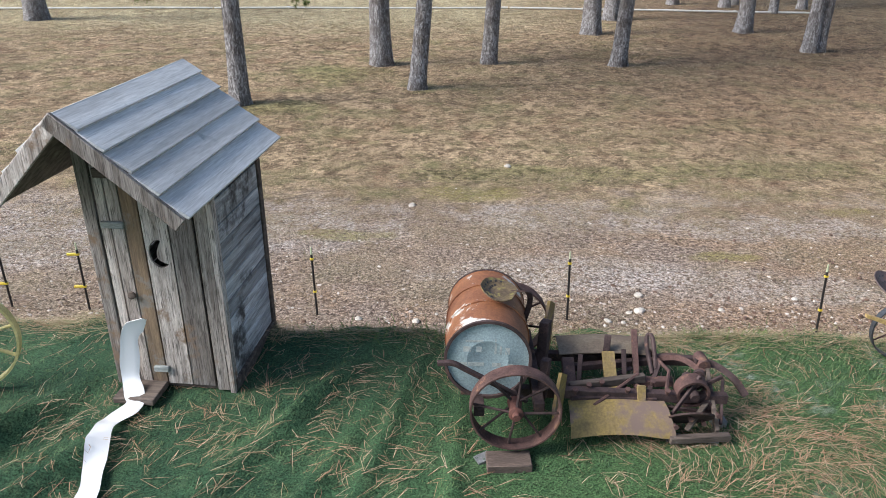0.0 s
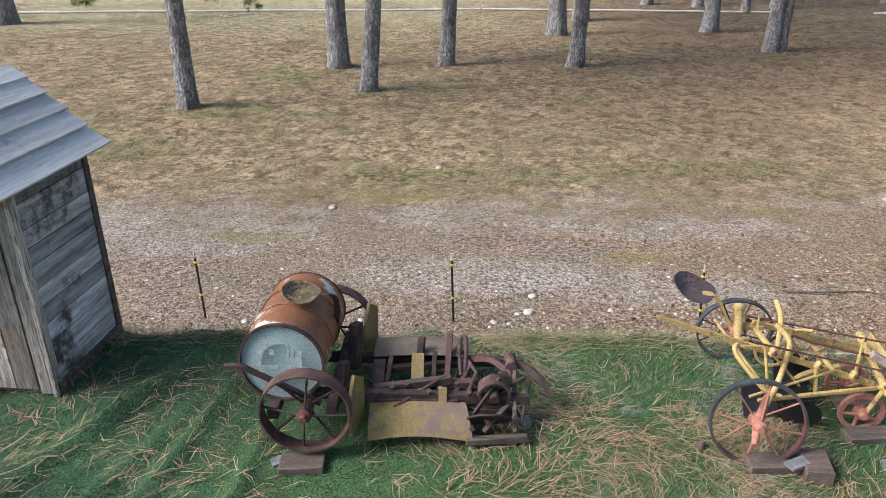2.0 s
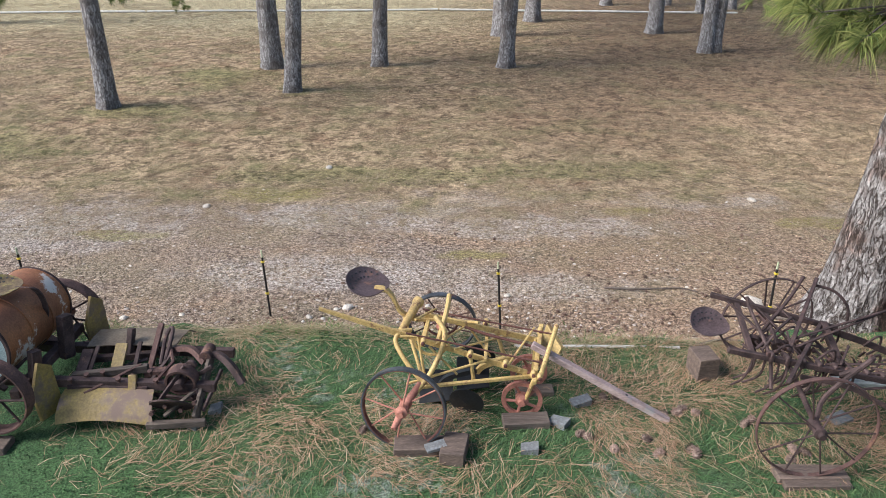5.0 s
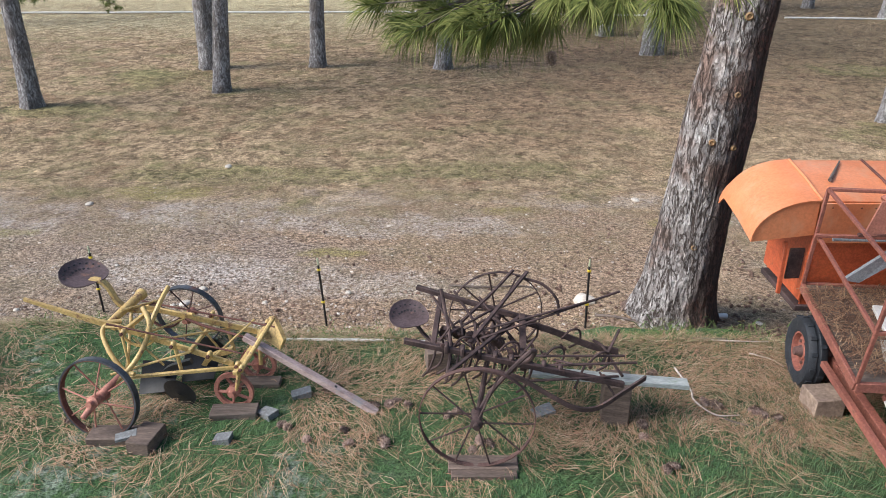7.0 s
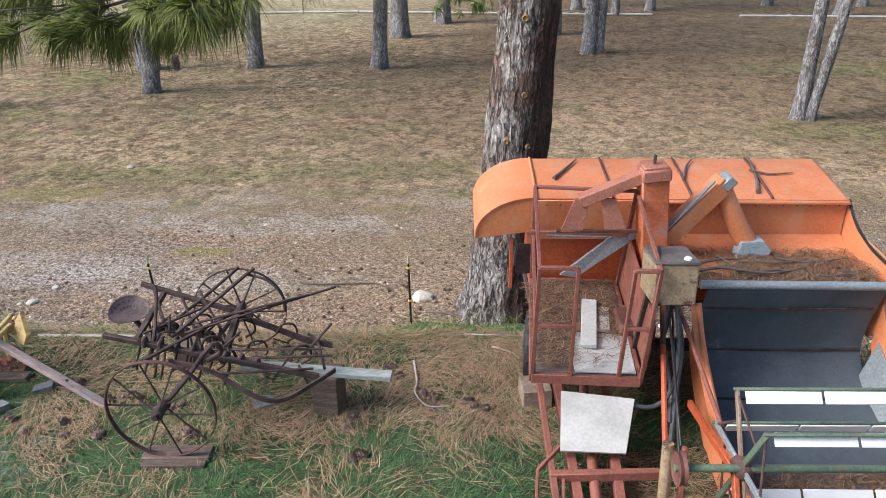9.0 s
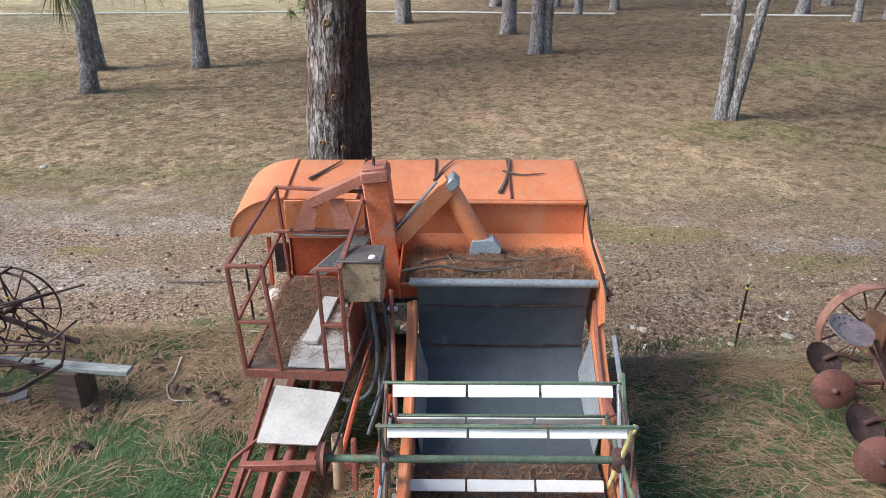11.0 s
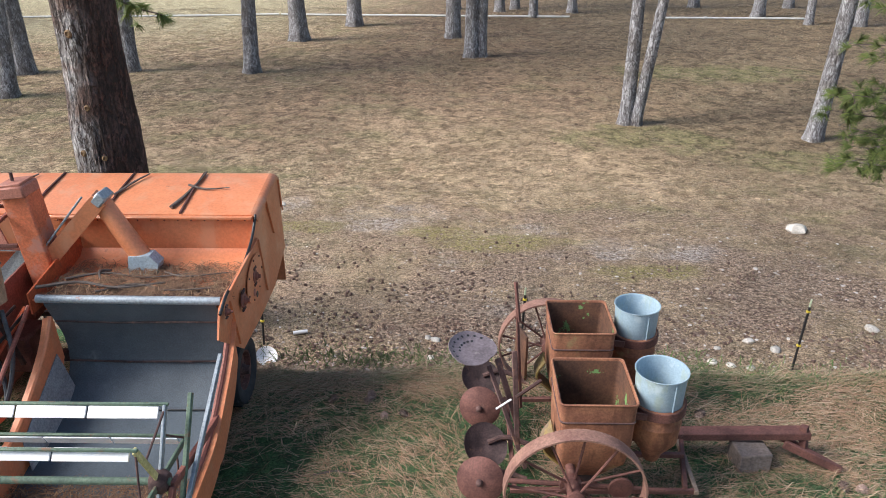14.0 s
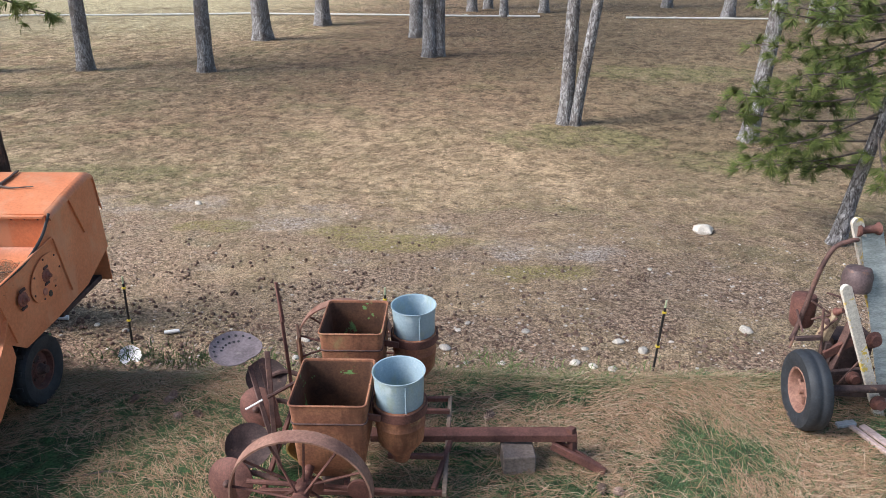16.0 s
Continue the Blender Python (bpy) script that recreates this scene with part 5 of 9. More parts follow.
    part("head_board", MB().box(P(0.32, -0.034, 1.76), (0.40, 0.03, 0.07), rot), WOOD_DARK, o)
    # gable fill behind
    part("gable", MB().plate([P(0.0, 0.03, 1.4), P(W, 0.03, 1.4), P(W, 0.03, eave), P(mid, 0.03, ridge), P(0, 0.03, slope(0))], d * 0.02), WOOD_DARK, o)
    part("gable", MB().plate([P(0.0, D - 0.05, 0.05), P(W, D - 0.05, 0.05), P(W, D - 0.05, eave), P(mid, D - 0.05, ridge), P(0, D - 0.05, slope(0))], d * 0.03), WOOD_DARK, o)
    # side walls of level boards
    for a, s in ((W - 0.012, 1), (0.012, -1)):
        z = 0.10
        while z < eave - 0.06:
            h = min(r.uniform(0.13, 0.21), eave - z)
            part("side_board", MB().box(P(a + r.uniform(-0.002, 0.003), D / 2, z + h / 2 - 0.003), (0.02, D - 0.08, h - 0.006), rot, 0.003), WOOD_SIDE, o)
            z += h
        part("corner_trim", MB().box(P(a + 0.012 * s, D - 0.015, eave / 2), (0.03, 0.07, eave), rot), WOOD_DARK, o)
    # roof: lapped boards on both slopes, run past walls on all sides
    f0, f1 = -0.67, D + 0.15
    for s in (1, -1):
        top = P(mid, 0, ridge + 0.085)
        way = (w * 0.755 - u * 0.656).normalized() if s > 0 else (w * -0.70 - u * 0.714).normalized()
        nrm = (d.cross(way) * -s).normalized()
        nrm = nrm if nrm.z > 0 else -nrm
        m = Matrix((way * s, d, nrm)).transposed()
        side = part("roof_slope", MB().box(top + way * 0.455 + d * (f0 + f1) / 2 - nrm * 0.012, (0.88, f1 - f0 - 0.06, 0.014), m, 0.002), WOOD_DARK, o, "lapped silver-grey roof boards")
        z0 = 0.0
        widths = [0.155, 0.185, 0.19, 0.20, 0.215]
        for k, wd in enumerate(widths):
            tilt = Matrix.Rotation(-0.15 * s, 3, d)
            c = top + way * (z0 + wd / 2) + d * ((f0 + f1) / 2 + r.uniform(-0.012, 0.012)) + nrm * (0.010 + 0.004 * (k % 2))
            part("roof_board", MB().box(c, (wd + 0.02, f1 - f0, 0.022), tilt @ m, 0.003), WOOD_ROOF, side)
            z0 += wd
        barge = top + way * 0.465 + d * (f0 - 0.012) - nrm * 0.035
        part("bargeboard", MB().box(barge, (0.95, 0.028, 0.10), m, 0.004), WOOD_V, o)
    # door step
    st = solo("wooden_step", MB().box(P(0.24, -0.16, 0.045), (0.32, 0.26, 0.05), rot, 0.006), WOOD_DARK, "worn brown wooden door step on turf", "step", at=tuple(P(0.24, -0.16, 0.02)))
    # white vinyl strip draped from door over the step and on along the turf
    line = [P(0.32, -0.07, 0.64), P(0.20, -0.085, 0.52), P(0.17, -0.10, 0.34), P(0.16, -0.13, 0.16), P(0.22, -0.22, 0.085), P(0.27, -0.33, 0.05)]
    for x, y in ((-2.31, 4.22), (-2.30, 4.02), (-2.24, 3.72), (-2.17, 3.45), (-2.22, 3.1), (-2.2, 2.7)):
        line.append(Vector((x, y, top_z(x, y) + 0.045)))
    line = curve(line, 5)
    grid = []
    for i, p in enumerate(line):
        half = 0.066 if i > 3 else 0.018 + 0.016 * i
        half += 0.005 * math.sin(i * 0.7)
        tan = (line[min(i + 1, len(line) - 1)] - line[max(i - 1, 0)]).normalized()
        sd = Vector((1, 0.1, 0))
        sd = (sd - tan * sd.dot(tan)).normalized()
        bow = tan.cross(sd) * 0.012
        row = [p - sd * half + bow, p - sd * half * 0.4, p + sd * half * 0.4, p + sd * half - bow]
        for q in row if p.y < 4.3 else ():
            q.z = max(q.z, top_z(q.x, q.y) + 0.045)
        grid.append(row)
    solo("vinyl_strip", MB().sheet(grid, 0.004), WHITE_VINYL, "white wavy vinyl strip draped from outhouse door onto turf", "strip", at=tuple(line[12]))


outhouse()


# ---- spoked iron wheel used by several machines ----
def wheel_parts(parent, name, c, axis, R, width, thick, spokes, rim_mat, hub_mat, spoke_mat, hub_r=0.05, hub_w=0.12, spoke_r=0.008, off=0.3, label="", sag=0.0):
    wob = part(name, MB().ring(c, axis, R, width, thick, 48), rim_mat, parent, label)
    part("hub", MB().lathe(c, axis, [(0.001, -hub_w / 2 - 0.03), (hub_r * 0.5, -hub_w / 2 - 0.03), (hub_r * 0.55, -hub_w / 2), (hub_r, -hub_w / 2 + 0.01), (hub_r * 0.8, 0), (hub_r, hub_w / 2 - 0.01), (hub_r * 0.55, hub_w / 2), (0.001, hub_w / 2 + 0.02)], 16), hub_mat, wob)
    for i in range(spokes):
        part("spoke", spoke_mesh(c, axis, hub_r * 0.8, R - thick * 0.6, (i + off) / spokes, spoke_r, hub_w * 0.3 * (1 if i % 2 else -1)), spoke_mat, wob)
    return wob


def spoke_mesh(c, axis, r0, r1, turn, rad, dish):
    ax = Vector(axis).normalized()
    a = ax.cross(Vector((0, 0, 1))).normalized()
    b = ax.cross(a)
    e = math.cos(2 * math.pi * turn) * a + math.sin(2 * math.pi * turn) * b
    c = Vector(c)
    return MB().tube([c + e * r0 + ax * dish, c + e * r1], rad, 6)


def cream_wheel():
    c = (-3.62, 4.62, 1.27 + 0.45)
    t = thing("wagon_wheel", (c[0], c[1], 1.26), "cream-yellow painted iron spoked wheel standing on turf", "wheel")
    wheel_parts(t, "rim", c, (0.25, -1, 0), 0.45, 0.075, 0.018, 10, CREAM, CREAM, CREAM, 0.07, 0.16, 0.014)


cream_wheel()


def seat_pan(parent, name, c, R, mat, tilt=(0, 0, 0), pan=0.05, cut=0.0):
    """A pressed steel implement seat: dished, with raised back and slotted holes."""
    rot = Euler([radians(a) for a in tilt]).to_matrix()
    c = Vector(c)
    grid = []
    n, m = 20, 9
    for i in range(n + 1):
        g = 2 * math.pi * i / n
        row = []
        for j in range(m):
            k = 0.02 + 0.98 * j / (m - 1)
            front = max(0, math.cos(g))
            rad = R * k * (1.0 - 0.22 * front ** 3 + 0.10 * abs(math.sin(g)))
            back = max(0, -math.cos(g))
            z = pan * (k ** 3) * (0.35 + 1.5 * back) - 0.015 * front * k
            row.append(c + rot @ Vector((rad * math.cos(g), rad * math.sin(g), z)))
        grid.append(row)
    pan_ob = part(name, MB().sheet(grid, 0.006), mat, parent)
    for k, cnt in ((0.82, 9), (0.55, 6)):
        for i in range(cnt):
            g = math.pi + (i - (cnt - 1) / 2) * 0.33
            back = max(0, -math.cos(g))
            rad = R * k * (1.0 + 0.10 * abs(math.sin(g)))
            z = pan * (k ** 3) * (0.35 + 1.5 * back) + 0.0045
            p = c + rot @ Vector((rad * math.cos(g), rad * math.sin(g), z))
            e = rot @ Vector((math.cos(g), math.sin(g), 0.3 * back))
            part("hole", MB().lathe(p, rot @ Vector((-0.5 * back * math.cos(g), -0.5 * back * math.sin(g), 1)), [(0.001, 0.001), (0.009, 0.001), (0.010, -0.003)], 8), BLACK_PAINT, pan_ob)
    return pan_ob


def wood_block(x, y, sx, sy, h, turn=0, mat=None, label="brown wooden block set on turf under a wheel", lift=0.0, tilt=0.0):
    z = top_z(x, y) - 0.012 + lift
    rot = Matrix.Rotation(radians(turn), 3, "Z") @ Matrix.Rotation(radians(tilt), 3, "Y")
    b = solo("wood_block", MB().box((x, y, z + h / 2), (sx, sy, h), rot, 0.006), mat or BLOCK, label, "block", "wooden blocks", at=(x, y, z))
    return b


def tin_wedge(x, y, sx, sy, h, turn=0, lift=0.0):
    z = top_z(x, y) - 0.008 + lift
    rot = Matrix.Rotation(radians(turn), 3, "Z")
    c = Vector((x, y, z))
    pts = [c + rot @ Vector(p) for p in ((-sx / 2, -sy / 2, 0), (sx / 2, -sy / 2, 0), (sx / 2, -sy / 2, h), (-sx / 2, -sy / 2, h * 0.55))]
    return solo("metal_wedge", MB().plate(pts, rot @ Vector((0, sy, 0))), TIN_BLOCK, "pale grey metal wedge on turf", "wedge", "metal wedges", at=tuple(c))


# ---- rusty mower with drum ----
def mower():
    t = thing("old_mower", (1.2, 4.4, 1.33), "rusted antique field mower with yellow side covers", "farm machine")
    A = (0, 1, 0)
    wheel_parts(t, "wheel", (0.535, 3.91, 1.685), A, 0.302, 0.11, 0.012, 8, RUST, RUST_RED, RUST_DARK, 0.05, 0.16, 0.009, 0.15)
    wheel_parts(t, "wheel", (0.56, 5.02, 1.715), A, 0.315, 0.11, 0.012, 8, RUST, RUST_RED, RUST_DARK, 0.05, 0.16, 0.009, 0.3)
    part("axle", MB().tube([(0.535, 3.91, 1.685), (0.56, 5.02, 1.72)], 0.028, 10), RUST_DARK, t)
    # tongue-like bent lever on the near side
    part("lever", MB().sheet([[p + Vector((0, -0.02, 0)), p + Vector((0, 0.02, 0))] for p in curve([(0.02, 3.98, 1.985), (0.12, 3.98, 1.985), (0.22, 3.98, 1.93), (0.42, 4.0, 1.80), (0.62, 4.0, 1.68)], 5)], 0.022), RUST_DARK, t)
    part("cross_beam", MB().bar((0.30, 3.95, 1.62), (0.30, 4.95, 1.60), 0.07, 0.07), RUST_DARK, t)
    part("cross_beam", MB().bar((0.70, 3.95, 1.66), (0.70, 4.95, 1.64), 0.07, 0.07), RUST_DARK, t)
    for y, z in ((4.22, 1.62), (4.72, 1.60)):
        part("side_rail", MB().bar((0.18, y, z), (2.05, y, z - 0.06), 0.06, 0.07), RUST_DARK, t)
    part("bracket", MB().bar((0.78, 4.55, 1.60), (0.80, 4.6, 1.95), 0.07, 0.10), RUST_DARK, t)
    part("bracket", MB().bar((0.74, 4.15, 1.60), (0.76, 4.2, 1.88), 0.06, 0.08), RUST_DARK, t)
    # upright shields
    for y, z0, z1, dx in ((4.08, 1.40, 1.86, 0.0), (4.92, 1.42, 1.95, 0.02)):
        poly = [(0.80 + dx, y - 0.08, z0), (0.87 + dx, y + 0.10, z0), (0.88 + dx, y + 0.06, z1 - 0.06), (0.83 + dx, y - 0.01, z1), (0.79 + dx, y - 0.09, z1 - 0.22)]
        part("shield", MB().plate(poly, (0.022, -0.004, 0)), YELLOW_OLD, t, "upright yellow rust-streaked shield")
    # covers: far one flat, near one a sagging curved sheet
    def cover(x0, x1, pts, sag):
        grid = []
        for i in range(11):
            k = i / 10
            x = x0 + (x1 - x0) * k
            row = []
            for j, (y, z) in enumerate(pts):
                e = 0.04 * math.sin(k * math.pi)
                row.append((x + (0.05 * (j / (len(pts) - 1)) if i == 10 else 0), y, z + e * (0.5 if j < 2 else 0.2) - (sag if j == len(pts) - 1 else 0) * (1 - math.sin(k * math.pi))))
            grid.append(row)
        return MB().sheet(grid, 0.008)

    part("cover", cover(0.93, 1.60, [(4.18, 1.555), (4.11, 1.545), (4.04, 1.505), (3.985, 1.46), (3.96, 1.43)], 0.03), YELLOW_OLD, t, "curved yellow cover with purple-brown stains")
    part("cover", cover(0.92, 1.62, [(4.60, 1.66), (4.72, 1.675), (4.86, 1.665), (4.95, 1.62)], 0.02), OLIVE, t, "flat olive-brown cover plate")
    # frame between the covers
    part("beam", MB().bar((0.95, 4.28, 1.60), (1.50, 4.36, 1.63), 0.05, 0.06), WOOD_DARK, t)
    part("beam", MB().bar((0.95, 4.20, 1.56), (1.55, 4.20, 1.55), 0.06, 0.06), RUST_DARK, t)
    part("beam", MB().bar((0.95, 4.55, 1.58), (1.65, 4.60, 1.62), 0.05, 0.05), RUST_DARK, t)
    part("post", MB().box((0.97, 4.42, 1.60), (0.09, 0.28, 0.05), Matrix.Rotation(0.5, 3, "X")), RUST_DARK, t)
    part("bracket", MB().plate([(1.21, 4.28, 1.55), (1.30, 4.28, 1.55), (1.30, 4.52, 1.74), (1.21, 4.52, 1.74)], (0, -0.012, 0.015)), YELLOW_OLD, t)
    part("bracket", MB().bar((1.26, 4.58, 1.60), (1.28, 4.66, 1.80), 0.05, 0.05), RUST_DARK, t)
    part("upright", MB().bar((1.46, 4.34, 1.48), (1.49, 4.74, 1.80), 0.045, 0.03), RUST, t)
    part("upright", MB().bar((1.44, 4.12, 1.45), (1.44, 4.22, 1.66), 0.06, 0.03), YELLOW_OLD, t)
    part("loop_handle", MB().tube(curve([(1.57, 4.42, 1.62), (1.56, 4.60, 1.74), (1.58, 4.68, 1.79), (1.61, 4.64, 1.78), (1.60, 4.45, 1.64)], 4), 0.016, 8), RUST_DARK, t)
    part("rod", MB().tube([(1.10, 4.12, 1.56), (1.45, 4.36, 1.66)], 0.012, 6), RUST, t)
    part("rod", MB().tube([(1.58, 4.62, 1.70), (1.68, 4.40, 1.66), (1.62, 4.22, 1.62)], 0.014, 6), RUST, t)
    part("link", MB().bar((1.46, 4.38, 1.58), (1.70, 4.36, 1.60), 0.07, 0.05), RUST, t)
    for i, x in enumerate((0.98, 1.08, 1.18, 1.34, 1.42, 1.54, 1.62)):
        part("bolt", MB().lathe((x, 4.20 + 0.05 * (i % 3), 1.60 + 0.01 * (i % 2)), (0, -0.3, 1), [(0.013, 0), (0.013, 0.03), (0.02, 0.03), (0.02, 0.045), (0.001, 0.046)], 6), RUST, t)
    for a, b in (((1.02, 4.30, 1.52), (1.06, 4.52, 1.72)), ((1.36, 4.30, 1.50), (1.38, 4.56, 1.74)), ((1.12, 4.34, 1.58), (1.44, 4.50, 1.62)), ((0.96, 4.44, 1.56), (1.30, 4.30, 1.56)), ((1.50, 4.26, 1.52), (1.64, 4.50, 1.68))):
        part("strap", MB().bar(a, b, 0.035, 0.012), RUST_DARK, t)
    # pulley and drum end
    ring = part("pulley", MB().lathe((1.80, 4.18, 1.61), (0, 1, 0.12), [(0.098, 0.0), (0.115, 0.0), (0.115, 0.10), (0.098, 0.10)], 28, True), RUST, t)
    part("hub", MB().lathe((1.80, 4.14, 1.61), (0, 1, 0.12), [(0.001, 0), (0.03, 0.0), (0.034, 0.01), (0.034, 0.24), (0.001, 0.24)], 14), RUST_DARK, ring)
    for i in range(5):
        part("spoke", spoke_mesh((1.80, 4.23, 1.616), (0, 1, 0.12), 0.02, 0.10, (i + 0.3) / 5, 0.011, 0.0), RUST, ring)
    for x, y, z, rr in ((1.70, 4.24, 1.55, 0.05), (1.90, 4.18, 1.52, 0.045), (1.86, 4.30, 1.70, 0.04)):
        part("gear", MB().lathe((x, y, z), (0.2, 1, 0.1), [(0.001, -0.03), (rr * 0.4, -0.03), (rr * 0.4, -0.015), (rr, -0.012), (rr, 0.012), (0.001, 0.02)], 18), RUST_DARK, t)
    for a, b in (((1.62, 4.10, 1.46), (1.84, 4.22, 1.74)), ((1.72, 4.30, 1.50), (2.02, 4.28, 1.70)), ((1.98, 4.08, 1.44), (2.06, 4.36, 1.62)), ((1.58, 4.20, 1.50), (1.98, 4.16, 1.47))):
        part("strut", MB().bar(a, b, 0.022, 0.03), RUST_DARK, t)
    for i in range(4):
        part("bolt", MB().lathe((1.64 + 0.1 * i, 4.02 + 0.02 * i, 1.48 + 0.05 * (i % 2)), (0, -1, 0.2), [(0.012, 0), (0.012, 0.03), (0.018, 0.03), (0.018, 0.045), (0.001, 0.045)], 6), RUST, t)
    part("disc", MB().lathe((1.76, 4.06, 1.50), (0, 0.75, 0.66), [(0.001, 0), (0.05, 0.005), (0.155, 0.0), (0.16, 0.012), (0.05, 0.03), (0.001, 0.03)], 28), RUST_DARK, t)
    part("end_post", MB().bar((1.94, 4.02, 1.42), (1.96, 4.46, 1.68), 0.075, 0.03, (1, 0, 0.2)), WOOD_DARK, t)
    part("foot_beam", MB().bar((1.60, 3.96, 1.40), (2.02, 4.00, 1.40), 0.05, 0.05), WOOD_DARK, t)
    part("strut", MB().bar((1.72, 4.0, 1.45), (1.92, 4.2, 1.56), 0.035, 0.02), WOOD_DARK, t)
    part("arm", MB().sheet([[p + Vector((0, -0.03, 0.01)), p + Vector((0, 0.03, -0.01))] for p in curve([(1.63, 4.58, 1.66), (1.78, 4.52, 1.70), (1.92, 4.40, 1.66)], 4)], 0.04), RUST, t)
    part("arm", MB().sheet([[p + Vector((0, -0.03, 0.01)), p + Vector((0, 0.03, -0.01))] for p in curve([(1.88, 4.46, 1.70), (2.02, 4.46, 1.68), (2.14, 4.38, 1.62), (2.22, 4.32, 1.52)], 4)], 0.045), RUST_DARK, t)
    part("knuckle", MB().lathe((1.93, 4.40, 1.70), (0, 1, 0), [(0.001, 0), (0.045, 0), (0.045, 0.14), (0.001, 0.14)], 12), RUST, t)
    # seat over the drum on a flat spring
    part("seat_spring", MB().sheet([[p + Vector((-0.02, 0, 0)), p + Vector((0.02, 0, 0))] for p in curve([(0.56, 4.66, 1.70), (0.66, 4.62, 2.0), (0.66, 4.55, 2.2), (0.55, 4.52, 2.235)], 5)], 0.012), RUST_DARK, t)
    seat_pan(t, "seat", (0.45, 4.50, 2.24), 0.135, MOSSY, (0, 2, -20), 0.03)


mower()


def drum():
    c0, ax = Vector((0.355, 4.10, 1.93)), Vector((0.03, 0.998, -0.05)).normalized()
    R, L = 0.287, 0.86
    t = thing("oil_drum", (0.37, 4.5, 1.64), "rusted orange steel drum with faded blue end", "drum")
    prof = [(R * 0.96, 0.012), (R * 1.01, 0.0), (R * 1.025, 0.012), (R, 0.03)]
    for k in range(1, 30):
        h = 0.03 + (L - 0.06) * k / 30
        rib = 0.010 * max(0, 1 - abs(h - L * 0.36) / 0.02) + 0.010 * max(0, 1 - abs(h - L * 0.68) / 0.02)
        prof.append((R + rib, h))
    prof += [(R, L - 0.03), (R * 1.025, L - 0.012), (R * 1.01, L), (R * 0.96, L - 0.012)]
    part("shell", MB().lathe(c0, ax, prof, 48), DRUM, t)
    end = part("end_plate", MB().lathe(c0, ax, [(0.001, 0.016), (R * 0.46, 0.0165), (R * 0.475, 0.0145), (R * 0.495, 0.0145), (R * 0.51, 0.0165), (R * 0.97, 0.0168), (R * 0.97, 0.03)], 48), DRUM_BLUE, t, "faded blue drum end with worn stencilled marks")
    part("end_plate", MB().lathe(c0 + ax * (L - 0.02), ax, [(R * 0.98, 0.0), (0.001, 0.004)], 40), RUST, t)
    rim = MB().ring(c0 + ax * 0.006, ax, R * 1.03, 0.022, 0.02, 48)
    part("rim", rim, RUST_DARK, t)
    part("rim", MB().ring(c0 + ax * (L - 0.006), ax, R * 1.03, 0.022, 0.02, 48), RUST_DARK, t)
    for h in (0.36, 0.68):
        part("hoop", MB().ring(c0 + ax * L * h, ax, R + 0.013, 0.014, 0.012, 48), DRUM, t)
    # worn stencil marks as bars
    side = ax.cross(Vector((0, 0, 1))).normalized() * -1
    side = side if side.x > 0 else -side
    up = ax.cross(side)
    up = up if up.z > 0 else -up
    rot = Matrix((side, up, -ax)).transposed()
    for u, v, wd, h in ((-0.09, 0.135, 0.12, 0.016), (-0.14, 0.075, 0.05, 0.04), (-0.06, 0.075, 0.035, 0.04), (-0.11, -0.04, 0.17, 0.03), (0.06, -0.04, 0.06, 0.03), (0.05, 0.13, 0.012, 0.05), (0.05, 0.07, 0.014, 0.06), (0.085, 0.07, 0.014, 0.06), (0.13, 0.065, 0.03, 0.05), (0.15, -0.045, 0.04, 0.026)):
        part("stencil_bar", MB().box(c0 + ax * 0.0153 + side * u + up * v, (wd, h, 0.0012), rot, 0.0003), PALE_INK, end)


drum()
wood_block(0.50, 3.82, 0.30, 0.16, 0.07, 2)
tin_wedge(0.33, 3.87, 0.10, 0.08, 0.035, 25)
tin_wedge(1.66, 4.05, 0.10, 0.08, 0.035, -12)
tin_wedge(2.02, 4.22, 0.09, 0.10, 0.06, 5)
tin_wedge(1.92, 4.04, 0.09, 0.10, 0.04, -20)


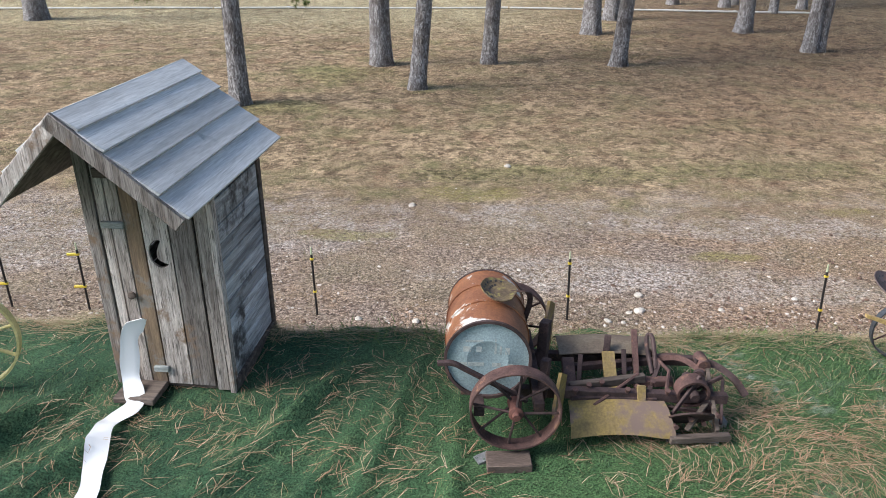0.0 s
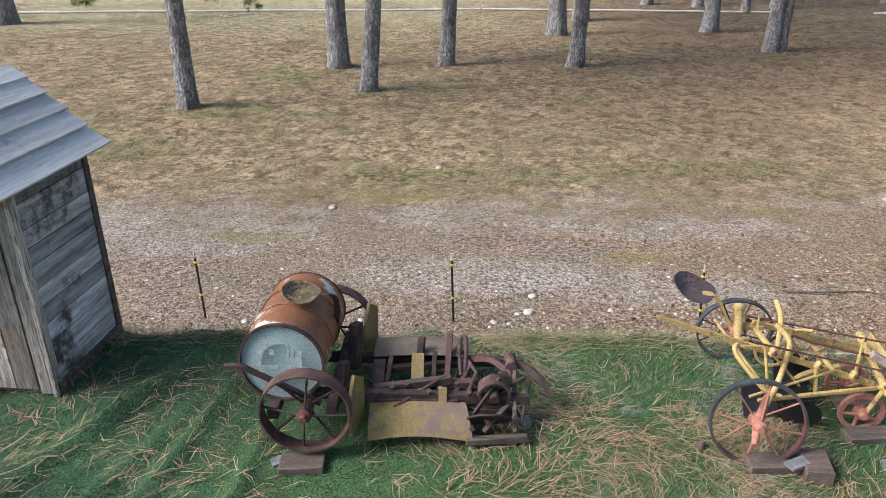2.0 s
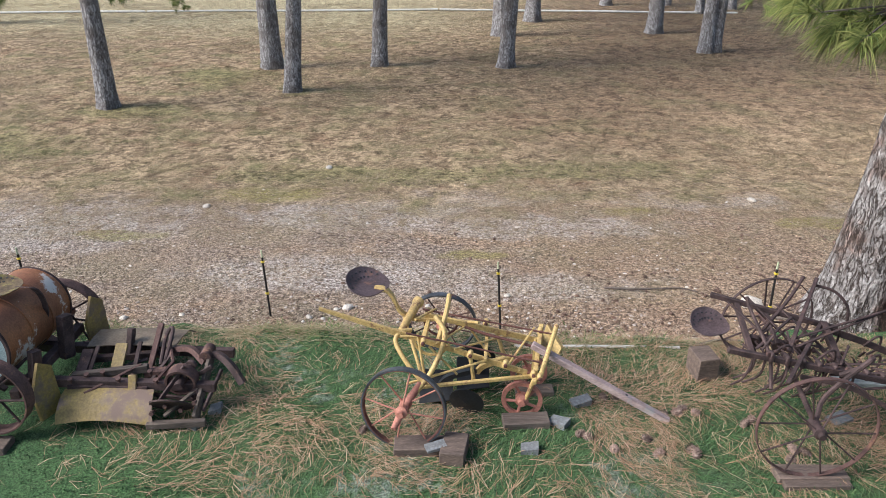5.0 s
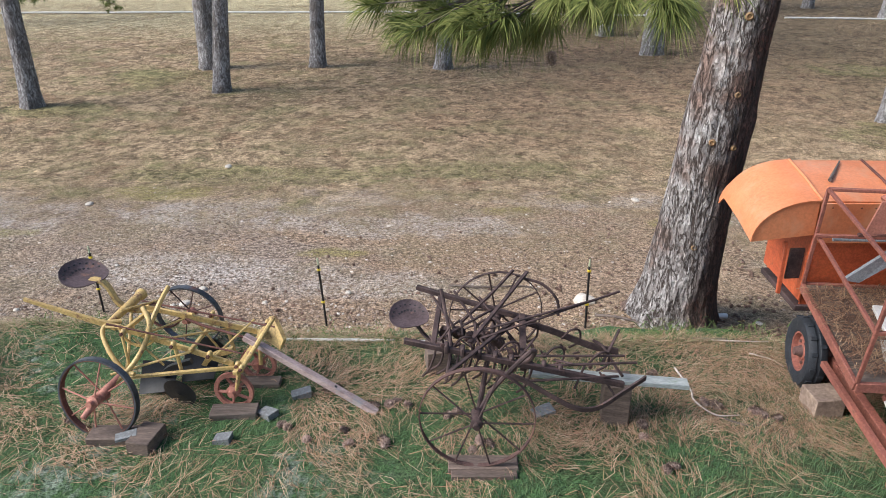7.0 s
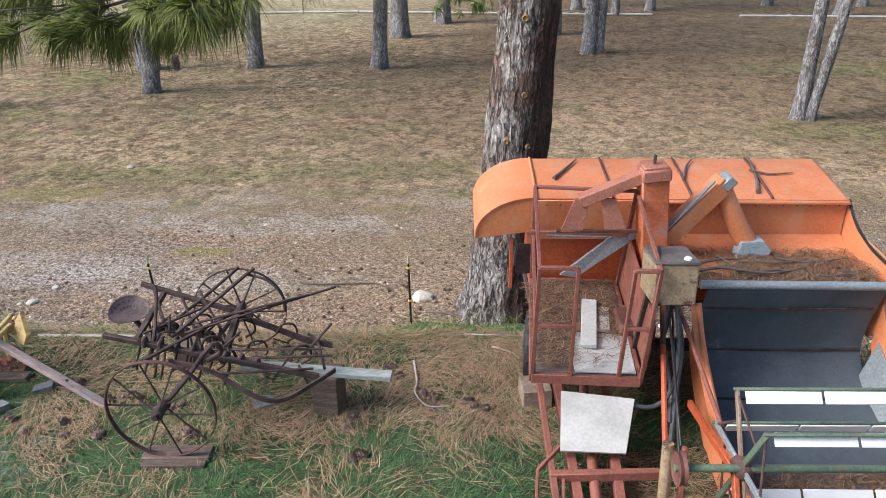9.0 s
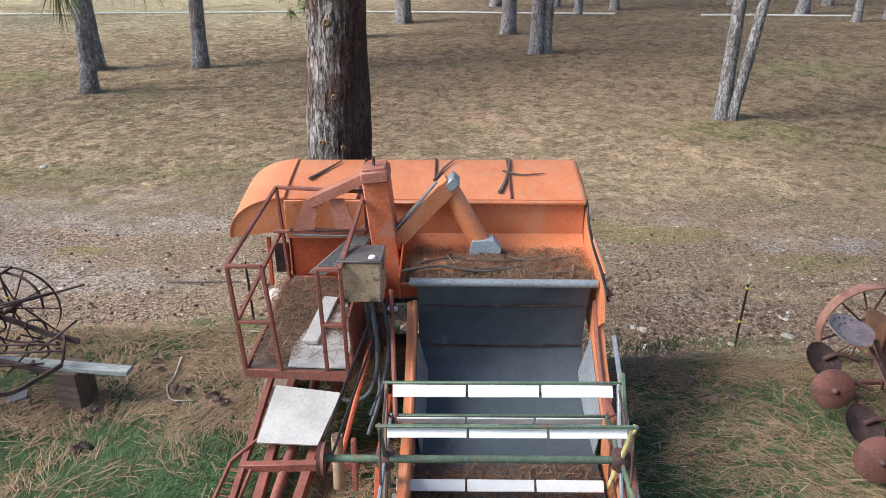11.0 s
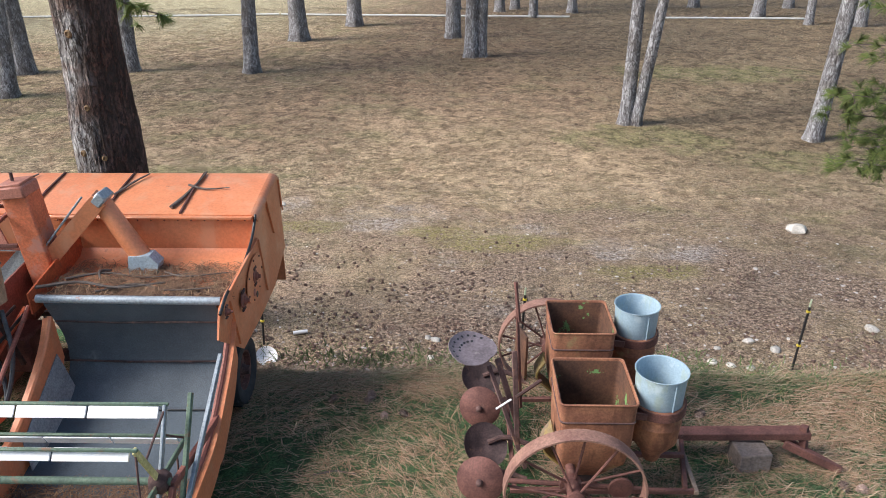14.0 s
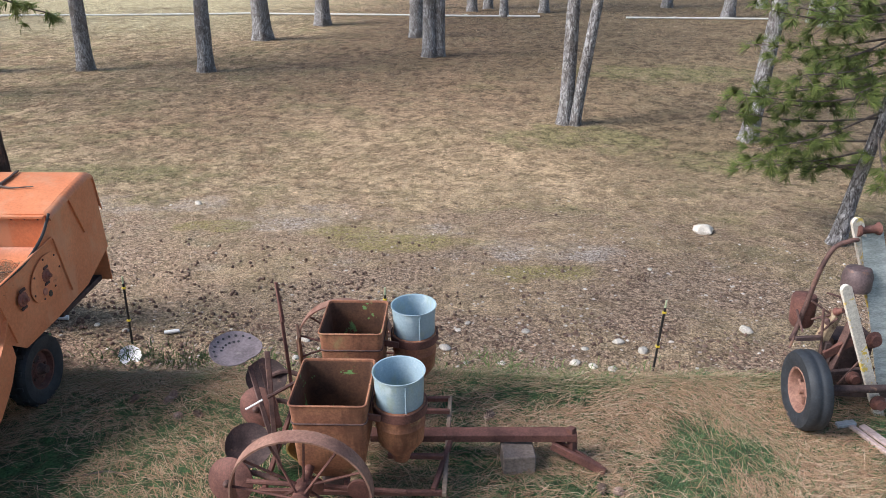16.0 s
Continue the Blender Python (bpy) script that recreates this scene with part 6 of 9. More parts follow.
# ---- yellow sulky plough ----
def plough():
    t = thing("sulky_plough", (3.9, 4.3, 1.38), "chipped yellow two-bottom riding plough with iron wheels", "farm machine")
    z0 = 1.38
    wheel_parts(t, "wheel", (3.49, 3.80, 1.69), (0.18, 1, -0.16), 0.30, 0.05, 0.012, 8, STEEL_BLUE, CORAL, CORAL, 0.045, 0.16, 0.006, 0.2, "dark steel rim with red inside and red spokes")
    wheel_parts(t, "wheel", (3.74, 4.95, 1.70), (0.1, 1, 0.1), 0.285, 0.05, 0.012, 8, STEEL_BLUE, CORAL, RUST, 0.045, 0.14, 0.006, 0.4)
    rim = MB().ring((3.49, 3.80, 1.69), (0.18, 1, -0.16), 0.288, 0.046, 0.006, 48)
    part("rim_lining", rim, RUST_RED, t)
    for c, R in (((4.335, 4.10, 1.555), 0.150), ((4.42, 4.48, 1.545), 0.145)):
        wheel_parts(t, "caster", c, (0.12, 1, 0), R, 0.03, 0.03, 5, CORAL, CORAL, CORAL, 0.05, 0.07, 0.012, 0.4)
    part("hub_sleeve", MB().tube([(3.43, 3.66, 1.62), (3.49, 3.80, 1.69), (3.60, 3.96, 1.78)], [0.02, 0.032, 0.024], 12), CORAL, t)
    # crank axle and bent tubes
    part("crank_axle", MB().tube(curve([(3.55, 3.88, 1.73), (3.66, 4.00, 1.82), (3.74, 4.10, 1.95), (3.77, 4.16, 2.08), (3.70, 4.25, 2.16)], 5), 0.019, 10), YELLOW, t)
    part("bent_leg", MB().tube(curve([(3.53, 4.24, 2.05), (3.45, 4.20, 2.055), (3.42, 4.15, 2.0), (3.50, 4.05, 1.90), (3.60, 3.99, 1.80), (3.69, 3.96, 1.78)], 5), 0.017, 10), YELLOW, t)
    part("pedestal", MB().tube([(3.44, 4.18, 2.04), (3.50, 4.36, 2.075), (3.56, 4.53, 2.11)], [0.024, 0.03, 0.034], 12), YELLOW, t)
    part("pedestal_cap", MB().lathe((3.56, 4.53, 2.11), (0.3, 0.9, 0.15), [(0.034, -0.02), (0.044, 0.0), (0.044, 0.03), (0.03, 0.045), (0.001, 0.05)], 14), YELLOW, t)
    # beams
    part("beam", MB().bar((3.40, 4.21, 2.06), (4.36, 4.09, 1.79), 0.02, 0.044), YELLOW, t)
    part("beam", MB().bar((3.62, 4.42, 2.075), (4.52, 4.48, 1.81), 0.02, 0.044), YELLOW, t)
    part("beam", MB().bar((3.56, 4.00, 1.72), (4.40, 4.08, 1.77), 0.026, 0.026), YELLOW, t)
    part("beam", MB().tube([(3.62, 4.52, 2.04), (4.05, 4.40, 1.93), (4.42, 4.30, 1.88)], 0.011, 8), RUST_RED, t)
    part("cross_bar", MB().bar((3.62, 4.06, 2.07), (3.66, 4.62, 2.0), 0.03, 0.03), YELLOW, t)
    part("cross_bar", MB().bar((4.06, 4.08, 1.90), (4.10, 4.62, 1.88), 0.026, 0.026), YELLOW, t)
    part("cross_bar", MB().bar((4.40, 3.98, 1.78), (4.52, 4.64, 1.86), 0.036, 0.036), YELLOW, t)
    part("hitch_plate", MB().plate([(4.48, 4.46, 1.79), (4.62, 4.40, 1.72), (4.65, 4.42, 1.79), (4.55, 4.56, 1.92)], (0.02, 0.03, 0.0)), YELLOW, t)
    part("lever", MB().sheet([[p + Vector((0, 0, -0.011 - 0.007 * k)), p + Vector((0, 0, 0.011 + 0.007 * k))] for k, p in enumerate([Vector((2.88, 4.20, 2.245)), Vector((3.19, 4.19, 2.14)), Vector((3.50, 4.19, 2.03))])], 0.022), YELLOW, t)
    part("lever", MB().tube(curve([(3.72, 4.2, 1.98), (3.78, 4.35, 2.14), (3.80, 4.5, 2.20)], 4), 0.018, 8), YELLOW, t)
    part("quadrant", MB().lathe((3.68, 4.16, 2.02), (0, 1, 0), [(0.12, -0.008), (0.135, -0.008), (0.135, 0.008), (0.12, 0.008)], 16, True, 0.5, 0.02), YELLOW, t)
    part("quadrant", MB().lathe((3.74, 4.5, 1.98), (0, 1, 0), [(0.12, -0.008), (0.135, -0.008), (0.135, 0.008), (0.12, 0.008)], 16, True, 0.5, 0.05), RUST_RED, t)
    for a, b, r in (((3.58, 4.10, 2.10), (3.64, 4.02, 1.72), 0.013), ((3.50, 4.0, 1.75), (4.05, 4.1, 1.88), 0.012), ((3.45, 4.15, 2.05), (3.66, 4.15, 2.05), 0.011), ((3.86, 4.55, 1.95), (4.02, 4.35, 2.05), 0.014), ((4.42, 4.05, 1.80), (4.36, 4.08, 1.57), 0.02), ((4.46, 4.46, 1.85), (4.45, 4.44, 1.56), 0.02), ((4.44, 4.0, 1.80), (4.60, 4.40, 2.0), 0.022), ((3.95, 4.10, 1.93), (3.98, 4.08, 1.72), 0.018), ((4.16, 4.60, 1.85), (4.24, 4.5, 1.62), 0.02), ((3.62, 4.0, 1.78), (3.44, 4.62, 1.98), 0.016)):
        part("rod", MB().tube([a, b], r * 0.8, 8), YELLOW, t)
    for x, y, z in ((3.62, 4.06, 2.06), (3.95, 4.08, 1.95), (4.20, 4.08, 1.87), (4.40, 4.06, 1.80), (3.64, 4.56, 2.02), (4.08, 4.56, 1.93), (4.50, 4.56, 1.86), (4.44, 4.02, 1.80)):
        part("clamp", MB().box((x, y, z), (0.035, 0.045, 0.065), Matrix.Rotation(0.3, 3, "Y"), 0.012), YELLOW, t)
        part("bolt", MB().lathe((x, y - 0.035, z + 0.01), (0, -1, 0), [(0.014, 0), (0.014, 0.012), (0.001, 0.015)], 6), RUST_RED, t)
    for a, b, q in (((3.50, 4.08, 2.12), (4.44, 4.06, 1.90), 0.007), ((3.60, 4.46, 2.10), (4.60, 4.40, 1.92), 0.007), ((3.70, 4.12, 2.0), (3.96, 4.50, 1.96), 0.008), ((3.84, 4.10, 1.98), (4.28, 4.50, 1.86), 0.008), ((4.22, 4.10, 1.84), (4.44, 4.44, 1.96), 0.008), ((3.66, 4.10, 2.0), (3.86, 4.08, 1.78), 0.009), ((4.30, 4.08, 1.82), (4.32, 4.3, 1.62), 0.010), ((3.92, 4.52, 1.96), (4.12, 4.5, 1.66), 0.009), ((3.56, 4.2, 2.16), (3.70, 4.5, 2.08), 0.009)):
        part("tie_rod", MB().tube([a, b], q, 7), YELLOW if q != 0.007 else RUST_RED, t)
    # bottoms: curved black mouldboards on standards
    for c in ((3.70, 4.28, 1.50), (3.98, 4.42, 1.52)):
        cx, cy, cz = c
        grid = []
        for i in range(9):
            k = i / 8
            row = []
            for j in range(5):
                q = j / 4
                row.append((cx - 0.12 + 0.25 * k, cy - 0.10 + 0.16 * q + 0.10 * k * q, cz - 0.05 + 0.20 * q * (1 - 0.55 * k) + 0.03 * k))
            grid.append(row)
        b = part("mouldboard", MB().sheet(grid, 0.012), BLACK_PAINT, t, "black curved plough share")
        part("standard", MB().sheet([[p + Vector((0, -0.02, 0)), p + Vector((0, 0.02, 0))] for p in curve([(cx + 0.02, cy + 0.02, cz + 0.02), (cx + 0.10, cy, cz + 0.12), (cx + 0.30, cy - 0.05, cz + 0.22)], 5)], 0.04), YELLOW if cx > 3.8 else BLACK_PAINT, t)
    for c in ((3.93, 4.10, 1.53), (4.04, 4.56, 1.62)):
        part("coulter", MB().lathe(c, (0.25, 1, 0.25), [(0.001, -0.02), (0.03, -0.012), (0.13, -0.003), (0.13, 0.003), (0.03, 0.012), (0.001, 0.02)], 28), BLACK_PAINT, t)
    # seat on its S-shaped spring
    part("seat_spring", MB().sheet([[p + Vector((0, -0.028, 0)), p + Vector((0, 0.028, 0))] for p in curve([(3.70, 4.43, 2.04), (3.53, 4.43, 2.04), (3.43, 4.43, 2.11), (3.38, 4.44, 2.22), (3.33, 4.44, 2.275), (3.25, 4.45, 2.285)], 6)], 0.02), YELLOW, t)
    seat_pan(t, "seat", (3.205, 4.46, 2.30), 0.158, PLUM, (0, 8, -35), 0.038)
    settle(t, (4.1, -0.2, 4.7), 1.008)
    pole = thing("draft_pole", (4.9, 4.2, 1.42), "pinkish weathered wooden draft pole leaning to the turf", "pole")
    part("pole", MB().bar((4.41, 4.30, 1.895), (5.405, 4.05, 1.405), 0.056, 0.045), TONGUE_WOOD, pole)
    part("bolt_hole", MB().lathe((5.10, 4.125, 1.579), (0.42, -0.1, 0.9), [(0.001, 0.002), (0.012, 0.002), (0.013, -0.004)], 10), BLACK_PAINT, pole)


plough()
wood_block(3.60, 3.74, 0.36, 0.16, 0.075, 1)
wood_block(3.84, 3.69, 0.17, 0.24, 0.11, -10)
tin_wedge(3.71, 3.67, 0.14, 0.08, 0.03, 20, 0.08)
wood_block(4.36, 4.02, 0.34, 0.14, 0.06, 4, WOOD_DARK)
tin_wedge(4.60, 4.02, 0.14, 0.10, 0.06, -35)
tin_wedge(4.80, 4.28, 0.15, 0.09, 0.06, 15)
tin_wedge(4.36, 3.72, 0.12, 0.09, 0.06, -5)
wood_block(4.46, 4.42, 0.30, 0.12, 0.05, 2, WOOD_DARK)

pt = [(4.35, 5.06), (4.8, 5.05), (5.3, 5.03), (5.75, 5.01)]
solo("pale_pole", MB().tube([(x, y, top_z(x, y) + 0.012) for x, y in pt], 0.014, 8), WHITE_WOOD, "thin pale wooden pole lying along the turf edge", "pole", at=(5, 5.04, 1.38))


# ---- dark rusted hay rake ----
def rake():
    t = thing("hay_rake", (6.4, 4.2, 1.42), "dark rusted horse-drawn implement with tangled iron bars", "farm machine")
    wheel_parts(t, "wheel", (6.069, 3.805, 1.549), (0.05, 1, -0.02), 0.409, 0.035, 0.008, 10, RUST, RUST_DARK, RUST_DARK, 0.045, 0.16, 0.0065, 0.1)
    wheel_parts(t, "wheel", (6.27, 5.244, 1.587), (-0.1, 1, 0.05), 0.409, 0.025, 0.007, 10, RUST_DARK, RUST_DARK, RUST_DARK, 0.045, 0.14, 0.008, 0.2)
    def flat(name, pts, w=0.045, th=0.014, mat=RUST_DARK, side=(0, 0, 1), n=5):
        s = Vector(side) * w / 2
        return part(name, MB().sheet([[p - s, p + s] for p in curve(pts, n)], th), mat, t)

    def rod(name, pts, r=0.012, mat=RUST_DARK, n=5):
        return part(name, MB().tube(curve(pts, n) if len(pts) > 2 else pts, r, 7), mat, t)

    # main angle-iron frame
    part("frame_bar", MB().bar((5.54, 4.22, 1.92), (7.16, 4.16, 1.60), 0.04, 0.042), RUST_DARK, t)
    part("frame_bar", MB().bar((5.60, 4.86, 2.03), (6.55, 4.66, 1.84), 0.035, 0.04), RUST_DARK, t)
    flat("curved_arm", [(6.40, 4.66, 1.86), (6.72, 4.62, 1.76), (6.98, 4.60, 1.66), (7.2, 4.58, 1.62)], 0.055)
    flat("curved_arm", [(6.05, 4.12, 1.76), (6.36, 4.06, 1.72), (6.60, 3.98, 1.62), (6.78, 3.95, 1.54), (6.94, 3.97, 1.53), (7.12, 4.05, 1.60), (7.30, 4.12, 1.69)], 0.036, 0.016)
    part("cross_bar", MB().bar((5.86, 3.92, 1.84), (6.44, 4.70, 1.88), 0.03, 0.02), RUST_DARK, t)
    part("cross_bar", MB().bar((6.02, 4.30, 1.86), (6.50, 5.02, 2.10), 0.03, 0.02), RUST_DARK, t)
    part("cross_bar", MB().bar((5.75, 4.28, 1.84), (5.80, 4.84, 1.98), 0.04, 0.04), RUST_DARK, t)
    part("cross_bar", MB().bar((6.42, 4.20, 1.70), (6.44, 4.68, 1.88), 0.05, 0.05), RUST_DARK, t)
    part("axle", MB().tube([(6.069, 3.805, 1.549), (6.16, 4.431, 1.576), (6.27, 5.244, 1.587)], 0.02, 8), RUST_DARK, t)
    for a, b in (((6.06, 4.42, 1.88), (7.02, 4.70, 2.02)), ((6.10, 4.36, 1.86), (7.22, 4.82, 2.03)), ((6.30, 4.20, 1.72), (7.26, 4.24, 1.74)), ((6.30, 4.28, 1.76), (7.18, 4.30, 1.76)), ((6.40, 4.10, 1.66), (7.12, 4.18, 1.66)), ((7.02, 4.3, 1.70), (7.20, 4.62, 1.80)), ((5.72, 4.80, 2.0), (5.95, 4.40, 1.86)), ((5.9, 4.86, 2.0), (6.25, 4.30, 1.72)), ((6.1, 4.80, 1.98), (6.5, 4.30, 1.68)), ((5.78, 4.3, 1.88), (6.2, 4.7, 1.92))):
        part("bar", MB().bar(a, b, 0.022, 0.014), RUST_DARK, t)
    rod("lever", [(5.95, 4.62, 1.84), (6.2, 4.82, 2.0), (6.38, 5.0, 2.12)], 0.014)
    rod("lever", [(5.85, 4.1, 1.66), (5.88, 4.3, 1.84), (5.82, 4.6, 2.04), (5.80, 4.66, 2.12)], 0.014)
    rod("brace", [(6.095, 3.882, 1.565), (6.204, 4.014, 1.675), (6.44, 4.0, 1.98), (6.46, 4.1, 1.86), (6.34, 4.14, 1.76)], 0.018)
    rod("hoop", [(6.46, 4.98, 2.06), (6.62, 4.95, 2.02), (6.74, 4.92, 1.90), (6.76, 4.9, 1.76)], 0.012)
    rod("hoop", [(7.0, 4.62, 1.70), (7.08, 4.58, 1.66), (7.14, 4.42, 1.60), (7.18, 4.30, 1.58)], 0.012)
    r = np.random.RandomState(9)
    for i in range(14):
        x = 5.72 + 0.055 * i
        y = 4.40 + 0.10 * math.sin(i * 1.3)
        z = 1.86 - 0.08 * i / 14
        rod("tooth", [(x, y, z), (x + 0.05, y - 0.10, z - 0.06), (x + 0.03 + r.uniform(-0.03, 0.03), y - 0.12, z - 0.22), (x - 0.05, y - 0.04, z - 0.34)], 0.009, n=3)
    for i in range(8):
        x = 5.85 + 0.12 * i
        part("clamp", MB().box((x, 4.21, 1.87 - 0.025 * i), (0.035, 0.07, 0.08), None, 0.01), RUST_DARK, t)
    for i in range(5):
        part("gear", MB().lathe((5.84 + 0.10 * i, 4.50 + 0.04 * (i % 2), 1.82 - 0.02 * i), (0.3, 1, 0.2), [(0.001, -0.02), (0.05, -0.02), (0.055, 0.02), (0.001, 0.02)], 12), RUST_DARK, t)
    for i in range(16):
        x, y = 5.80 + 0.085 * i, 4.25 + 0.34 * (i * 5 % 7) / 7
        z = 1.90 - 0.018 * i
        part("strap", MB().bar((x, y, z), (x + r.uniform(-0.12, 0.16), y + r.uniform(-0.2, 0.2), z + r.uniform(-0.16, 0.14)), 0.018, 0.012), RUST_DARK, t)
        part("nut", MB().lathe((x + 0.02, y - 0.05, z), (0.2, -1, 0.2), [(0.016, 0), (0.016, 0.02), (0.001, 0.022)], 6), RUST, t)
    for i in range(7):
        x, y, z = 5.9 + 0.17 * i, 4.3 + 0.3 * (i % 2), 1.82 - 0.02 * i
        rod("link", [(x, y, z), (x + 0.06, y - 0.02, z + 0.09), (x + 0.14, y + 0.03, z + 0.06), (x + 0.15, y + 0.05, z - 0.05), (x + 0.07, y + 0.05, z - 0.11)], 0.009, n=4)
    # seat on a spring
    flat("seat_spring", [(5.95, 4.32, 1.84), (5.84, 4.40, 1.76), (5.70, 4.56, 1.74), (5.60, 4.62, 1.84)], 0.05, 0.014, RUST_DARK, (0, 1, 0))
    seat_pan(t, "seat", (5.551, 4.651, 1.862), 0.145, PLUM, (0, 8, -70), 0.045)
    settle(t, (6.6, -0.36, 4.73), 0.91)
    board = thing("grey_plank", (7.1, 3.97, 1.76), "pale grey-green weathered plank laid on block", "plank")
    part("plank", MB().bar((6.50, 4.02, 1.80), (7.60, 3.92, 1.775), 0.10, 0.035), GREY_BOARD, board)


rake()
wood_block(6.165, 3.455, 0.46, 0.14, 0.055, 0)
wood_block(6.17, 3.375, 0.43, 0.10, 0.045, 0, None, "brown wooden board under an iron wheel")
wood_block(7.125, 3.99, 0.19, 0.22, 0.34, -8, None, "square brown timber block under a plank")
wood_block(5.83, 4.66, 0.17, 0.22, 0.22, 8, None, "brown timber block with pale sawn end")
tin_wedge(6.62, 4.02, 0.15, 0.11, 0.05, 20)


# ---- orange pull-type combine ----
def tyre_parts(parent, name, c, axis, R, width, rim_mat, hub_mat, spoked=False):
    c, ax = Vector(c), Vector(axis).normalized()
    w = width / 2
    ri = R * 0.56
    ty = part(name, MB().lathe(c, ax, [(ri, -w * 0.75), (ri + (R - ri) * 0.4, -w), (R * 0.93, -w * 0.92), (R * 0.99, -w * 0.6), (R, -w * 0.2), (R * 0.985, -w * 0.12), (R * 0.985, w * 0.12), (R, w * 0.2), (R * 0.99, w * 0.6), (R * 0.93, w * 0.92), (ri + (R - ri) * 0.4, w), (ri, w * 0.75)], 48), RUBBER, parent, "black weathered rubber tyre")
    for i in range(0 if spoked else 28):
        g = 2 * math.pi * i / 28
        a = ax.cross(Vector((0, 0, 1))).normalized()
        b = ax.cross(a)
        e = a * math.cos(g) + b * math.sin(g)
        tn = ax.cross(e)
        for s in (-1, 1):
            p = c + e * R * 0.995 + ax * s * w * 0.42
            part("tread", MB().box(p, (w * 0.62, R * 0.11, R * 0.05), Matrix((ax, tn, e)).transposed(), 0.003), RUBBER, ty) if i % 2 == (s > 0) else None
    if spoked:
        part("rim", MB().lathe(c, ax, [(ri * 1.03, -w * 0.74), (ri * 0.98, -w * 0.80), (ri * 0.90, -w * 0.70), (ri * 0.80, -w * 0.1), (ri * 0.80, w * 0.3), (ri * 0.90, w * 0.70), (ri * 1.03, w * 0.72)], 40), rim_mat, ty)
        part("hub", MB().lathe(c, ax, [(0.001, -w * 0.62), (ri * 0.16, -w * 0.60), (ri * 0.2, -w * 0.3), (ri * 0.34, -w * 0.2), (ri * 0.34, w * 0.2), (0.001, w * 0.3)], 16), rim_mat, ty)
        for i in range(8):
            part("spoke", spoke_mesh(c, ax, ri * 0.2, ri * 0.84, i / 8, 0.010, w * 0.2 * (1 if i % 2 else -1)), hub_mat, ty)
        return ty
    part("rim", MB().lathe(c, ax, [(ri * 1.02, -w * 0.72), (ri * 0.92, -w * 0.70), (ri * 0.86, -w * 0.2), (ri * 0.45, -w * 0.25), (ri * 0.40, -w * 0.45), (0.001, -w * 0.5)], 32), rim_mat, ty)
    part("rim", MB().lathe(c, ax, [(0.001, w * 0.5), (ri * 0.40, w * 0.45), (ri * 0.45, w * 0.25), (ri * 0.86, w * 0.2), (ri * 0.92, w * 0.70), (ri * 1.02, w * 0.72)], 32), rim_mat, ty)
    part("hub", MB().lathe(c, ax, [(0.001, -w * 1.15), (ri * 0.2, -w * 1.15), (ri * 0.24, -w * 0.8), (ri * 0.32, -w * 0.45)], 14), hub_mat, ty)
    for i in range(5):
        g = 2 * math.pi * i / 5
        a = ax.cross(Vector((0, 0, 1))).normalized()
        b = ax.cross(a)
        p = c + (a * math.cos(g) + b * math.sin(g)) * ri * 0.56 - ax * w * 0.24
        part("lug_nut", MB().lathe(p, -ax, [(0.012, 0), (0.012, 0.015), (0.001, 0.017)], 6), hub_mat, ty)
    return ty


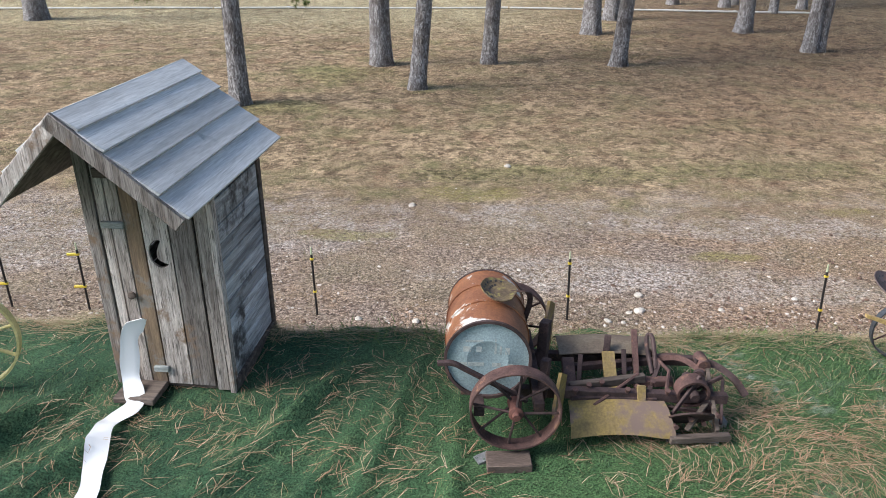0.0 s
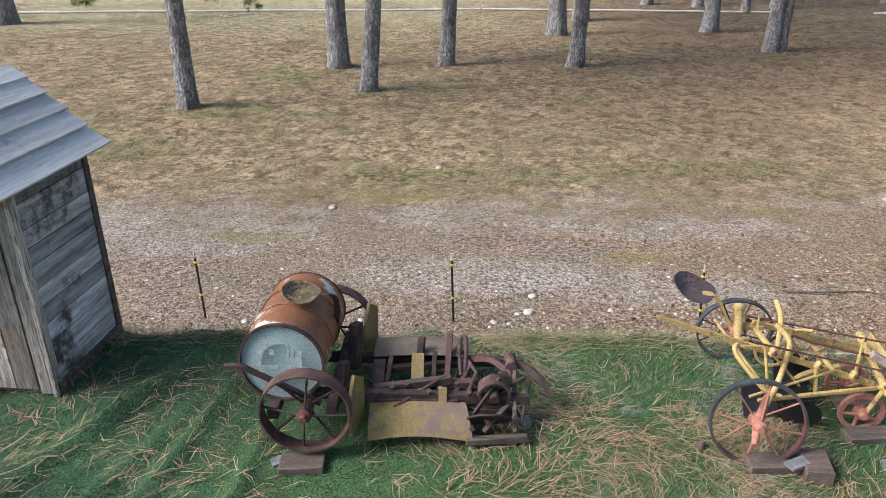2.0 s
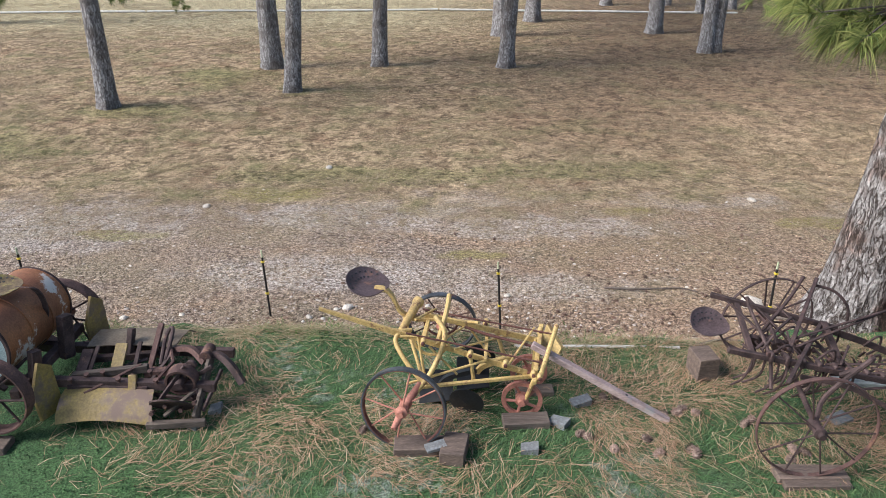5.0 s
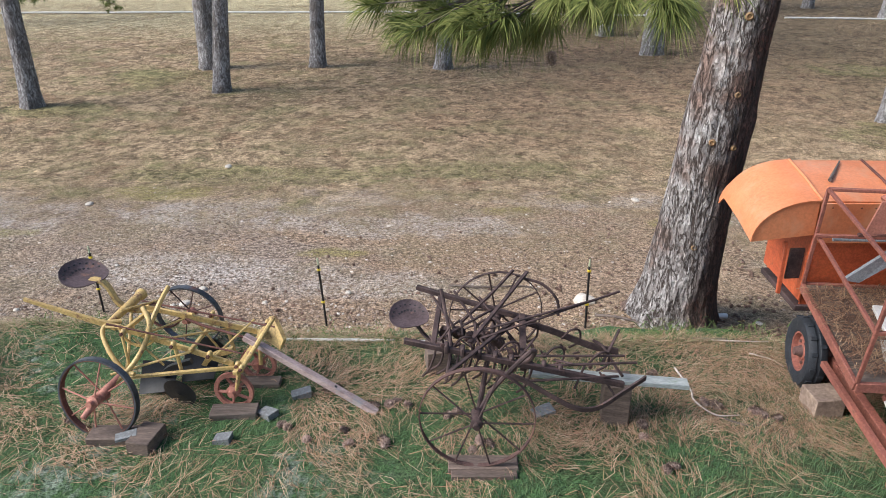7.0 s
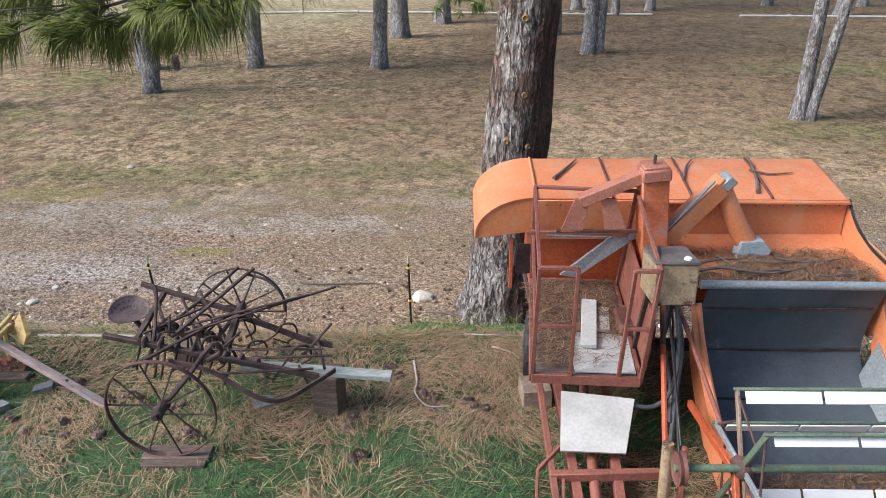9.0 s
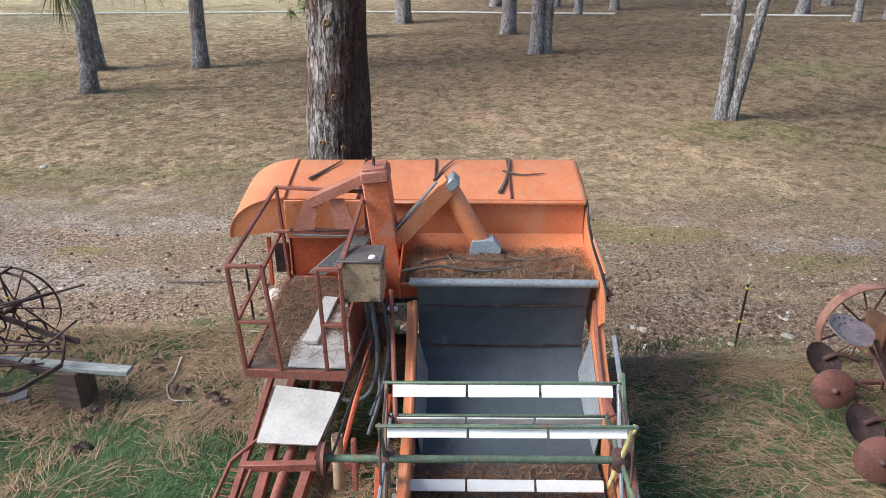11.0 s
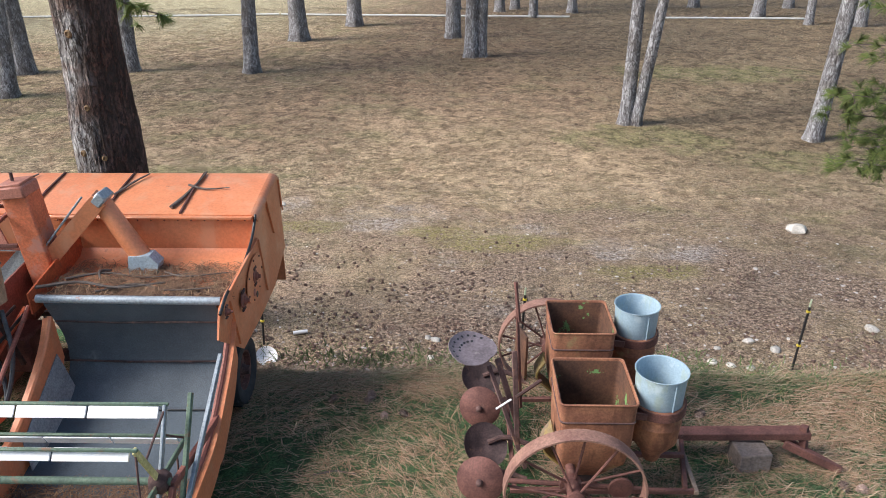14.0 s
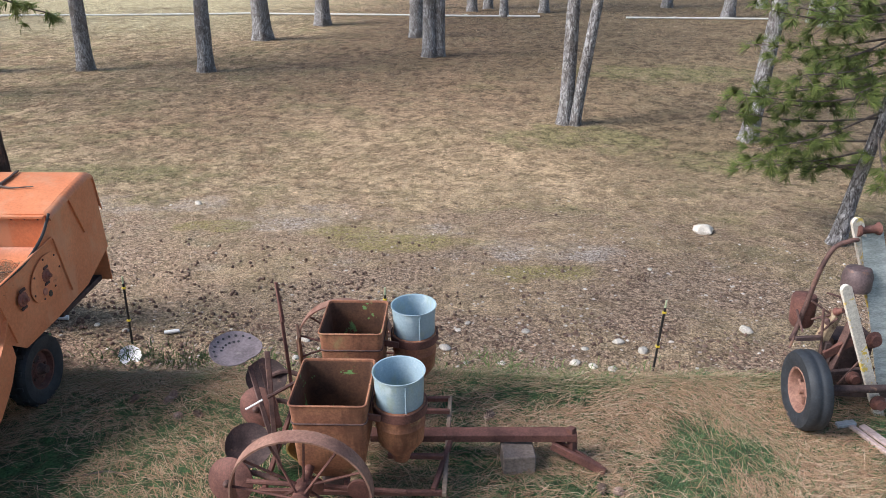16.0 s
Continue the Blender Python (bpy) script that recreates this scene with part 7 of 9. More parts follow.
def combine():
    t = thing("combine_harvester", (10.0, 4.4, 1.36), "sun-faded orange pull-type combine with reel and platform", "combine")
    # rear hood: top, rolled left end, front face, right flank
    top = []
    xs = [8.67 + (11.00 - 8.67) * i / 16 for i in range(17)]
    for x in xs:
        k = (x - 8.67) / 2.33
        top.append([(x, 5.50, 2.60), (x, 5.50, 2.86), (x, 5.46, 2.92), (x, 5.38, 2.945), (x, 5.05, 2.895), (x, 4.74 - 0.02 * k, 2.83)])
    hood = part("hood", MB().sheet(top, 0.012), ORANGE, t, "faded orange sheet-metal hood")
    right_round = []
    for i in range(7):
        g = math.radians(90 * i / 6)
        dx, dz = 0.05 * math.sin(g), -0.05 * (1 - math.cos(g))
        right_round.append([(11.00 + dx, 5.50, 2.62 + dz), (11.00 + dx, 5.46, 2.92 + dz), (11.00 + dx, 5.38, 2.945 + dz), (11.00 + dx, 5.05, 2.895 + dz), (11.00 + dx, 4.72, 2.83 + dz)])
    part("hood_edge", MB().sheet(right_round, 0.010), ORANGE, t)
    # curved left end
    end = []
    for i in range(11):
        g = math.radians(92 * i / 10)
        x = 8.67 - 0.46 * math.sin(g)
        dz = -0.32 * (1 - math.cos(g))
        end.append([(x, 5.50, 2.86 + dz), (x, 5.40, 2.945 + dz), (x, 5.05, 2.90 + dz), (x, 4.74, 2.835 + dz)])
    part("hood_end", MB().sheet(end, 0.012), ORANGE, t, "rounded orange hood end")
    arch = [(8.67, 4.75, 2.56)] + [(8.67 - 0.455 * math.sin(math.radians(a)), 4.75, 2.825 - 0.30 * (1 - math.cos(math.radians(a)))) for a in range(0, 91, 9)] + [(8.215, 4.75, 2.50)]
    part("hood_cheek", MB().plate(arch[::-1], (0, 0.012, 0)), ORANGE, t)
    for x in (8.67, 9.25, 9.85, 10.45):
        part("hood_seam", MB().tube([(x, 4.73, 2.845), (x, 5.05, 2.912), (x, 5.38, 2.957)], 0.010, 6), ORANGE if x < 9 else RUST_RED, t)
    for i in range(22):
        x = 8.75 + 0.105 * i
        part("rivet", MB().lathe((x, 4.716, 2.79), (0, -1, 0), [(0.007, 0), (0.005, 0.004), (0.001, 0.005)], 6), RUST_RED, hood)
    part("front_panel", MB().box((9.845, 4.73, 2.665), (2.35, 0.014, 0.32)), ORANGE, t)
    part("front_lip", MB().bar((9.45, 4.70, 2.825), (11.02, 4.70, 2.82), 0.05, 0.018), ORANGE, t)
    # lower body: redder, darker orange stands in for shade on the panels
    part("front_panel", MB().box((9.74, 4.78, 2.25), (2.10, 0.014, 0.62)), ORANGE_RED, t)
    part("rear_panel", MB().box((9.87, 5.49, 2.25), (2.3, 0.014, 0.72)), ORANGE, t)
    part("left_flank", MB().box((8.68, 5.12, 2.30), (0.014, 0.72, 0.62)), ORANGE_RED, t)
    part("belly", MB().box((9.8, 5.1, 1.93), (2.3, 0.70, 0.05)), RUST_DARK, t)
    flank = [(11.04, 5.47, 2.90), (11.04, 5.49, 2.22), (11.04, 5.05, 2.06), (11.04, 4.55, 2.03), (11.03, 4.10, 2.02), (11.02, 3.66, 2.36), (11.02, 3.76, 2.54), (11.02, 3.90, 2.575), (11.03, 4.30, 2.60), (11.04, 4.55, 2.67), (11.04, 4.74, 2.80)]
    side = part("flank", MB().plate(flank, (-0.014, 0, 0)), ORANGE, t, "orange side plate with rust streaks")
    part("flank_roll", MB().tube(curve([(11.03, 3.72, 2.52), (11.03, 3.92, 2.585), (11.035, 4.30, 2.61), (11.035, 4.58, 2.70), (11.035, 4.74, 2.83)], 5), 0.011, 8), BLACK_PAINT, t)
    # oval cover held by bolts, with the shaft bearings
    oval = [(4.50 + 0.21 * math.cos(g) + 0.05 * math.sin(g), 2.405 + 0.165 * math.sin(g)) for g in [2 * math.pi * i / 28 for i in range(28)]]
    cover = part("cover", MB().plate([(11.042, y, z) for y, z in oval], (0.007, 0, 0)), ORANGE, side, "bolted oval cover plate")
    for i in range(0, 28, 4):
        y, z = oval[i]
        part("bolt", MB().lathe((11.048, 4.50 + (y - 4.50) * 0.9, 2.405 + (z - 2.405) * 0.9), (1, 0, 0), [(0.008, 0), (0.008, 0.007), (0.001, 0.009)], 6), RUST, cover)
    for y, z, rr in ((4.50, 2.42, 0.042), (4.17, 2.39, 0.045), (3.80, 2.50, 0.026)):
        part("bearing", MB().lathe((11.045, y, z), (1, 0, 0), [(rr * 1.3, 0), (rr * 1.25, 0.008), (rr * 0.8, 0.014), (rr * 0.75, 0.026), (rr * 0.4, 0.03), (rr * 0.36, 0.046), (0.001, 0.048)], 16), PINK_RUST, side)
        for s in (-1, 1):
            part("bearing_foot", MB().box((11.05, y + 0.012 * s, z + rr * 1.45 * s), (0.014, rr * 1.5, rr * 0.5), None, 0.003), RUST, side)
    part("belt_hole", MB().lathe((11.050, 4.50, 2.265), (1, 0, 0), [(0.026, 0), (0.025, 0.003), (0.001, 0.004)], 14), BLACK_PAINT, side)
    part("belt_hole", MB().lathe((11.050, 4.44, 2.31), (1, 0, 0), [(0.03, 0), (0.028, 0.006), (0.016, 0.008), (0.001, 0.004)], 14), PINK_FADED, side)
    for y0, z0, y1, z1 in ((4.70, 2.64, 4.80, 2.14), (3.90, 2.53, 3.99, 2.13), (3.92, 2.60, 4.68, 2.66), (5.02, 2.86, 5.16, 2.50)):
        part("flank_rib", MB().bar((11.046, y0, z0), (11.046, y1, z1), 0.008, 0.018, (1, 0, 0)), ORANGE, side)
    # needle-filled trough behind the roller
    part("trough", MB().sheet([[(9.62 + 1.40 * i / 8, y, z) for y, z in ((4.72, 2.55), (4.66, 2.50), (4.45, 2.47), (4.20, 2.45), (4.0, 2.46), (3.95, 2.50))] for i in range(9)], 0.012), ORANGE, t)
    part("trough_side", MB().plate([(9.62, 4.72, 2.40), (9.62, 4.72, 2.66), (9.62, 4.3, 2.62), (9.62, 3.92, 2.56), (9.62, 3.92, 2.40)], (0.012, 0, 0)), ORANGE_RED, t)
    part("roller", MB().tube([(9.70, 3.90, 2.535), (10.99, 3.885, 2.535)], 0.03, 14), GREY_METAL, t, "pale blue-grey roller bar")
    # draper apron
    prof = curve([(3.885, 2.51, 0), (3.95, 2.36, 0), (4.02, 2.12, 0), (4.00, 1.92, 0), (3.80, 1.76, 0), (3.45, 1.63, 0), (3.05, 1.55, 0), (2.72, 1.52, 0)], 5)
    grid = []
    for i in range(25):
        x = 9.75 + 1.20 * i / 24
        row = []
        for p in prof:
            wob = 0.014 * noise.noise(Vector((x * 2.4, p.x * 3, p.y * 3))) + 0.006 * noise.noise(Vector((x * 9, p.y * 8, 1)))
            row.append((x - 0.02 * (4.0 - p.x) * 0 , p.x + wob, p.y + wob * 0.6))
        grid.append(row)
    apron = part("apron", MB().sheet(grid, 0.006), CANVAS, t, "sagging slate-grey tarpaulin apron")
    for k in (6, 14, 21):
        p = prof[k]
        part("slat", MB().tube([(9.76, p.x - 0.012, p.y + 0.012), (10.2, p.x - 0.018, p.y + 0.006), (10.93, p.x - 0.012, p.y + 0.012)], 0.008, 6), RUST_DARK if k < 20 else BLACK_PAINT, apron)
    part("chute_floor", MB().sheet([[(9.62 + 1.34 * i / 6, y, z) for y, z in ((2.95, 1.52), (2.60, 1.50), (2.25, 1.46), (2.05, 1.50))] for i in range(7)], 0.01), GREY_METAL, t)
    # header side boards with blue-grey inner plates
    for x, s in ((9.745, -1), (10.985, 1)):
        up = curve([(3.95, 2.36, 0), (3.80, 2.18, 0), (3.55, 2.00, 0), (3.25, 1.84, 0), (2.90, 1.78, 0), (2.45, 1.72, 0), (2.10, 1.66, 0)], 4)
        lo = [(p.x + 0.02, p.y - (0.34 if p.x > 3.4 else 0.30)) for p in up]
        poly = [(x, p.x, p.y) for p in up] + [(x, a, b) for a, b in lo[::-1]]
        brd = part("side_board", MB().plate(poly, (0.035 * s, 0, 0)), ORANGE, t, "orange sheet side board with bent edge")
        part("board_edge", MB().tube([(x + 0.018 * s, p.x, p.y + 0.006) for p in up], 0.020, 8), ORANGE if s < 0 else PINK_RUST, brd)
        part("flange", MB().sheet([[(x, p.x, p.y + 0.004), (x + 0.07 * s, p.x, p.y - 0.008)] for p in up], 0.010), ORANGE, brd)
        inner = [(x - 0.004 * s, 3.88, 2.10), (x - 0.004 * s, 3.30, 1.78), (x - 0.05 * s, 3.25, 1.55), (x - 0.09 * s, 3.9, 1.72)]
        part("inner_plate", MB().plate(inner, (-0.006 * s, 0, 0)), GREY_METAL, brd)
    # reel
    ax0, ax1 = Vector((9.62, 2.68, 2.035)), Vector((10.95, 2.67, 2.045))
    reel = part("reel", MB().tube([ax0 - Vector((0.38, 0.04, -0.03)), ax1 + Vector((0.06, 0, 0))], 0.022, 12), GREEN_OLD, t, "faded green reel shaft with white bats")
    R = 0.412
    for i in range(6):
        g = math.radians(57 + 60 * i)
        e = Vector((0, math.cos(g), math.sin(g)))
        tn = Vector((0, -math.sin(g), math.cos(g)))
        m = Matrix((Vector((1, 0, 0)), tn, e)).transposed()
        part("bat_rail", MB().bar(ax0 + e * (R + 0.012) - Vector((0.02, 0, 0)), ax1 + e * (R + 0.012) + Vector((0.02, 0, 0)), 0.022, 0.016), GREEN_OLD, reel)
        for a, b in ((0.03, 0.345), (0.355, 0.66), (0.67, 0.975)):
            p, q = ax0.lerp(ax1, a), ax0.lerp(ax1, b)
            c = (p + q) / 2 + e * (R - 0.028) + Vector((0, -0.012, 0))
            part("bat", MB().box(c, ((q - p).length, 0.010, 0.070), Matrix.Rotation(0.45 if i == 5 else -0.75, 3, "X"), 0.003), WHITE, reel, "white slat")
        for end, mat in ((ax0, (RUST_PALE, GREEN_OLD, GREY_METAL)[i % 3]), (ax1, (GREY_METAL, CREAM, GREEN_OLD)[i % 3])):
            part("reel_arm", MB().bar(end + e * 0.03, end + e * (R + 0.01), 0.04, 0.018, (1, 0, 0)), mat, reel)
            nx = Vector((0, math.cos(g + 1.047), math.sin(g + 1.047)))
            part("reel_stay", MB().tube([end + e * R * 0.98, end + nx * R * 0.62], 0.007, 6), RUST, reel)
    for end in (ax0, ax1):
        part("reel_hub", MB().lathe(end, (1, 0, 0), [(0.001, -0.05), (0.05, -0.05), (0.07, -0.02), (0.07, 0.02), (0.05, 0.05), (0.001, 0.05)], 14), RUST, reel)
    part("pulley", MB().lathe((9.27, 2.645, 2.06), (1, 0, 0), [(0.001, -0.015), (0.085, -0.012), (0.095, -0.02), (0.088, 0), (0.095, 0.02), (0.085, 0.012), (0.001, 0.015)], 30), RUST_RED, t)
    for x, mat in ((9.58, ORANGE_RED), (11.02, PINK_RUST)):
        part("reel_support", MB().bar((x, 3.45, 1.90), (x, 2.66, 2.02), 0.03, 0.05), mat, t)
        part("reel_support", MB().bar((x, 2.66, 2.02), (x, 2.35, 1.55), 0.03, 0.045), mat, t)
    part("side_pole", MB().bar((11.06, 3.55, 2.32), (11.06, 2.45, 1.70), 0.025, 0.04), GREY_METAL, t)
    part("side_pole", MB().bar((11.02, 3.10, 2.34), (11.03, 2.55, 1.62), 0.025, 0.04), GREEN_OLD, t)
    # belts beside the apron
    part("belt", MB().bar((9.50, 3.95, 2.45), (9.28, 2.70, 2.16), 0.012, 0.025), BLACK_PAINT, t)
    part("belt", MB().bar((9.54, 3.95, 2.38), (9.28, 2.62, 1.96), 0.012, 0.025), BLACK_PAINT, t)
    part("rod", MB().tube([(9.56, 4.0, 2.42), (9.66, 2.95, 1.95)], 0.016, 8), PINK_RUST, t)
    part("rod", MB().tube([(9.50, 4.05, 2.38), (9.30, 2.9, 1.75)], 0.018, 8), ORANGE_RED, t)
    # elevator leg and head
    part("elevator", MB().box((9.48, 4.42, 2.72), (0.19, 0.20, 0.92), Matrix.Rotation(-0.10, 3, "Y"), 0.010), ELEVATOR_RED, t, "tall red-orange grain elevator leg")
    part("elevator_head", MB().box((9.44, 4.40, 3.16), (0.20, 0.22, 0.09), Matrix.Rotation(-0.10, 3, "Y"), 0.012), PINK_FADED, t)
    part("elevator_cap", MB().box((9.435, 4.40, 3.212), (0.17, 0.19, 0.022), Matrix.Rotation(-0.10, 3, "Y"), 0.008), PINK_FADED, t)
    part("bolt", MB().tube([(9.43, 4.38, 3.23), (9.43, 4.38, 3.29)], 0.012, 6), RUST, t)
    # sloping beam to the rear left, and the V-shaped hopper bracket
    part("head_beam", MB().bar((9.38, 4.40, 3.14), (8.95, 4.44, 2.93), 0.12, 0.075), PINK_FADED, t)
    for dx in (-0.12, 0.12):
        part("hopper_flange", MB().plate([(9.05 + dx * 0.3, 4.40, 2.96), (9.05 + dx * 1.2, 4.40, 2.96), (9.05 + dx * 2.0, 4.36, 2.72), (9.05 + dx * 0.7, 4.36, 2.72)], (0, 0.014, 0)), PINK_FADED, t)
    part("hopper_bar", MB().bar((8.78, 4.38, 2.72), (9.36, 4.36, 2.73), 0.03, 0.025), RUST_RED, t)
    # inclined cross conveyor and spout
    part("conveyor", MB().bar((9.50, 4.42, 2.56), (9.98, 4.50, 3.06), 0.14, 0.12), ORANGE, t)
    part("conveyor_lid", MB().bar((9.52, 4.36, 2.68), (9.88, 4.42, 3.09), 0.03, 0.015), GREY_METAL, t)
    part("conveyor_end", MB().box((9.99, 4.50, 3.06), (0.10, 0.16, 0.08), Matrix.Rotation(-0.8, 3, "Y"), 0.01), GREY_METAL, t)
    part("spout", MB().tube([(9.95, 4.53, 3.04), (10.08, 4.51, 2.80), (10.22, 4.49, 2.56)], [0.07, 0.075, 0.08], 18), ORANGE, t)
    part("spout_boot", MB().plate([(10.12, 4.40, 2.46), (10.33, 4.40, 2.46), (10.36, 4.40, 2.56), (10.30, 4.40, 2.63), (10.14, 4.40, 2.62)], (0, 0.12, 0)), GREY_PALE, t, "grey metal spout boot")
    part("side_chute", MB().plate([(8.86, 4.55, 2.28), (8.98, 4.55, 2.26), (9.40, 4.50, 2.62), (9.32, 4.52, 2.70)], (0, 0.03, 0)), GREY_METAL, t)
    part("grille_pipe", MB().tube([(8.75, 4.62, 2.58), (9.25, 4.60, 2.585)], 0.014, 8), GREY_METAL, t)
    # operator platform
    flo = [(8.565, 3.63, 1.99), (9.285, 3.58, 1.99), (9.31, 4.66, 2.16), (8.66, 4.73, 2.16)]
    plat = part("platform_floor", MB().plate(flo, (0, 0, -0.02)), WOOD_DARK, t, "platform floor littered with needles")
    part("floor_sheet", MB().plate([(8.86, 3.64, 2.004), (9.26, 3.62, 2.004), (9.28, 4.02, 2.064), (8.92, 4.05, 2.064), (8.85, 3.85, 2.034)], (0, 0, 0.008)), WHITE_WOOD, plat)
    for a, b in ((flo[0], flo[1]), (flo[1], flo[2]), (flo[2], flo[3]), (flo[3], flo[0])):
        part("platform_frame", MB().bar(Vector(a) - Vector((0, 0, 0.02)), Vector(b) - Vector((0, 0, 0.02)), 0.03, 0.07), PINK_RUST, plat)
    rail = lambda pts, r=0.013: part("rail", MB().bar(pts[0], pts[1], 2 * r, 2 * r), PINK_RUST, plat)
    fl, fl2, fr, fr2 = (8.568, 3.53, 2.835), (8.80, 3.50, 2.845), (9.145, 3.50, 2.83), (9.295, 3.48, 2.835)
    for top, foot in ((fl, (8.57, 3.63, 2.0)), (fl2, (8.82, 3.61, 2.0)), (fr, (9.14, 3.60, 2.0)), (fr2, (9.285, 3.58, 2.0)), ((8.645, 4.64, 2.965), (8.66, 4.72, 2.16)), ((9.35, 4.45, 3.0), (9.32, 4.62, 2.16))):
        rail((top, foot))
    for a, b in ((fl, fl2), (fr, fr2), (fl, (8.645, 4.64, 2.965)), (fr2, (9.35, 4.45, 3.0)), ((8.645, 4.64, 2.965), (9.35, 4.45, 3.0))):
        rail((a, b))
    mid = lambda a, b, k=0.52: tuple(Vector(a).lerp(Vector(b), k))
    rail((mid(fl, (8.57, 3.63, 2.0)), mid(fl2, (8.82, 3.61, 2.0))))
    rail((mid(fr, (9.14, 3.60, 2.0)), mid(fr2, (9.285, 3.58, 2.0))))
    rail((mid(fl, (8.57, 3.63, 2.0)), mid((8.645, 4.64, 2.965), (8.66, 4.72, 2.16), 0.45)))
    rail(((8.60, 4.60, 2.62), (9.33, 4.50, 2.64)))
    part("side_panel", MB().plate([(9.31, 3.62, 2.03), (9.33, 4.62, 2.18), (9.35, 4.55, 2.60), (9.31, 3.55, 2.46)], (0.014, 0, 0)), PINK_RUST, plat, "rust-pink steel side panel")
    part("board", MB().bar((8.98, 3.86, 2.07), (9.06, 4.36, 2.16), 0.11, 0.035), WHITE_WOOD, plat, "white painted board")
    part("board", MB().bar((9.10, 4.05, 2.085), (9.14, 4.32, 2.12), 0.12, 0.03), WHITE_WOOD, plat, "white painted board")
    # fuel tank
    tank = part("tank", MB().box((9.41, 3.69, 2.70), (0.27, 0.32, 0.27), Matrix.Rotation(-0.1, 3, "X"), 0.010), TANK, t, "rust-stained ochre metal fuel tank")
    part("tank_top", MB().box((9.41, 3.70, 2.843), (0.28, 0.33, 0.018), Matrix.Rotation(-0.1, 3, "X"), 0.005), TANK_TOP, tank)
    part("filler_cap", MB().lathe((9.485, 3.60, 2.845), (0, -0.1, 1), [(0.024, 0), (0.026, 0.02), (0.020, 0.03), (0.001, 0.032)], 16), WHITE, tank)
    for x in (9.30, 9.48):
        part("tank_leg", MB().bar((x, 3.72, 2.58), (x, 3.90, 2.0), 0.03, 0.03), RUST_DARK, t)
    # hoses and dark running gear
    for pts in ([(9.46, 3.62, 2.56), (9.50, 3.55, 2.2), (9.46, 3.5, 1.95), (9.36, 3.48, 1.85), (9.22, 3.5, 1.84)], [(9.42, 3.66, 2.56), (9.44, 3.7, 2.2), (9.50, 3.6, 1.9), (9.45, 3.4, 1.78)], [(9.50, 3.8, 2.5), (9.56, 3.7, 2.2), (9.52, 3.55, 1.9), (9.44, 3.3, 1.7)]):
        part("hose", MB().tube(curve(pts, 6), 0.016, 8), HOSE, t)
    part("chassis_rail", MB().bar((8.80, 4.70, 1.76), (8.80, 2.0, 1.46), 0.06, 0.08), PINK_RUST, t)
    part("chassis_rail", MB().bar((9.20, 4.70, 1.76), (8.98, 2.0, 1.46), 0.06, 0.08), PINK_RUST, t)
    part("chassis_rail", MB().bar((8.66, 4.2, 1.78), (8.66, 1.8, 1.47), 0.04, 0.05), PINK_RUST, t)
    part("draw_tube", MB().tube([(8.98, 3.9, 1.70), (8.86, 2.2, 1.48)], 0.035, 10), PINK_RUST, t)
    part("cross_rail", MB().bar((8.64, 3.05, 1.64), (9.40, 3.08, 1.64), 0.05, 0.06), PINK_RUST, t)
    part("cross_rail", MB().bar((8.66, 4.35, 1.80), (10.9, 4.35, 1.78), 0.07, 0.08), RUST_DARK, t)
    part("gear_box", MB().box((9.35, 4.15, 2.0), (0.26, 0.3, 0.3), None, 0.02), RUST_RED, t)
    part("jack", MB().tube([(9.30, 2.95, 1.98), (9.30, 2.90, 1.62)], 0.035, 10), TANK, t)
    part("jack", MB().bar((9.40, 2.95, 1.95), (9.40, 2.9, 1.6), 0.03, 0.04), PINK_RUST, t)
    part("step_plate", MB().plate([(8.72, 3.20, 1.705), (9.125, 3.17, 1.71), (9.24, 3.52, 1.87), (8.77, 3.62, 1.86)], (0, -0.006, 0.014)), WHITE_WOOD, t, "pale grey worn step plate")
    # mesh step at the side
    st = part("mesh_step", MB().bar((8.57, 3.10, 1.64), (8.46, 2.2, 1.46), 0.02, 0.03).bar((8.72, 3.02, 1.64), (8.62, 2.2, 1.46), 0.02, 0.03).bar((8.57, 3.10, 1.64), (8.76, 3.28, 1.72), 0.02, 0.03), PINK_RUST, t)
    for i in range(18):
        y = 3.04 - 0.045 * i
        z = 1.625 - 0.009 * i
        part("mesh_wire", MB().tube([(8.565 - 0.006 * i, y, z), (8.64 - 0.006 * i, y - 0.02, z), (8.71 - 0.006 * i, y, z)], 0.004, 5), PINK_RUST, st)
    tyre_parts(t, "wheel", (8.68, 4.50, 1.69), (1, -0.12, 0), 0.275, 0.15, PINK_RUST, RUST)
    tyre_parts(t, "wheel", (10.86, 4.36, 1.66), (-1, 0.0, 0), 0.285, 0.17, RUST_RED, RUST)
    part("radiator_grille", MB().box((8.60, 4.80, 2.30), (0.12, 0.02, 0.26), Matrix.Rotation(0.1, 3, "Z"), 0.006), RUST_DARK, t)
    part("grille_post", MB().bar((8.50, 4.76, 2.06), (8.50, 4.80, 2.48), 0.03, 0.03), ORANGE_RED, t)


combine()
wood_block(8.66, 4.10, 0.22, 0.22, 0.17, 5, BLOCK_PALE, "square brown timber chock in front of a tyre")


def drift(name, count, area, seed, label, lift=0.03, ln=0.14):
    def place(r):
        return area(r)
    return solo(name, strew(count, place, ln, 0.0035, lift, seed), NEEDLE_BROWN, label, "pine needles", kind="stuff")


def in_trough(r):
    x, y = r.uniform(9.68, 10.98), 3.98 + 0.56 * r.rand() ** 1.2
    if r.rand() > 0.55 + 0.9 * noise.noise(Vector((x * 4, y * 4, 12))):
        return None
    return x, y, 2.474 + 0.04 * noise.noise(Vector((x * 3, y * 3, 2))) + 0.012


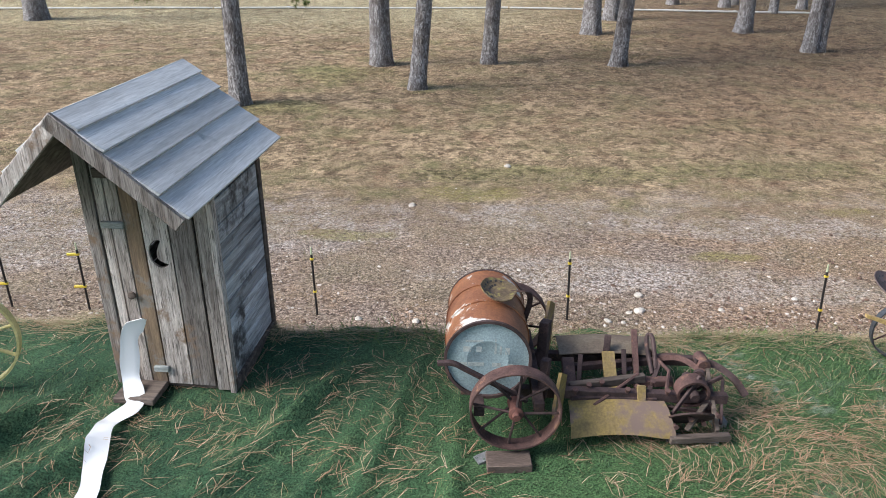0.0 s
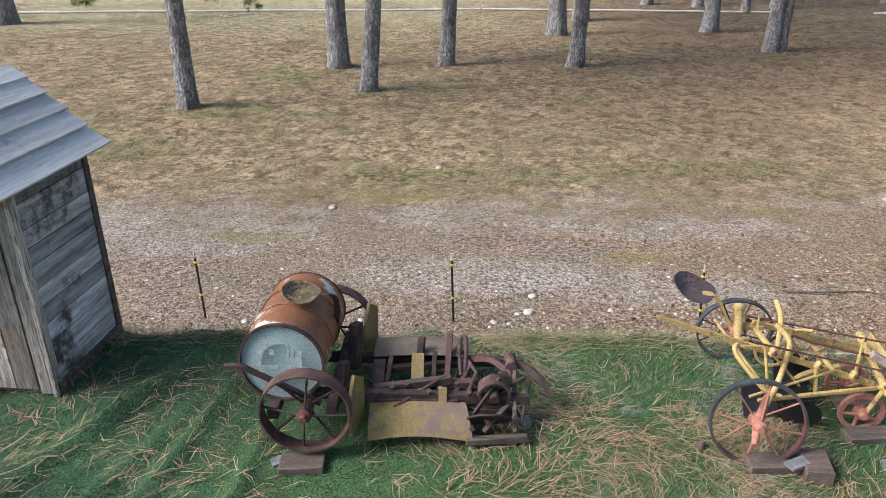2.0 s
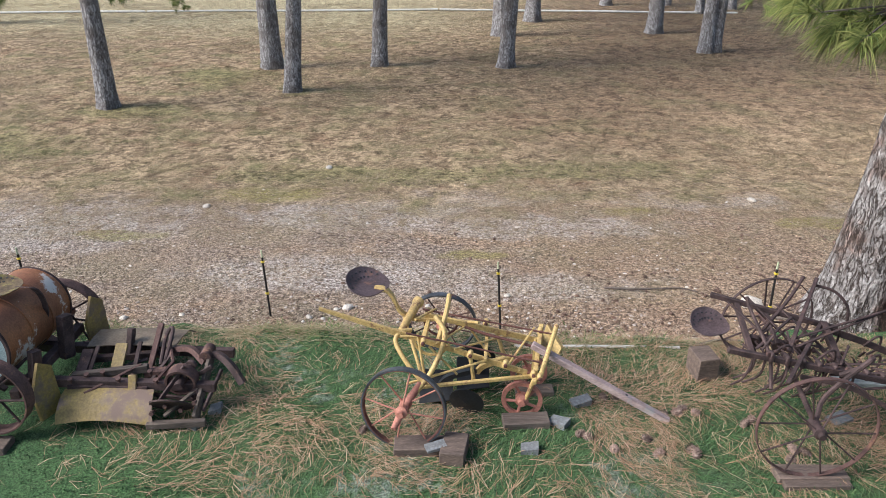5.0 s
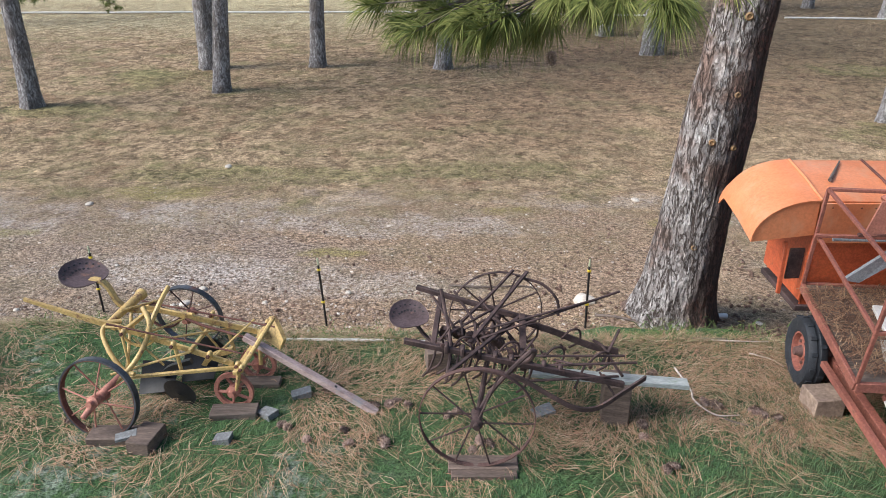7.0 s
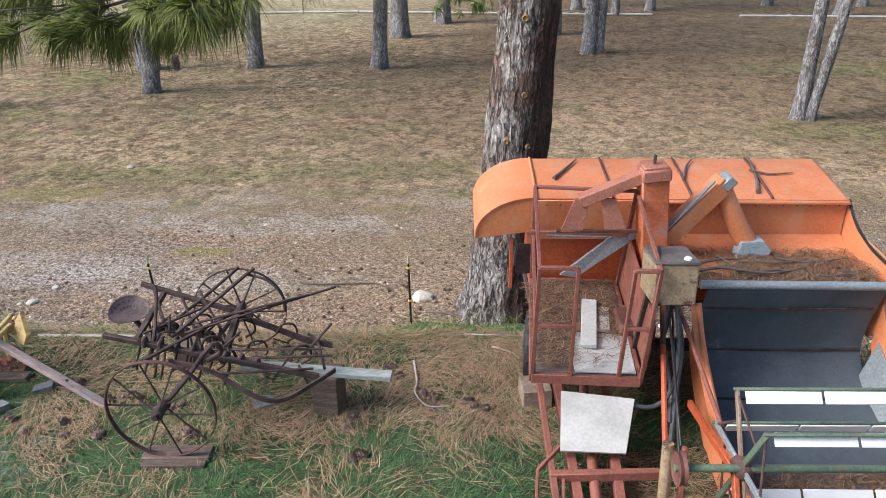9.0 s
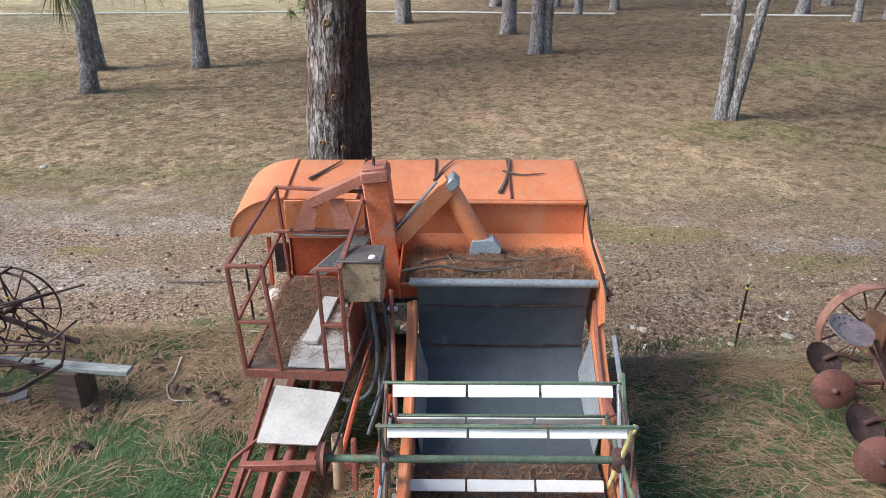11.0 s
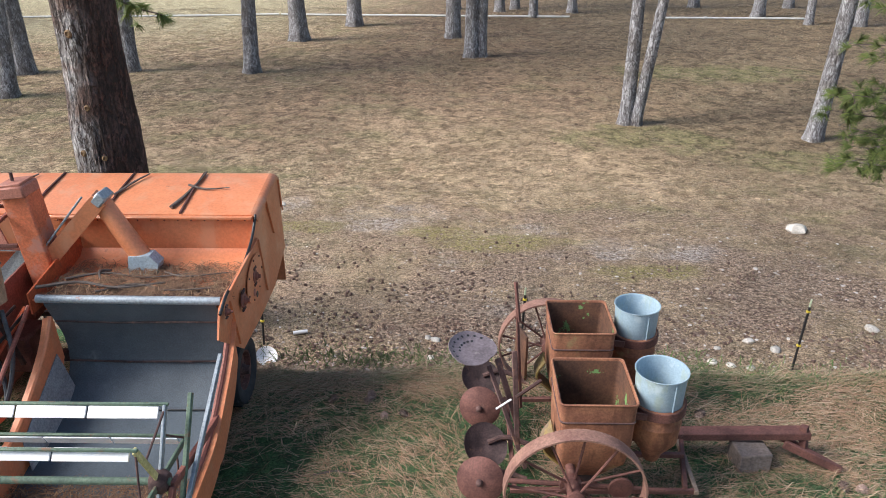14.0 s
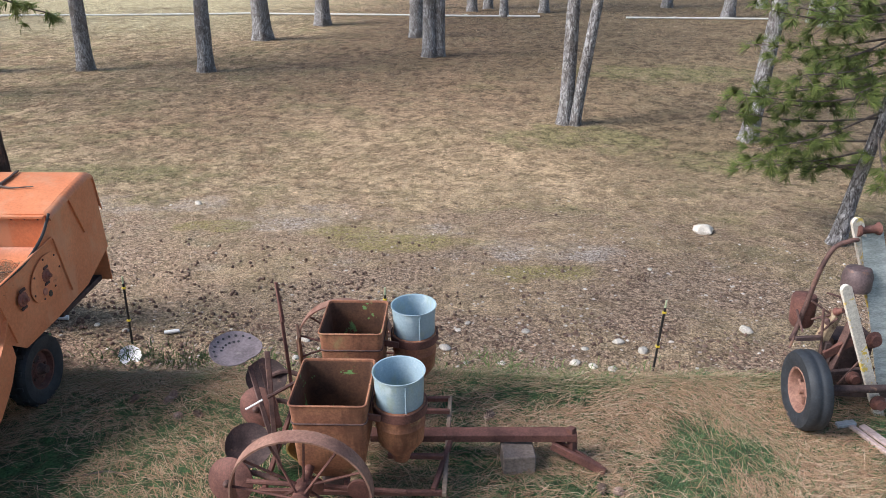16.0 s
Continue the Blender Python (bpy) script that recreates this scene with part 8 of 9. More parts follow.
def on_platform(r):
    x, y = r.uniform(8.62, 9.28), r.uniform(3.7, 4.64)
    if x > 8.9 and y < 3.98 and r.rand() > 0.12:
        return None
    return x, y, 2.0 + 0.165 * (y - 3.6) + 0.004


def in_chute(r):
    x, y = r.uniform(9.72, 10.9), r.uniform(2.5, 3.15)
    return x, y, 1.525 + 0.09 * max(0.0, y - 2.7) + 0.03 * r.rand()


bed = [[(9.66 + 1.34 * i / 16, 3.97 + 0.52 * j / 9, 2.478 - 0.004 * j + 0.03 * noise.noise(Vector((i * 0.5, j * 0.6, 2))) + 0.02 * noise.noise(Vector((i * 1.7, j * 1.9, 8)))) for j in range(10)] for i in range(17)]
solo("needle_bed", MB().sheet(bed, 0.01), BED, "matted brown needle litter in the combine trough", "pine needles", kind="stuff")
drift("trough_needles", 2300, in_trough, 31, "brown pine needles filling the combine trough", 0.03)
drift("platform_needles", 1500, on_platform, 32, "dry needles lying on the combine platform", 0.02)
drift("chute_needles", 2200, in_chute, 33, "dry needles in the combine header", 0.03)


def stick(name, pts, r, label, mat=None, n=5):
    line = curve(pts, n)
    k = len(line)
    return solo(name, MB().tube(line, [r * (1 - 0.6 * i / k) for i in range(k)], 6), mat or STICK, label, "stick", "fallen sticks", at=tuple(line[0]))


stick("fallen_stick", [(9.62, 4.02, 2.56), (9.9, 4.10, 2.565), (10.2, 4.05, 2.55), (10.5, 4.15, 2.54)], 0.014, "grey fallen branch lying across the needle trough")
stick("fallen_stick", [(10.36, 4.80, 2.868), (10.42, 5.0, 2.905), (10.46, 5.22, 2.945), (10.47, 5.38, 2.967)], 0.016, "dark twig lying on the orange hood")
stick("fallen_stick", [(10.40, 5.12, 2.94), (10.55, 5.08, 2.92), (10.74, 5.10, 2.925)], 0.011, "grey twig lying on the orange hood")
stick("fallen_stick", [(9.84, 4.98, 2.905), (9.92, 5.2, 2.94), (10.0, 5.33, 2.965)], 0.012, "dark twig lying on the orange hood")
stick("fallen_stick", [(8.83, 5.0, 2.91), (8.95, 5.18, 2.935), (9.05, 5.33, 2.96)], 0.014, "dark twig lying on the orange hood")
stick("fallen_stick", [(9.74, 4.22, 2.53), (10.0, 4.30, 2.54), (10.3, 4.26, 2.525), (10.62, 4.34, 2.52)], 0.010, "thin dark branch lying in the needle trough")
stick("fallen_stick", [(10.05, 4.02, 2.53), (10.3, 4.12, 2.54), (10.55, 4.05, 2.53), (10.85, 4.10, 2.525)], 0.009, "thin grey branch lying in the needle trough")
stick("fallen_stick", [(10.4, 4.40, 2.50), (10.6, 4.28, 2.525), (10.9, 4.36, 2.52)], 0.008, "forked dry twig lying in the needle trough")
stick("fallen_stick", [(9.98, 4.42, 2.50), (9.96, 4.30, 2.55), (10.02, 4.18, 2.54)], 0.014, "short grey branch end in the needle trough")


# ---- rusty two-row planter ----
def planter():
    t = thing("seed_planter", (13.5, 3.5, 1.4), "rusted two-row planter with square hoppers and buckets", "farm machine")
    wheel_parts(t, "wheel", (13.305, 2.86, 1.835), (0, 1, 0), 0.42, 0.10, 0.012, 12, RIM_PINK, RUST_RED, RUST_RED, 0.055, 0.16, 0.008, 0.2, "wide rusted red iron wheel")
    wheel_parts(t, "wheel", (13.32, 4.52, 1.82), (0, 1, 0), 0.39, 0.10, 0.012, 12, RIM_PINK, RUST_RED, RUST_RED, 0.055, 0.16, 0.008, 0.4, "wide rusted red iron wheel")
    part("axle", MB().tube([(13.305, 2.84, 1.835), (13.32, 4.54, 1.82)], 0.03, 10), RUST_RED, t)
    # hoppers: rounded square, open, tapering to a boot
    for cx, cy, zt, big in ((13.45, 3.30, 2.31, 1.06), (13.475, 4.06, 2.33, 1.0)):
        def outline(hx, hy, z, dx=0.0, rr=0.03):
            hx, hy = hx * big, hy * big
            pts = []
            for sx, sy, g0 in ((1, 1, 0), (-1, 1, 90), (-1, -1, 180), (1, -1, 270)):
                for k in range(4):
                    g = math.radians(g0 + 30 * k)
                    pts.append((cx + dx + sx * (hx - rr) + rr * math.cos(g), cy + sy * (hy - rr) + rr * math.sin(g), z))
            return pts + [pts[0]]
        shell = [outline(0.213, 0.232, zt), outline(0.208, 0.227, zt - 0.10), outline(0.204, 0.221, zt - 0.30), outline(0.192, 0.206, zt - 0.46, -0.01), outline(0.10, 0.12, zt - 0.62, -0.03)]
        hop = part("hopper", MB().sheet(shell, 0.008), RUST_HOPPER, t, "open square hopper of orange rusted sheet steel")
        part("hopper_rim", MB().tube(outline(0.217, 0.236, zt + 0.002), 0.007, 6, False), RUST_HOPPER, hop)
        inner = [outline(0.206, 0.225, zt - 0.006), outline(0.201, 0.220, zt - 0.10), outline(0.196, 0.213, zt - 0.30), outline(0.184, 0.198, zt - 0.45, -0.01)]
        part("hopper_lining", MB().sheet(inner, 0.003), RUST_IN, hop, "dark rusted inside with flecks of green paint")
        part("hopper_floor", MB().plate(outline(0.182, 0.196, zt - 0.44, -0.01)[:-1], (0, 0, 0.01)), RUST_DARK, hop)
        part("band", MB().tube([(x, y, zt - 0.13) for x, y, z in outline(0.211, 0.230, 0)], 0.007, 6, False), RUST, hop)
        # seed spout curved off the back
        part("chute", MB().sheet([[p + Vector((0, -0.07, 0)), p + Vector((0, 0.07, 0))] for p in curve([(cx - 0.24, cy - 0.06, zt - 0.30), (cx - 0.30, cy - 0.06, zt - 0.42), (cx - 0.22, cy - 0.06, zt - 0.52), (cx - 0.12, cy - 0.05, zt - 0.60)], 5)], 0.012), YELLOW_OLD, t, "curved yellow sheet chute")
        part("boot", MB().box((cx - 0.03, cy, zt - 0.72), (0.16, 0.14, 0.24), None, 0.02), RUST_DARK, t)
    # buckets in their canisters
    for cx, cy, zr in ((13.855, 3.28, 2.41), (13.89, 4.13, 2.395)):
        can = part("canister", MB().lathe((cx, cy, zr - 0.66), (0, 0, 1), [(0.05, 0.0), (0.07, 0.06), (0.145, 0.17), (0.155, 0.30), (0.160, 0.31), (0.155, 0.33), (0.155, 0.44), (0.162, 0.45), (0.150, 0.455), (0.148, 0.30), (0.001, 0.28)], 32), RUST_HOPPER, t, "rusted canister with remains of green paint")
        bk = part("bucket", MB().lathe((cx, cy, zr - 0.24), (0, 0, 1), [(0.001, 0.005), (0.140, 0.0), (0.146, 0.02), (0.153, 0.20), (0.156, 0.235), (0.163, 0.24), (0.163, 0.246), (0.154, 0.244), (0.150, 0.23), (0.143, 0.025), (0.001, 0.012)], 40), GALV, t, "pale blue galvanised bucket")
        part("seam", MB().tube([(cx + 0.05, cy - 0.142, zr - 0.23), (cx + 0.052, cy - 0.15, zr - 0.02)], 0.005, 6), GALV, bk)
        part("strap", MB().sheet([[(cx + 0.168 * math.cos(g), cy + 0.168 * math.sin(g), zr - 0.25 - 0.02), (cx + 0.168 * math.cos(g), cy + 0.168 * math.sin(g), zr - 0.21)] for g in [2 * math.pi * k / 30 for k in range(31)]], 0.005), RUST_RED, t)
        part("bracket", MB().bar((cx - 0.40, cy - 0.10, zr - 0.22), (cx - 0.10, cy - 0.15, zr - 0.24), 0.014, 0.05), RUST_RED, t)
    # angle-iron frame
    z = 1.585
    for a, b in (((12.95, 3.14, z), (14.13, 3.15, z)), ((12.95, 4.10, z), (14.15, 4.10, z + 0.03)), ((14.13, 3.13, z), (14.15, 4.12, z + 0.03)), ((12.98, 3.14, z), (12.98, 4.10, z)), ((13.5, 3.14, z), (13.5, 4.1, z)), ((13.75, 3.4, z + 0.08), (14.12, 3.42, z + 0.06)), ((13.75, 3.86, z + 0.1), (14.15, 3.88, z + 0.08))):
        part("frame_iron", MB().bar(a, b, 0.03, 0.035), RUST_PALE if a[0] > 14 else RUST_RED, t)
    part("frame_iron", MB().bar((14.16, 3.62, 1.60), (14.06, 3.15, 1.60), 0.03, 0.05), RUST_RED, t)
    part("tongue", MB().bar((13.6, 3.70, 1.61), (15.02, 3.62, 1.70), 0.085, 0.02), RUST_RED, t, "rusted steel channel drawbar")
    part("tongue_flange", MB().bar((13.6, 3.66, 1.592), (15.02, 3.58, 1.682), 0.014, 0.055), RUST_RED, t)
    part("tongue_flange", MB().bar((13.6, 3.745, 1.592), (15.02, 3.665, 1.682), 0.014, 0.055), RUST_RED, t)
    part("hitch", MB().bar((14.98, 3.62, 1.74), (15.0, 3.60, 1.54), 0.05, 0.05), RUST_RED, t)
    part("hitch", MB().bar((14.85, 3.58, 1.62), (15.20, 3.46, 1.50), 0.03, 0.06), RUST_RED, t)
    part("hitch", MB().bar((14.85, 3.66, 1.62), (15.18, 3.52, 1.49), 0.02, 0.05), RUST_RED, t)
    part("drive_shaft", MB().tube([(12.9, 3.1, 1.70), (13.9, 3.05, 1.68)], 0.016, 8), RUST_RED, t)
    for x, y in ((13.32, 3.04), (13.62, 3.02), (13.40, 3.62)):
        part("sprocket", MB().lathe((x, y, 1.72), (0, 1, 0), [(0.001, -0.015), (0.03, -0.015), (0.075, -0.008), (0.078, 0.008), (0.03, 0.015), (0.001, 0.015)], 18), RUST_RED, t)
    # covering discs
    for c, ax, mat, R in (((12.76, 3.17, 1.63), (0.18, 1, -0.35), RUST_RED, 0.155), ((12.77, 3.86, 1.69), (0.18, 1, -0.35), RUST_RED, 0.150), ((12.80, 3.48, 1.66), (0.30, -0.55, 0.80), RUST_DARK, 0.155), ((12.78, 4.10, 1.78), (0.30, -0.55, 0.80), RUST_DARK, 0.150)):
        d = part("disc", MB().lathe(c, ax, [(0.001, -0.03), (0.05, -0.026), (0.11, -0.012), (R, 0.012), (R, 0.018), (0.11, -0.004), (0.001, -0.02)], 32), mat, t, "rusted dished covering disc")
        part("disc_bolt", MB().lathe(Vector(c) - Vector(ax).normalized() * 0.03, -Vector(ax), [(0.024, 0), (0.022, 0.02), (0.012, 0.03), (0.001, 0.032)], 8), RUST, d)
        part("disc_arm", MB().tube(curve([Vector(c) + Vector((0.02, 0.03, 0)), Vector(c) + Vector((0.14, 0.05, 0.03)), Vector(c) + Vector((0.30, 0.04, -0.02))], 4), 0.018, 8), RUST, t)
    # seat and spring, levers
    part("seat_spring", MB().bar((12.82, 3.66, 2.18), (13.06, 3.30, 1.62), 0.032, 0.016), RUST, t)
    part("seat_spring", MB().bar((12.88, 3.72, 2.20), (13.02, 3.50, 1.80), 0.045, 0.014), RUST, t)
    seat_pan(t, "seat", (12.72, 3.73, 2.25), 0.165, SEAT_GREY, (0, 5, -35), 0.03)
    part("lever", MB().bar((13.00, 3.87, 2.70), (13.06, 3.78, 1.75), 0.024, 0.012), RUST_RED, t)
    part("lever_grip", MB().bar((12.995, 3.875, 2.70), (13.03, 3.83, 2.42), 0.02, 0.02), RUST_RED, t)
    part("lever", MB().bar((12.98, 3.56, 2.36), (13.01, 3.40, 1.72), 0.035, 0.014), RUST, t)
    part("white_rod", MB().tube([(12.86, 3.36, 2.05), (12.96, 3.41, 2.09)], 0.007, 6), WHITE, t)
    part("rod", MB().tube([(12.99, 3.42, 2.10), (13.16, 3.55, 2.14)], 0.012, 6), RUST, t)
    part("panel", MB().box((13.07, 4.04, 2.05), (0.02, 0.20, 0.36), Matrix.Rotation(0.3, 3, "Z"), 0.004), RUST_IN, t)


planter()


def cinder_block():
    x, y = 14.62, 3.56
    z = top_z(x, y) - 0.012
    rot = Matrix.Rotation(0.08, 3, "Z")
    solo("concrete_block", MB().box((x, y, z + 0.08), (0.22, 0.20, 0.16), rot, 0.008), BLOCK_GREY, "square grey-brown block with white paint splash", "block", "wooden blocks", at=(x, y, z))


cinder_block()


# ---- old elevator machine at the end of the row ----
def elevator_machine():
    t = thing("grain_elevator", (17.0, 4.2, 1.45), "old elevator machine with rubber tyre and painted boards", "farm machine")
    tyre_parts(t, "wheel", (16.79, 4.09, 1.745), (1, -0.04, 0.03), 0.295, 0.17, RIM_PINK, RIM_PINK, True)
    part("axle", MB().tube([(16.79, 4.09, 1.745), (17.9, 4.12, 1.76)], 0.03, 10), RUST_DARK, t)

    def rail_board(top, low, w, th):
        top, low = Vector(top), Vector(low)
        d = (low - top).normalized()
        s = Vector((1, 0.15, 0)) - d * d.dot(Vector((1, 0.15, 0)))
        s.normalize()
        n = 8
        out = [top + s * w / 2 * math.cos(math.pi * k / n) - d * w / 2 * math.sin(math.pi * k / n) for k in range(n + 1)]
        poly = out + [low - s * w / 2, low + s * w / 2]
        face = d.cross(s).normalized()
        ob = part("rail_board", MB().plate(poly, face * th), PEEL, t, "white and yellow peeling painted board")
        for k in range(9):
            p = top.lerp(low, 0.05 + 0.1 * k)
            part("cleat", MB().bar(p - s * w * 0.3 - face * 0.012, p + s * w * 0.9 - face * 0.012, 0.012, 0.012), RUST_DARK, ob)
        return ob

    rail_board((17.14, 4.60, 2.86), (17.68, 4.60, 1.52), 0.085, 0.03)
    rail_board((16.96, 4.22, 2.51), (17.44, 4.20, 1.42), 0.075, 0.03)
    part("bed", MB().plate([(17.18, 4.58, 2.80), (17.36, 4.62, 2.80), (17.70, 4.28, 1.50), (17.46, 4.24, 1.46)], (0.01, 0.02, -0.01)), GREY_BOARD, t)
    part("top_roller", MB().lathe((17.15, 4.585, 2.80), (1, 0.1, 0.05), [(0.001, 0), (0.045, 0), (0.05, 0.02), (0.03, 0.05), (0.03, 0.14), (0.05, 0.17), (0.001, 0.18)], 14), RUST_RED, t)
    part("curved_pipe", MB().tube(curve([(16.80, 4.48, 1.93), (16.86, 4.55, 1.99), (16.90, 4.55, 2.247), (16.935, 4.55, 2.486), (17.0, 4.55, 2.672), (17.1, 4.55, 2.73), (17.17, 4.57, 2.735)], 6), 0.018, 8), RUST, t)
    part("tank", MB().lathe((16.93, 4.64, 1.98), (-0.05, 0.02, 1), [(0.001, 0), (0.075, 0.0), (0.09, 0.03), (0.095, 0.22), (0.085, 0.25), (0.001, 0.275)], 22), RUST_RED, t, "small dark red rusted tank")
    part("cap", MB().lathe((17.20, 4.50, 2.36), (0, 0.1, 1), [(0.10, 0), (0.105, 0.02), (0.105, 0.12), (0.085, 0.17), (0.001, 0.19)], 24), PLUM, t)
    for a, b, w, h, m in (((16.79, 4.40, 1.99), (16.98, 4.40, 2.0), 0.03, 0.035, RUST_DARK), ((17.02, 4.38, 1.86), (17.28, 4.40, 2.02), 0.03, 0.07, RUST_RED), ((17.06, 4.36, 1.60), (17.20, 4.42, 2.20), 0.06, 0.03, RUST), ((17.02, 4.4, 1.55), (17.04, 4.4, 1.96), 0.04, 0.04, RUST_DARK), ((16.95, 4.25, 1.62), (17.5, 4.25, 1.60), 0.04, 0.05, RUST_DARK), ((16.95, 4.3, 1.74), (17.4, 4.35, 1.76), 0.035, 0.04, RUST_DARK), ((17.10, 4.05, 1.50), (17.36, 3.45, 1.47), 0.035, 0.03, TONGUE_WOOD), ((17.02, 4.0, 1.50), (17.16, 4.02, 1.51), 0.05, 0.03, GREY_METAL), ((17.20, 4.0, 1.50), (17.52, 3.3, 1.47), 0.06, 0.02, TONGUE_WOOD)):
        part("frame", MB().bar(a, b, w, h), m, t)
    part("engine", MB().box((17.06, 4.48, 2.06), (0.07, 0.10, 0.26), Matrix.Rotation(0.25, 3, "Y"), 0.012), TANK, t)
    for p, ax, r, h in (((17.06, 4.44, 2.20), (0.4, -0.6, 0.5), 0.03, 0.07), ((17.10, 4.44, 2.27), (0.8, -0.2, 0.3), 0.028, 0.08), ((17.0, 4.42, 2.14), (-0.3, -0.8, 0.1), 0.022, 0.06), ((17.10, 4.4, 2.36), (0.2, -1, 0.2), 0.035, 0.05), ((17.30, 4.3, 2.05), (0.2, -1, 0.2), 0.06, 0.05), ((17.22, 4.3, 1.72), (0.1, -1, 0.1), 0.05, 0.06), ((17.36, 4.15, 1.60), (0.1, -1, 0.1), 0.055, 0.06)):
        part("fitting", MB().lathe(p, ax, [(0.001, 0), (r, 0), (r * 1.1, h * 0.3), (r * 0.7, h * 0.5), (r * 0.7, h), (0.001, h)], 12), RUST if r < 0.03 else RUST_RED, t)
    for a, b in (((16.91, 4.52, 2.25), (17.12, 4.46, 2.12)), ((16.93, 4.5, 2.10), (17.18, 4.44, 2.22)), ((16.96, 4.42, 2.24), (17.02, 4.38, 1.70)), ((16.99, 4.46, 2.0), (17.08, 4.42, 2.16)), ((17.0, 4.5, 2.33), (17.14, 4.46, 2.30)), ((16.79, 4.42, 2.0), (16.74, 4.36, 1.93)), ((16.86, 4.45, 2.02), (16.83, 4.55, 2.16)), ((17.05, 4.4, 1.92), (17.2, 4.38, 1.66)), ((17.1, 4.3, 1.6), (17.3, 4.3, 1.95))):
        part("rod", MB().tube([a, b], 0.009, 6), RUST, t)
    t.location.x -= 0.04
    part("hopper", MB().plate([(17.16, 4.50, 1.50), (17.42, 4.46, 1.47), (17.42, 4.46, 1.96), (17.14, 4.5, 1.92)], (0, 0.2, 0)), RUST_DARK, t)


elevator_machine()


# ---- small iron wheel seen past the plough's place is part of it; fence stakes ----
def stake(x, y, lean=(0.0, 0.0), tall=0.85, arm=0.045):
    z = land_z(x, y) - 0.03
    t = thing("fence_stake", (x, y, z), "thin black fence stake with yellow clips on gravel", "fence stake", "fence stakes")
    L = lambda h: (x + lean[0] * h, y + lean[1] * h, z + h)
    part("rod", MB().tube([L(0), L(tall)], 0.014, 8), STAKE, t)
    part("tip", MB().tube([L(tall), L(tall + 0.09)], [0.013, 0.010], 8), PALE_TIP, t)
    for h in (tall * 0.42, tall * 0.93):
        p = Vector(L(h))
        part("clip", MB().box(p - Vector((arm / 2 - 0.0225, 0, 0)), (arm, 0.035, 0.03), None, 0.006), INSUL, t)
    return t


for x, y, l in ((-5.36, 7.91, 0.0), (-4.35, 7.83, 0.0), (-1.52, 7.77, -0.02), (1.53, 7.69, -0.03), (4.41, 7.40, -0.06), (7.53, 7.20, -0.02), (10.24, 7.05, 0.05), (13.33, 6.87, 0.03), (16.40, 6.63, 0.05)):
    stake(x, y, (l, 0.0), arm=0.15 if x < -4 else 0.045)


# ---- rocks ----
def rock_mesh(r, c, s, flat=0.6):
    mb = MB()
    seed = r.uniform(0, 50)
    n, m = 10, 6
    vs = [(c[0], c[1], c[2] + s * flat)]
    fs = []
    a0 = r.uniform(0, 6.28)
    ex = r.uniform(1.0, 1.45)
    for i in range(1, m):
        th = math.pi * i / m
        for j in range(n):
            g = 2 * math.pi * j / n
            p = Vector((math.sin(th) * math.cos(g), math.sin(th) * math.sin(g), math.cos(th)))
            k = 1 + 0.28 * noise.noise(p * 1.3 + Vector((seed, 0, 0)))
            u, v = p.x * s * k * ex, p.y * s * k
            vs.append((c[0] + u * math.cos(a0) - v * math.sin(a0), c[1] + u * math.sin(a0) + v * math.cos(a0), c[2] + p.z * s * flat * k))
    vs.append((c[0], c[1], c[2] - s * flat))
    for j in range(n):
        fs.append((0, 1 + j, 1 + (j + 1) % n))
        for i in range(m - 2):
            a = 1 + i * n
            fs.append((a + j, a + n + j, a + n + (j + 1) % n, a + (j + 1) % n))
        a = 1 + (m - 2) * n
        fs.append((len(vs) - 1, a + (j + 1) % n, a + j))
    return mb.add(vs, fs)


rr = np.random.RandomState(44)
ROCKS = [(2.56, 8.39, 0.085), (2.47, 7.95, 0.09), (2.33, 7.9, 0.05), (2.02, 7.66, 0.06), (2.2, 7.63, 0.045), (-0.55, 11.75, 0.09), (9.27, 12.25, 0.095), (7.64, 7.95, 0.13), (18.25, 10.98, 0.16), (17.77, 7.56, 0.11), (16.38, 7.05, 0.09), (16.13, 7.24, 0.08), (15.54, 6.76, 0.08), (15.74, 6.7, 0.07), (15.95, 6.65, 0.075), (15.02, 7.47, 0.07), (14.03, 7.05, 0.085), (14.7, 6.74, 0.05), (14.18, 7.49, 0.05), (12.32, 7.22, 0.07), (12.22, 7.28, 0.06), (13.29, 6.87, 0.06), (13.0, 7.0, 0.05), (1.26, 14.1, 0.10), (-3.9, 7.9, 0.14), (-2.7, 7.75, 0.08), (-0.3, 7.6, 0.07), (-1.0, 7.65, 0.06), (0.4, 7.7, 0.05), (3.5, 8.0, 0.05), (17.0, 9.4, 0.05), (19.0, 8.6, 0.06)]
for i in range(26):
    ROCKS.append((rr.uniform(-6, 17), 6.6 + abs(rr.normal(0, 1.4)), rr.uniform(0.03, 0.06)))
for x, y, s in ROCKS:
    s *= 0.68 if s < 0.12 else 1.0
    z = land_z(x, y) + s * 0.25
    big = s > 0.12
    solo("rock", rock_mesh(rr, (x, y, z), s), STONE, "large pale rounded field stone on dry grass" if big else "small pale rounded stone on gravel", "rock", "pale stones", at=(x, y, z - s * 0.3))

# ---- pine cones ----
cone_base = [mesh_of("pine_cone", cone_mesh((0, 0, 0), 0.085, 0.030, (1, 0.1, 0.15)), CONE), mesh_of("pine_cone", cone_mesh((0, 0, 0), 0.07, 0.032, (0.3, 1, 0.3)), CONE)]


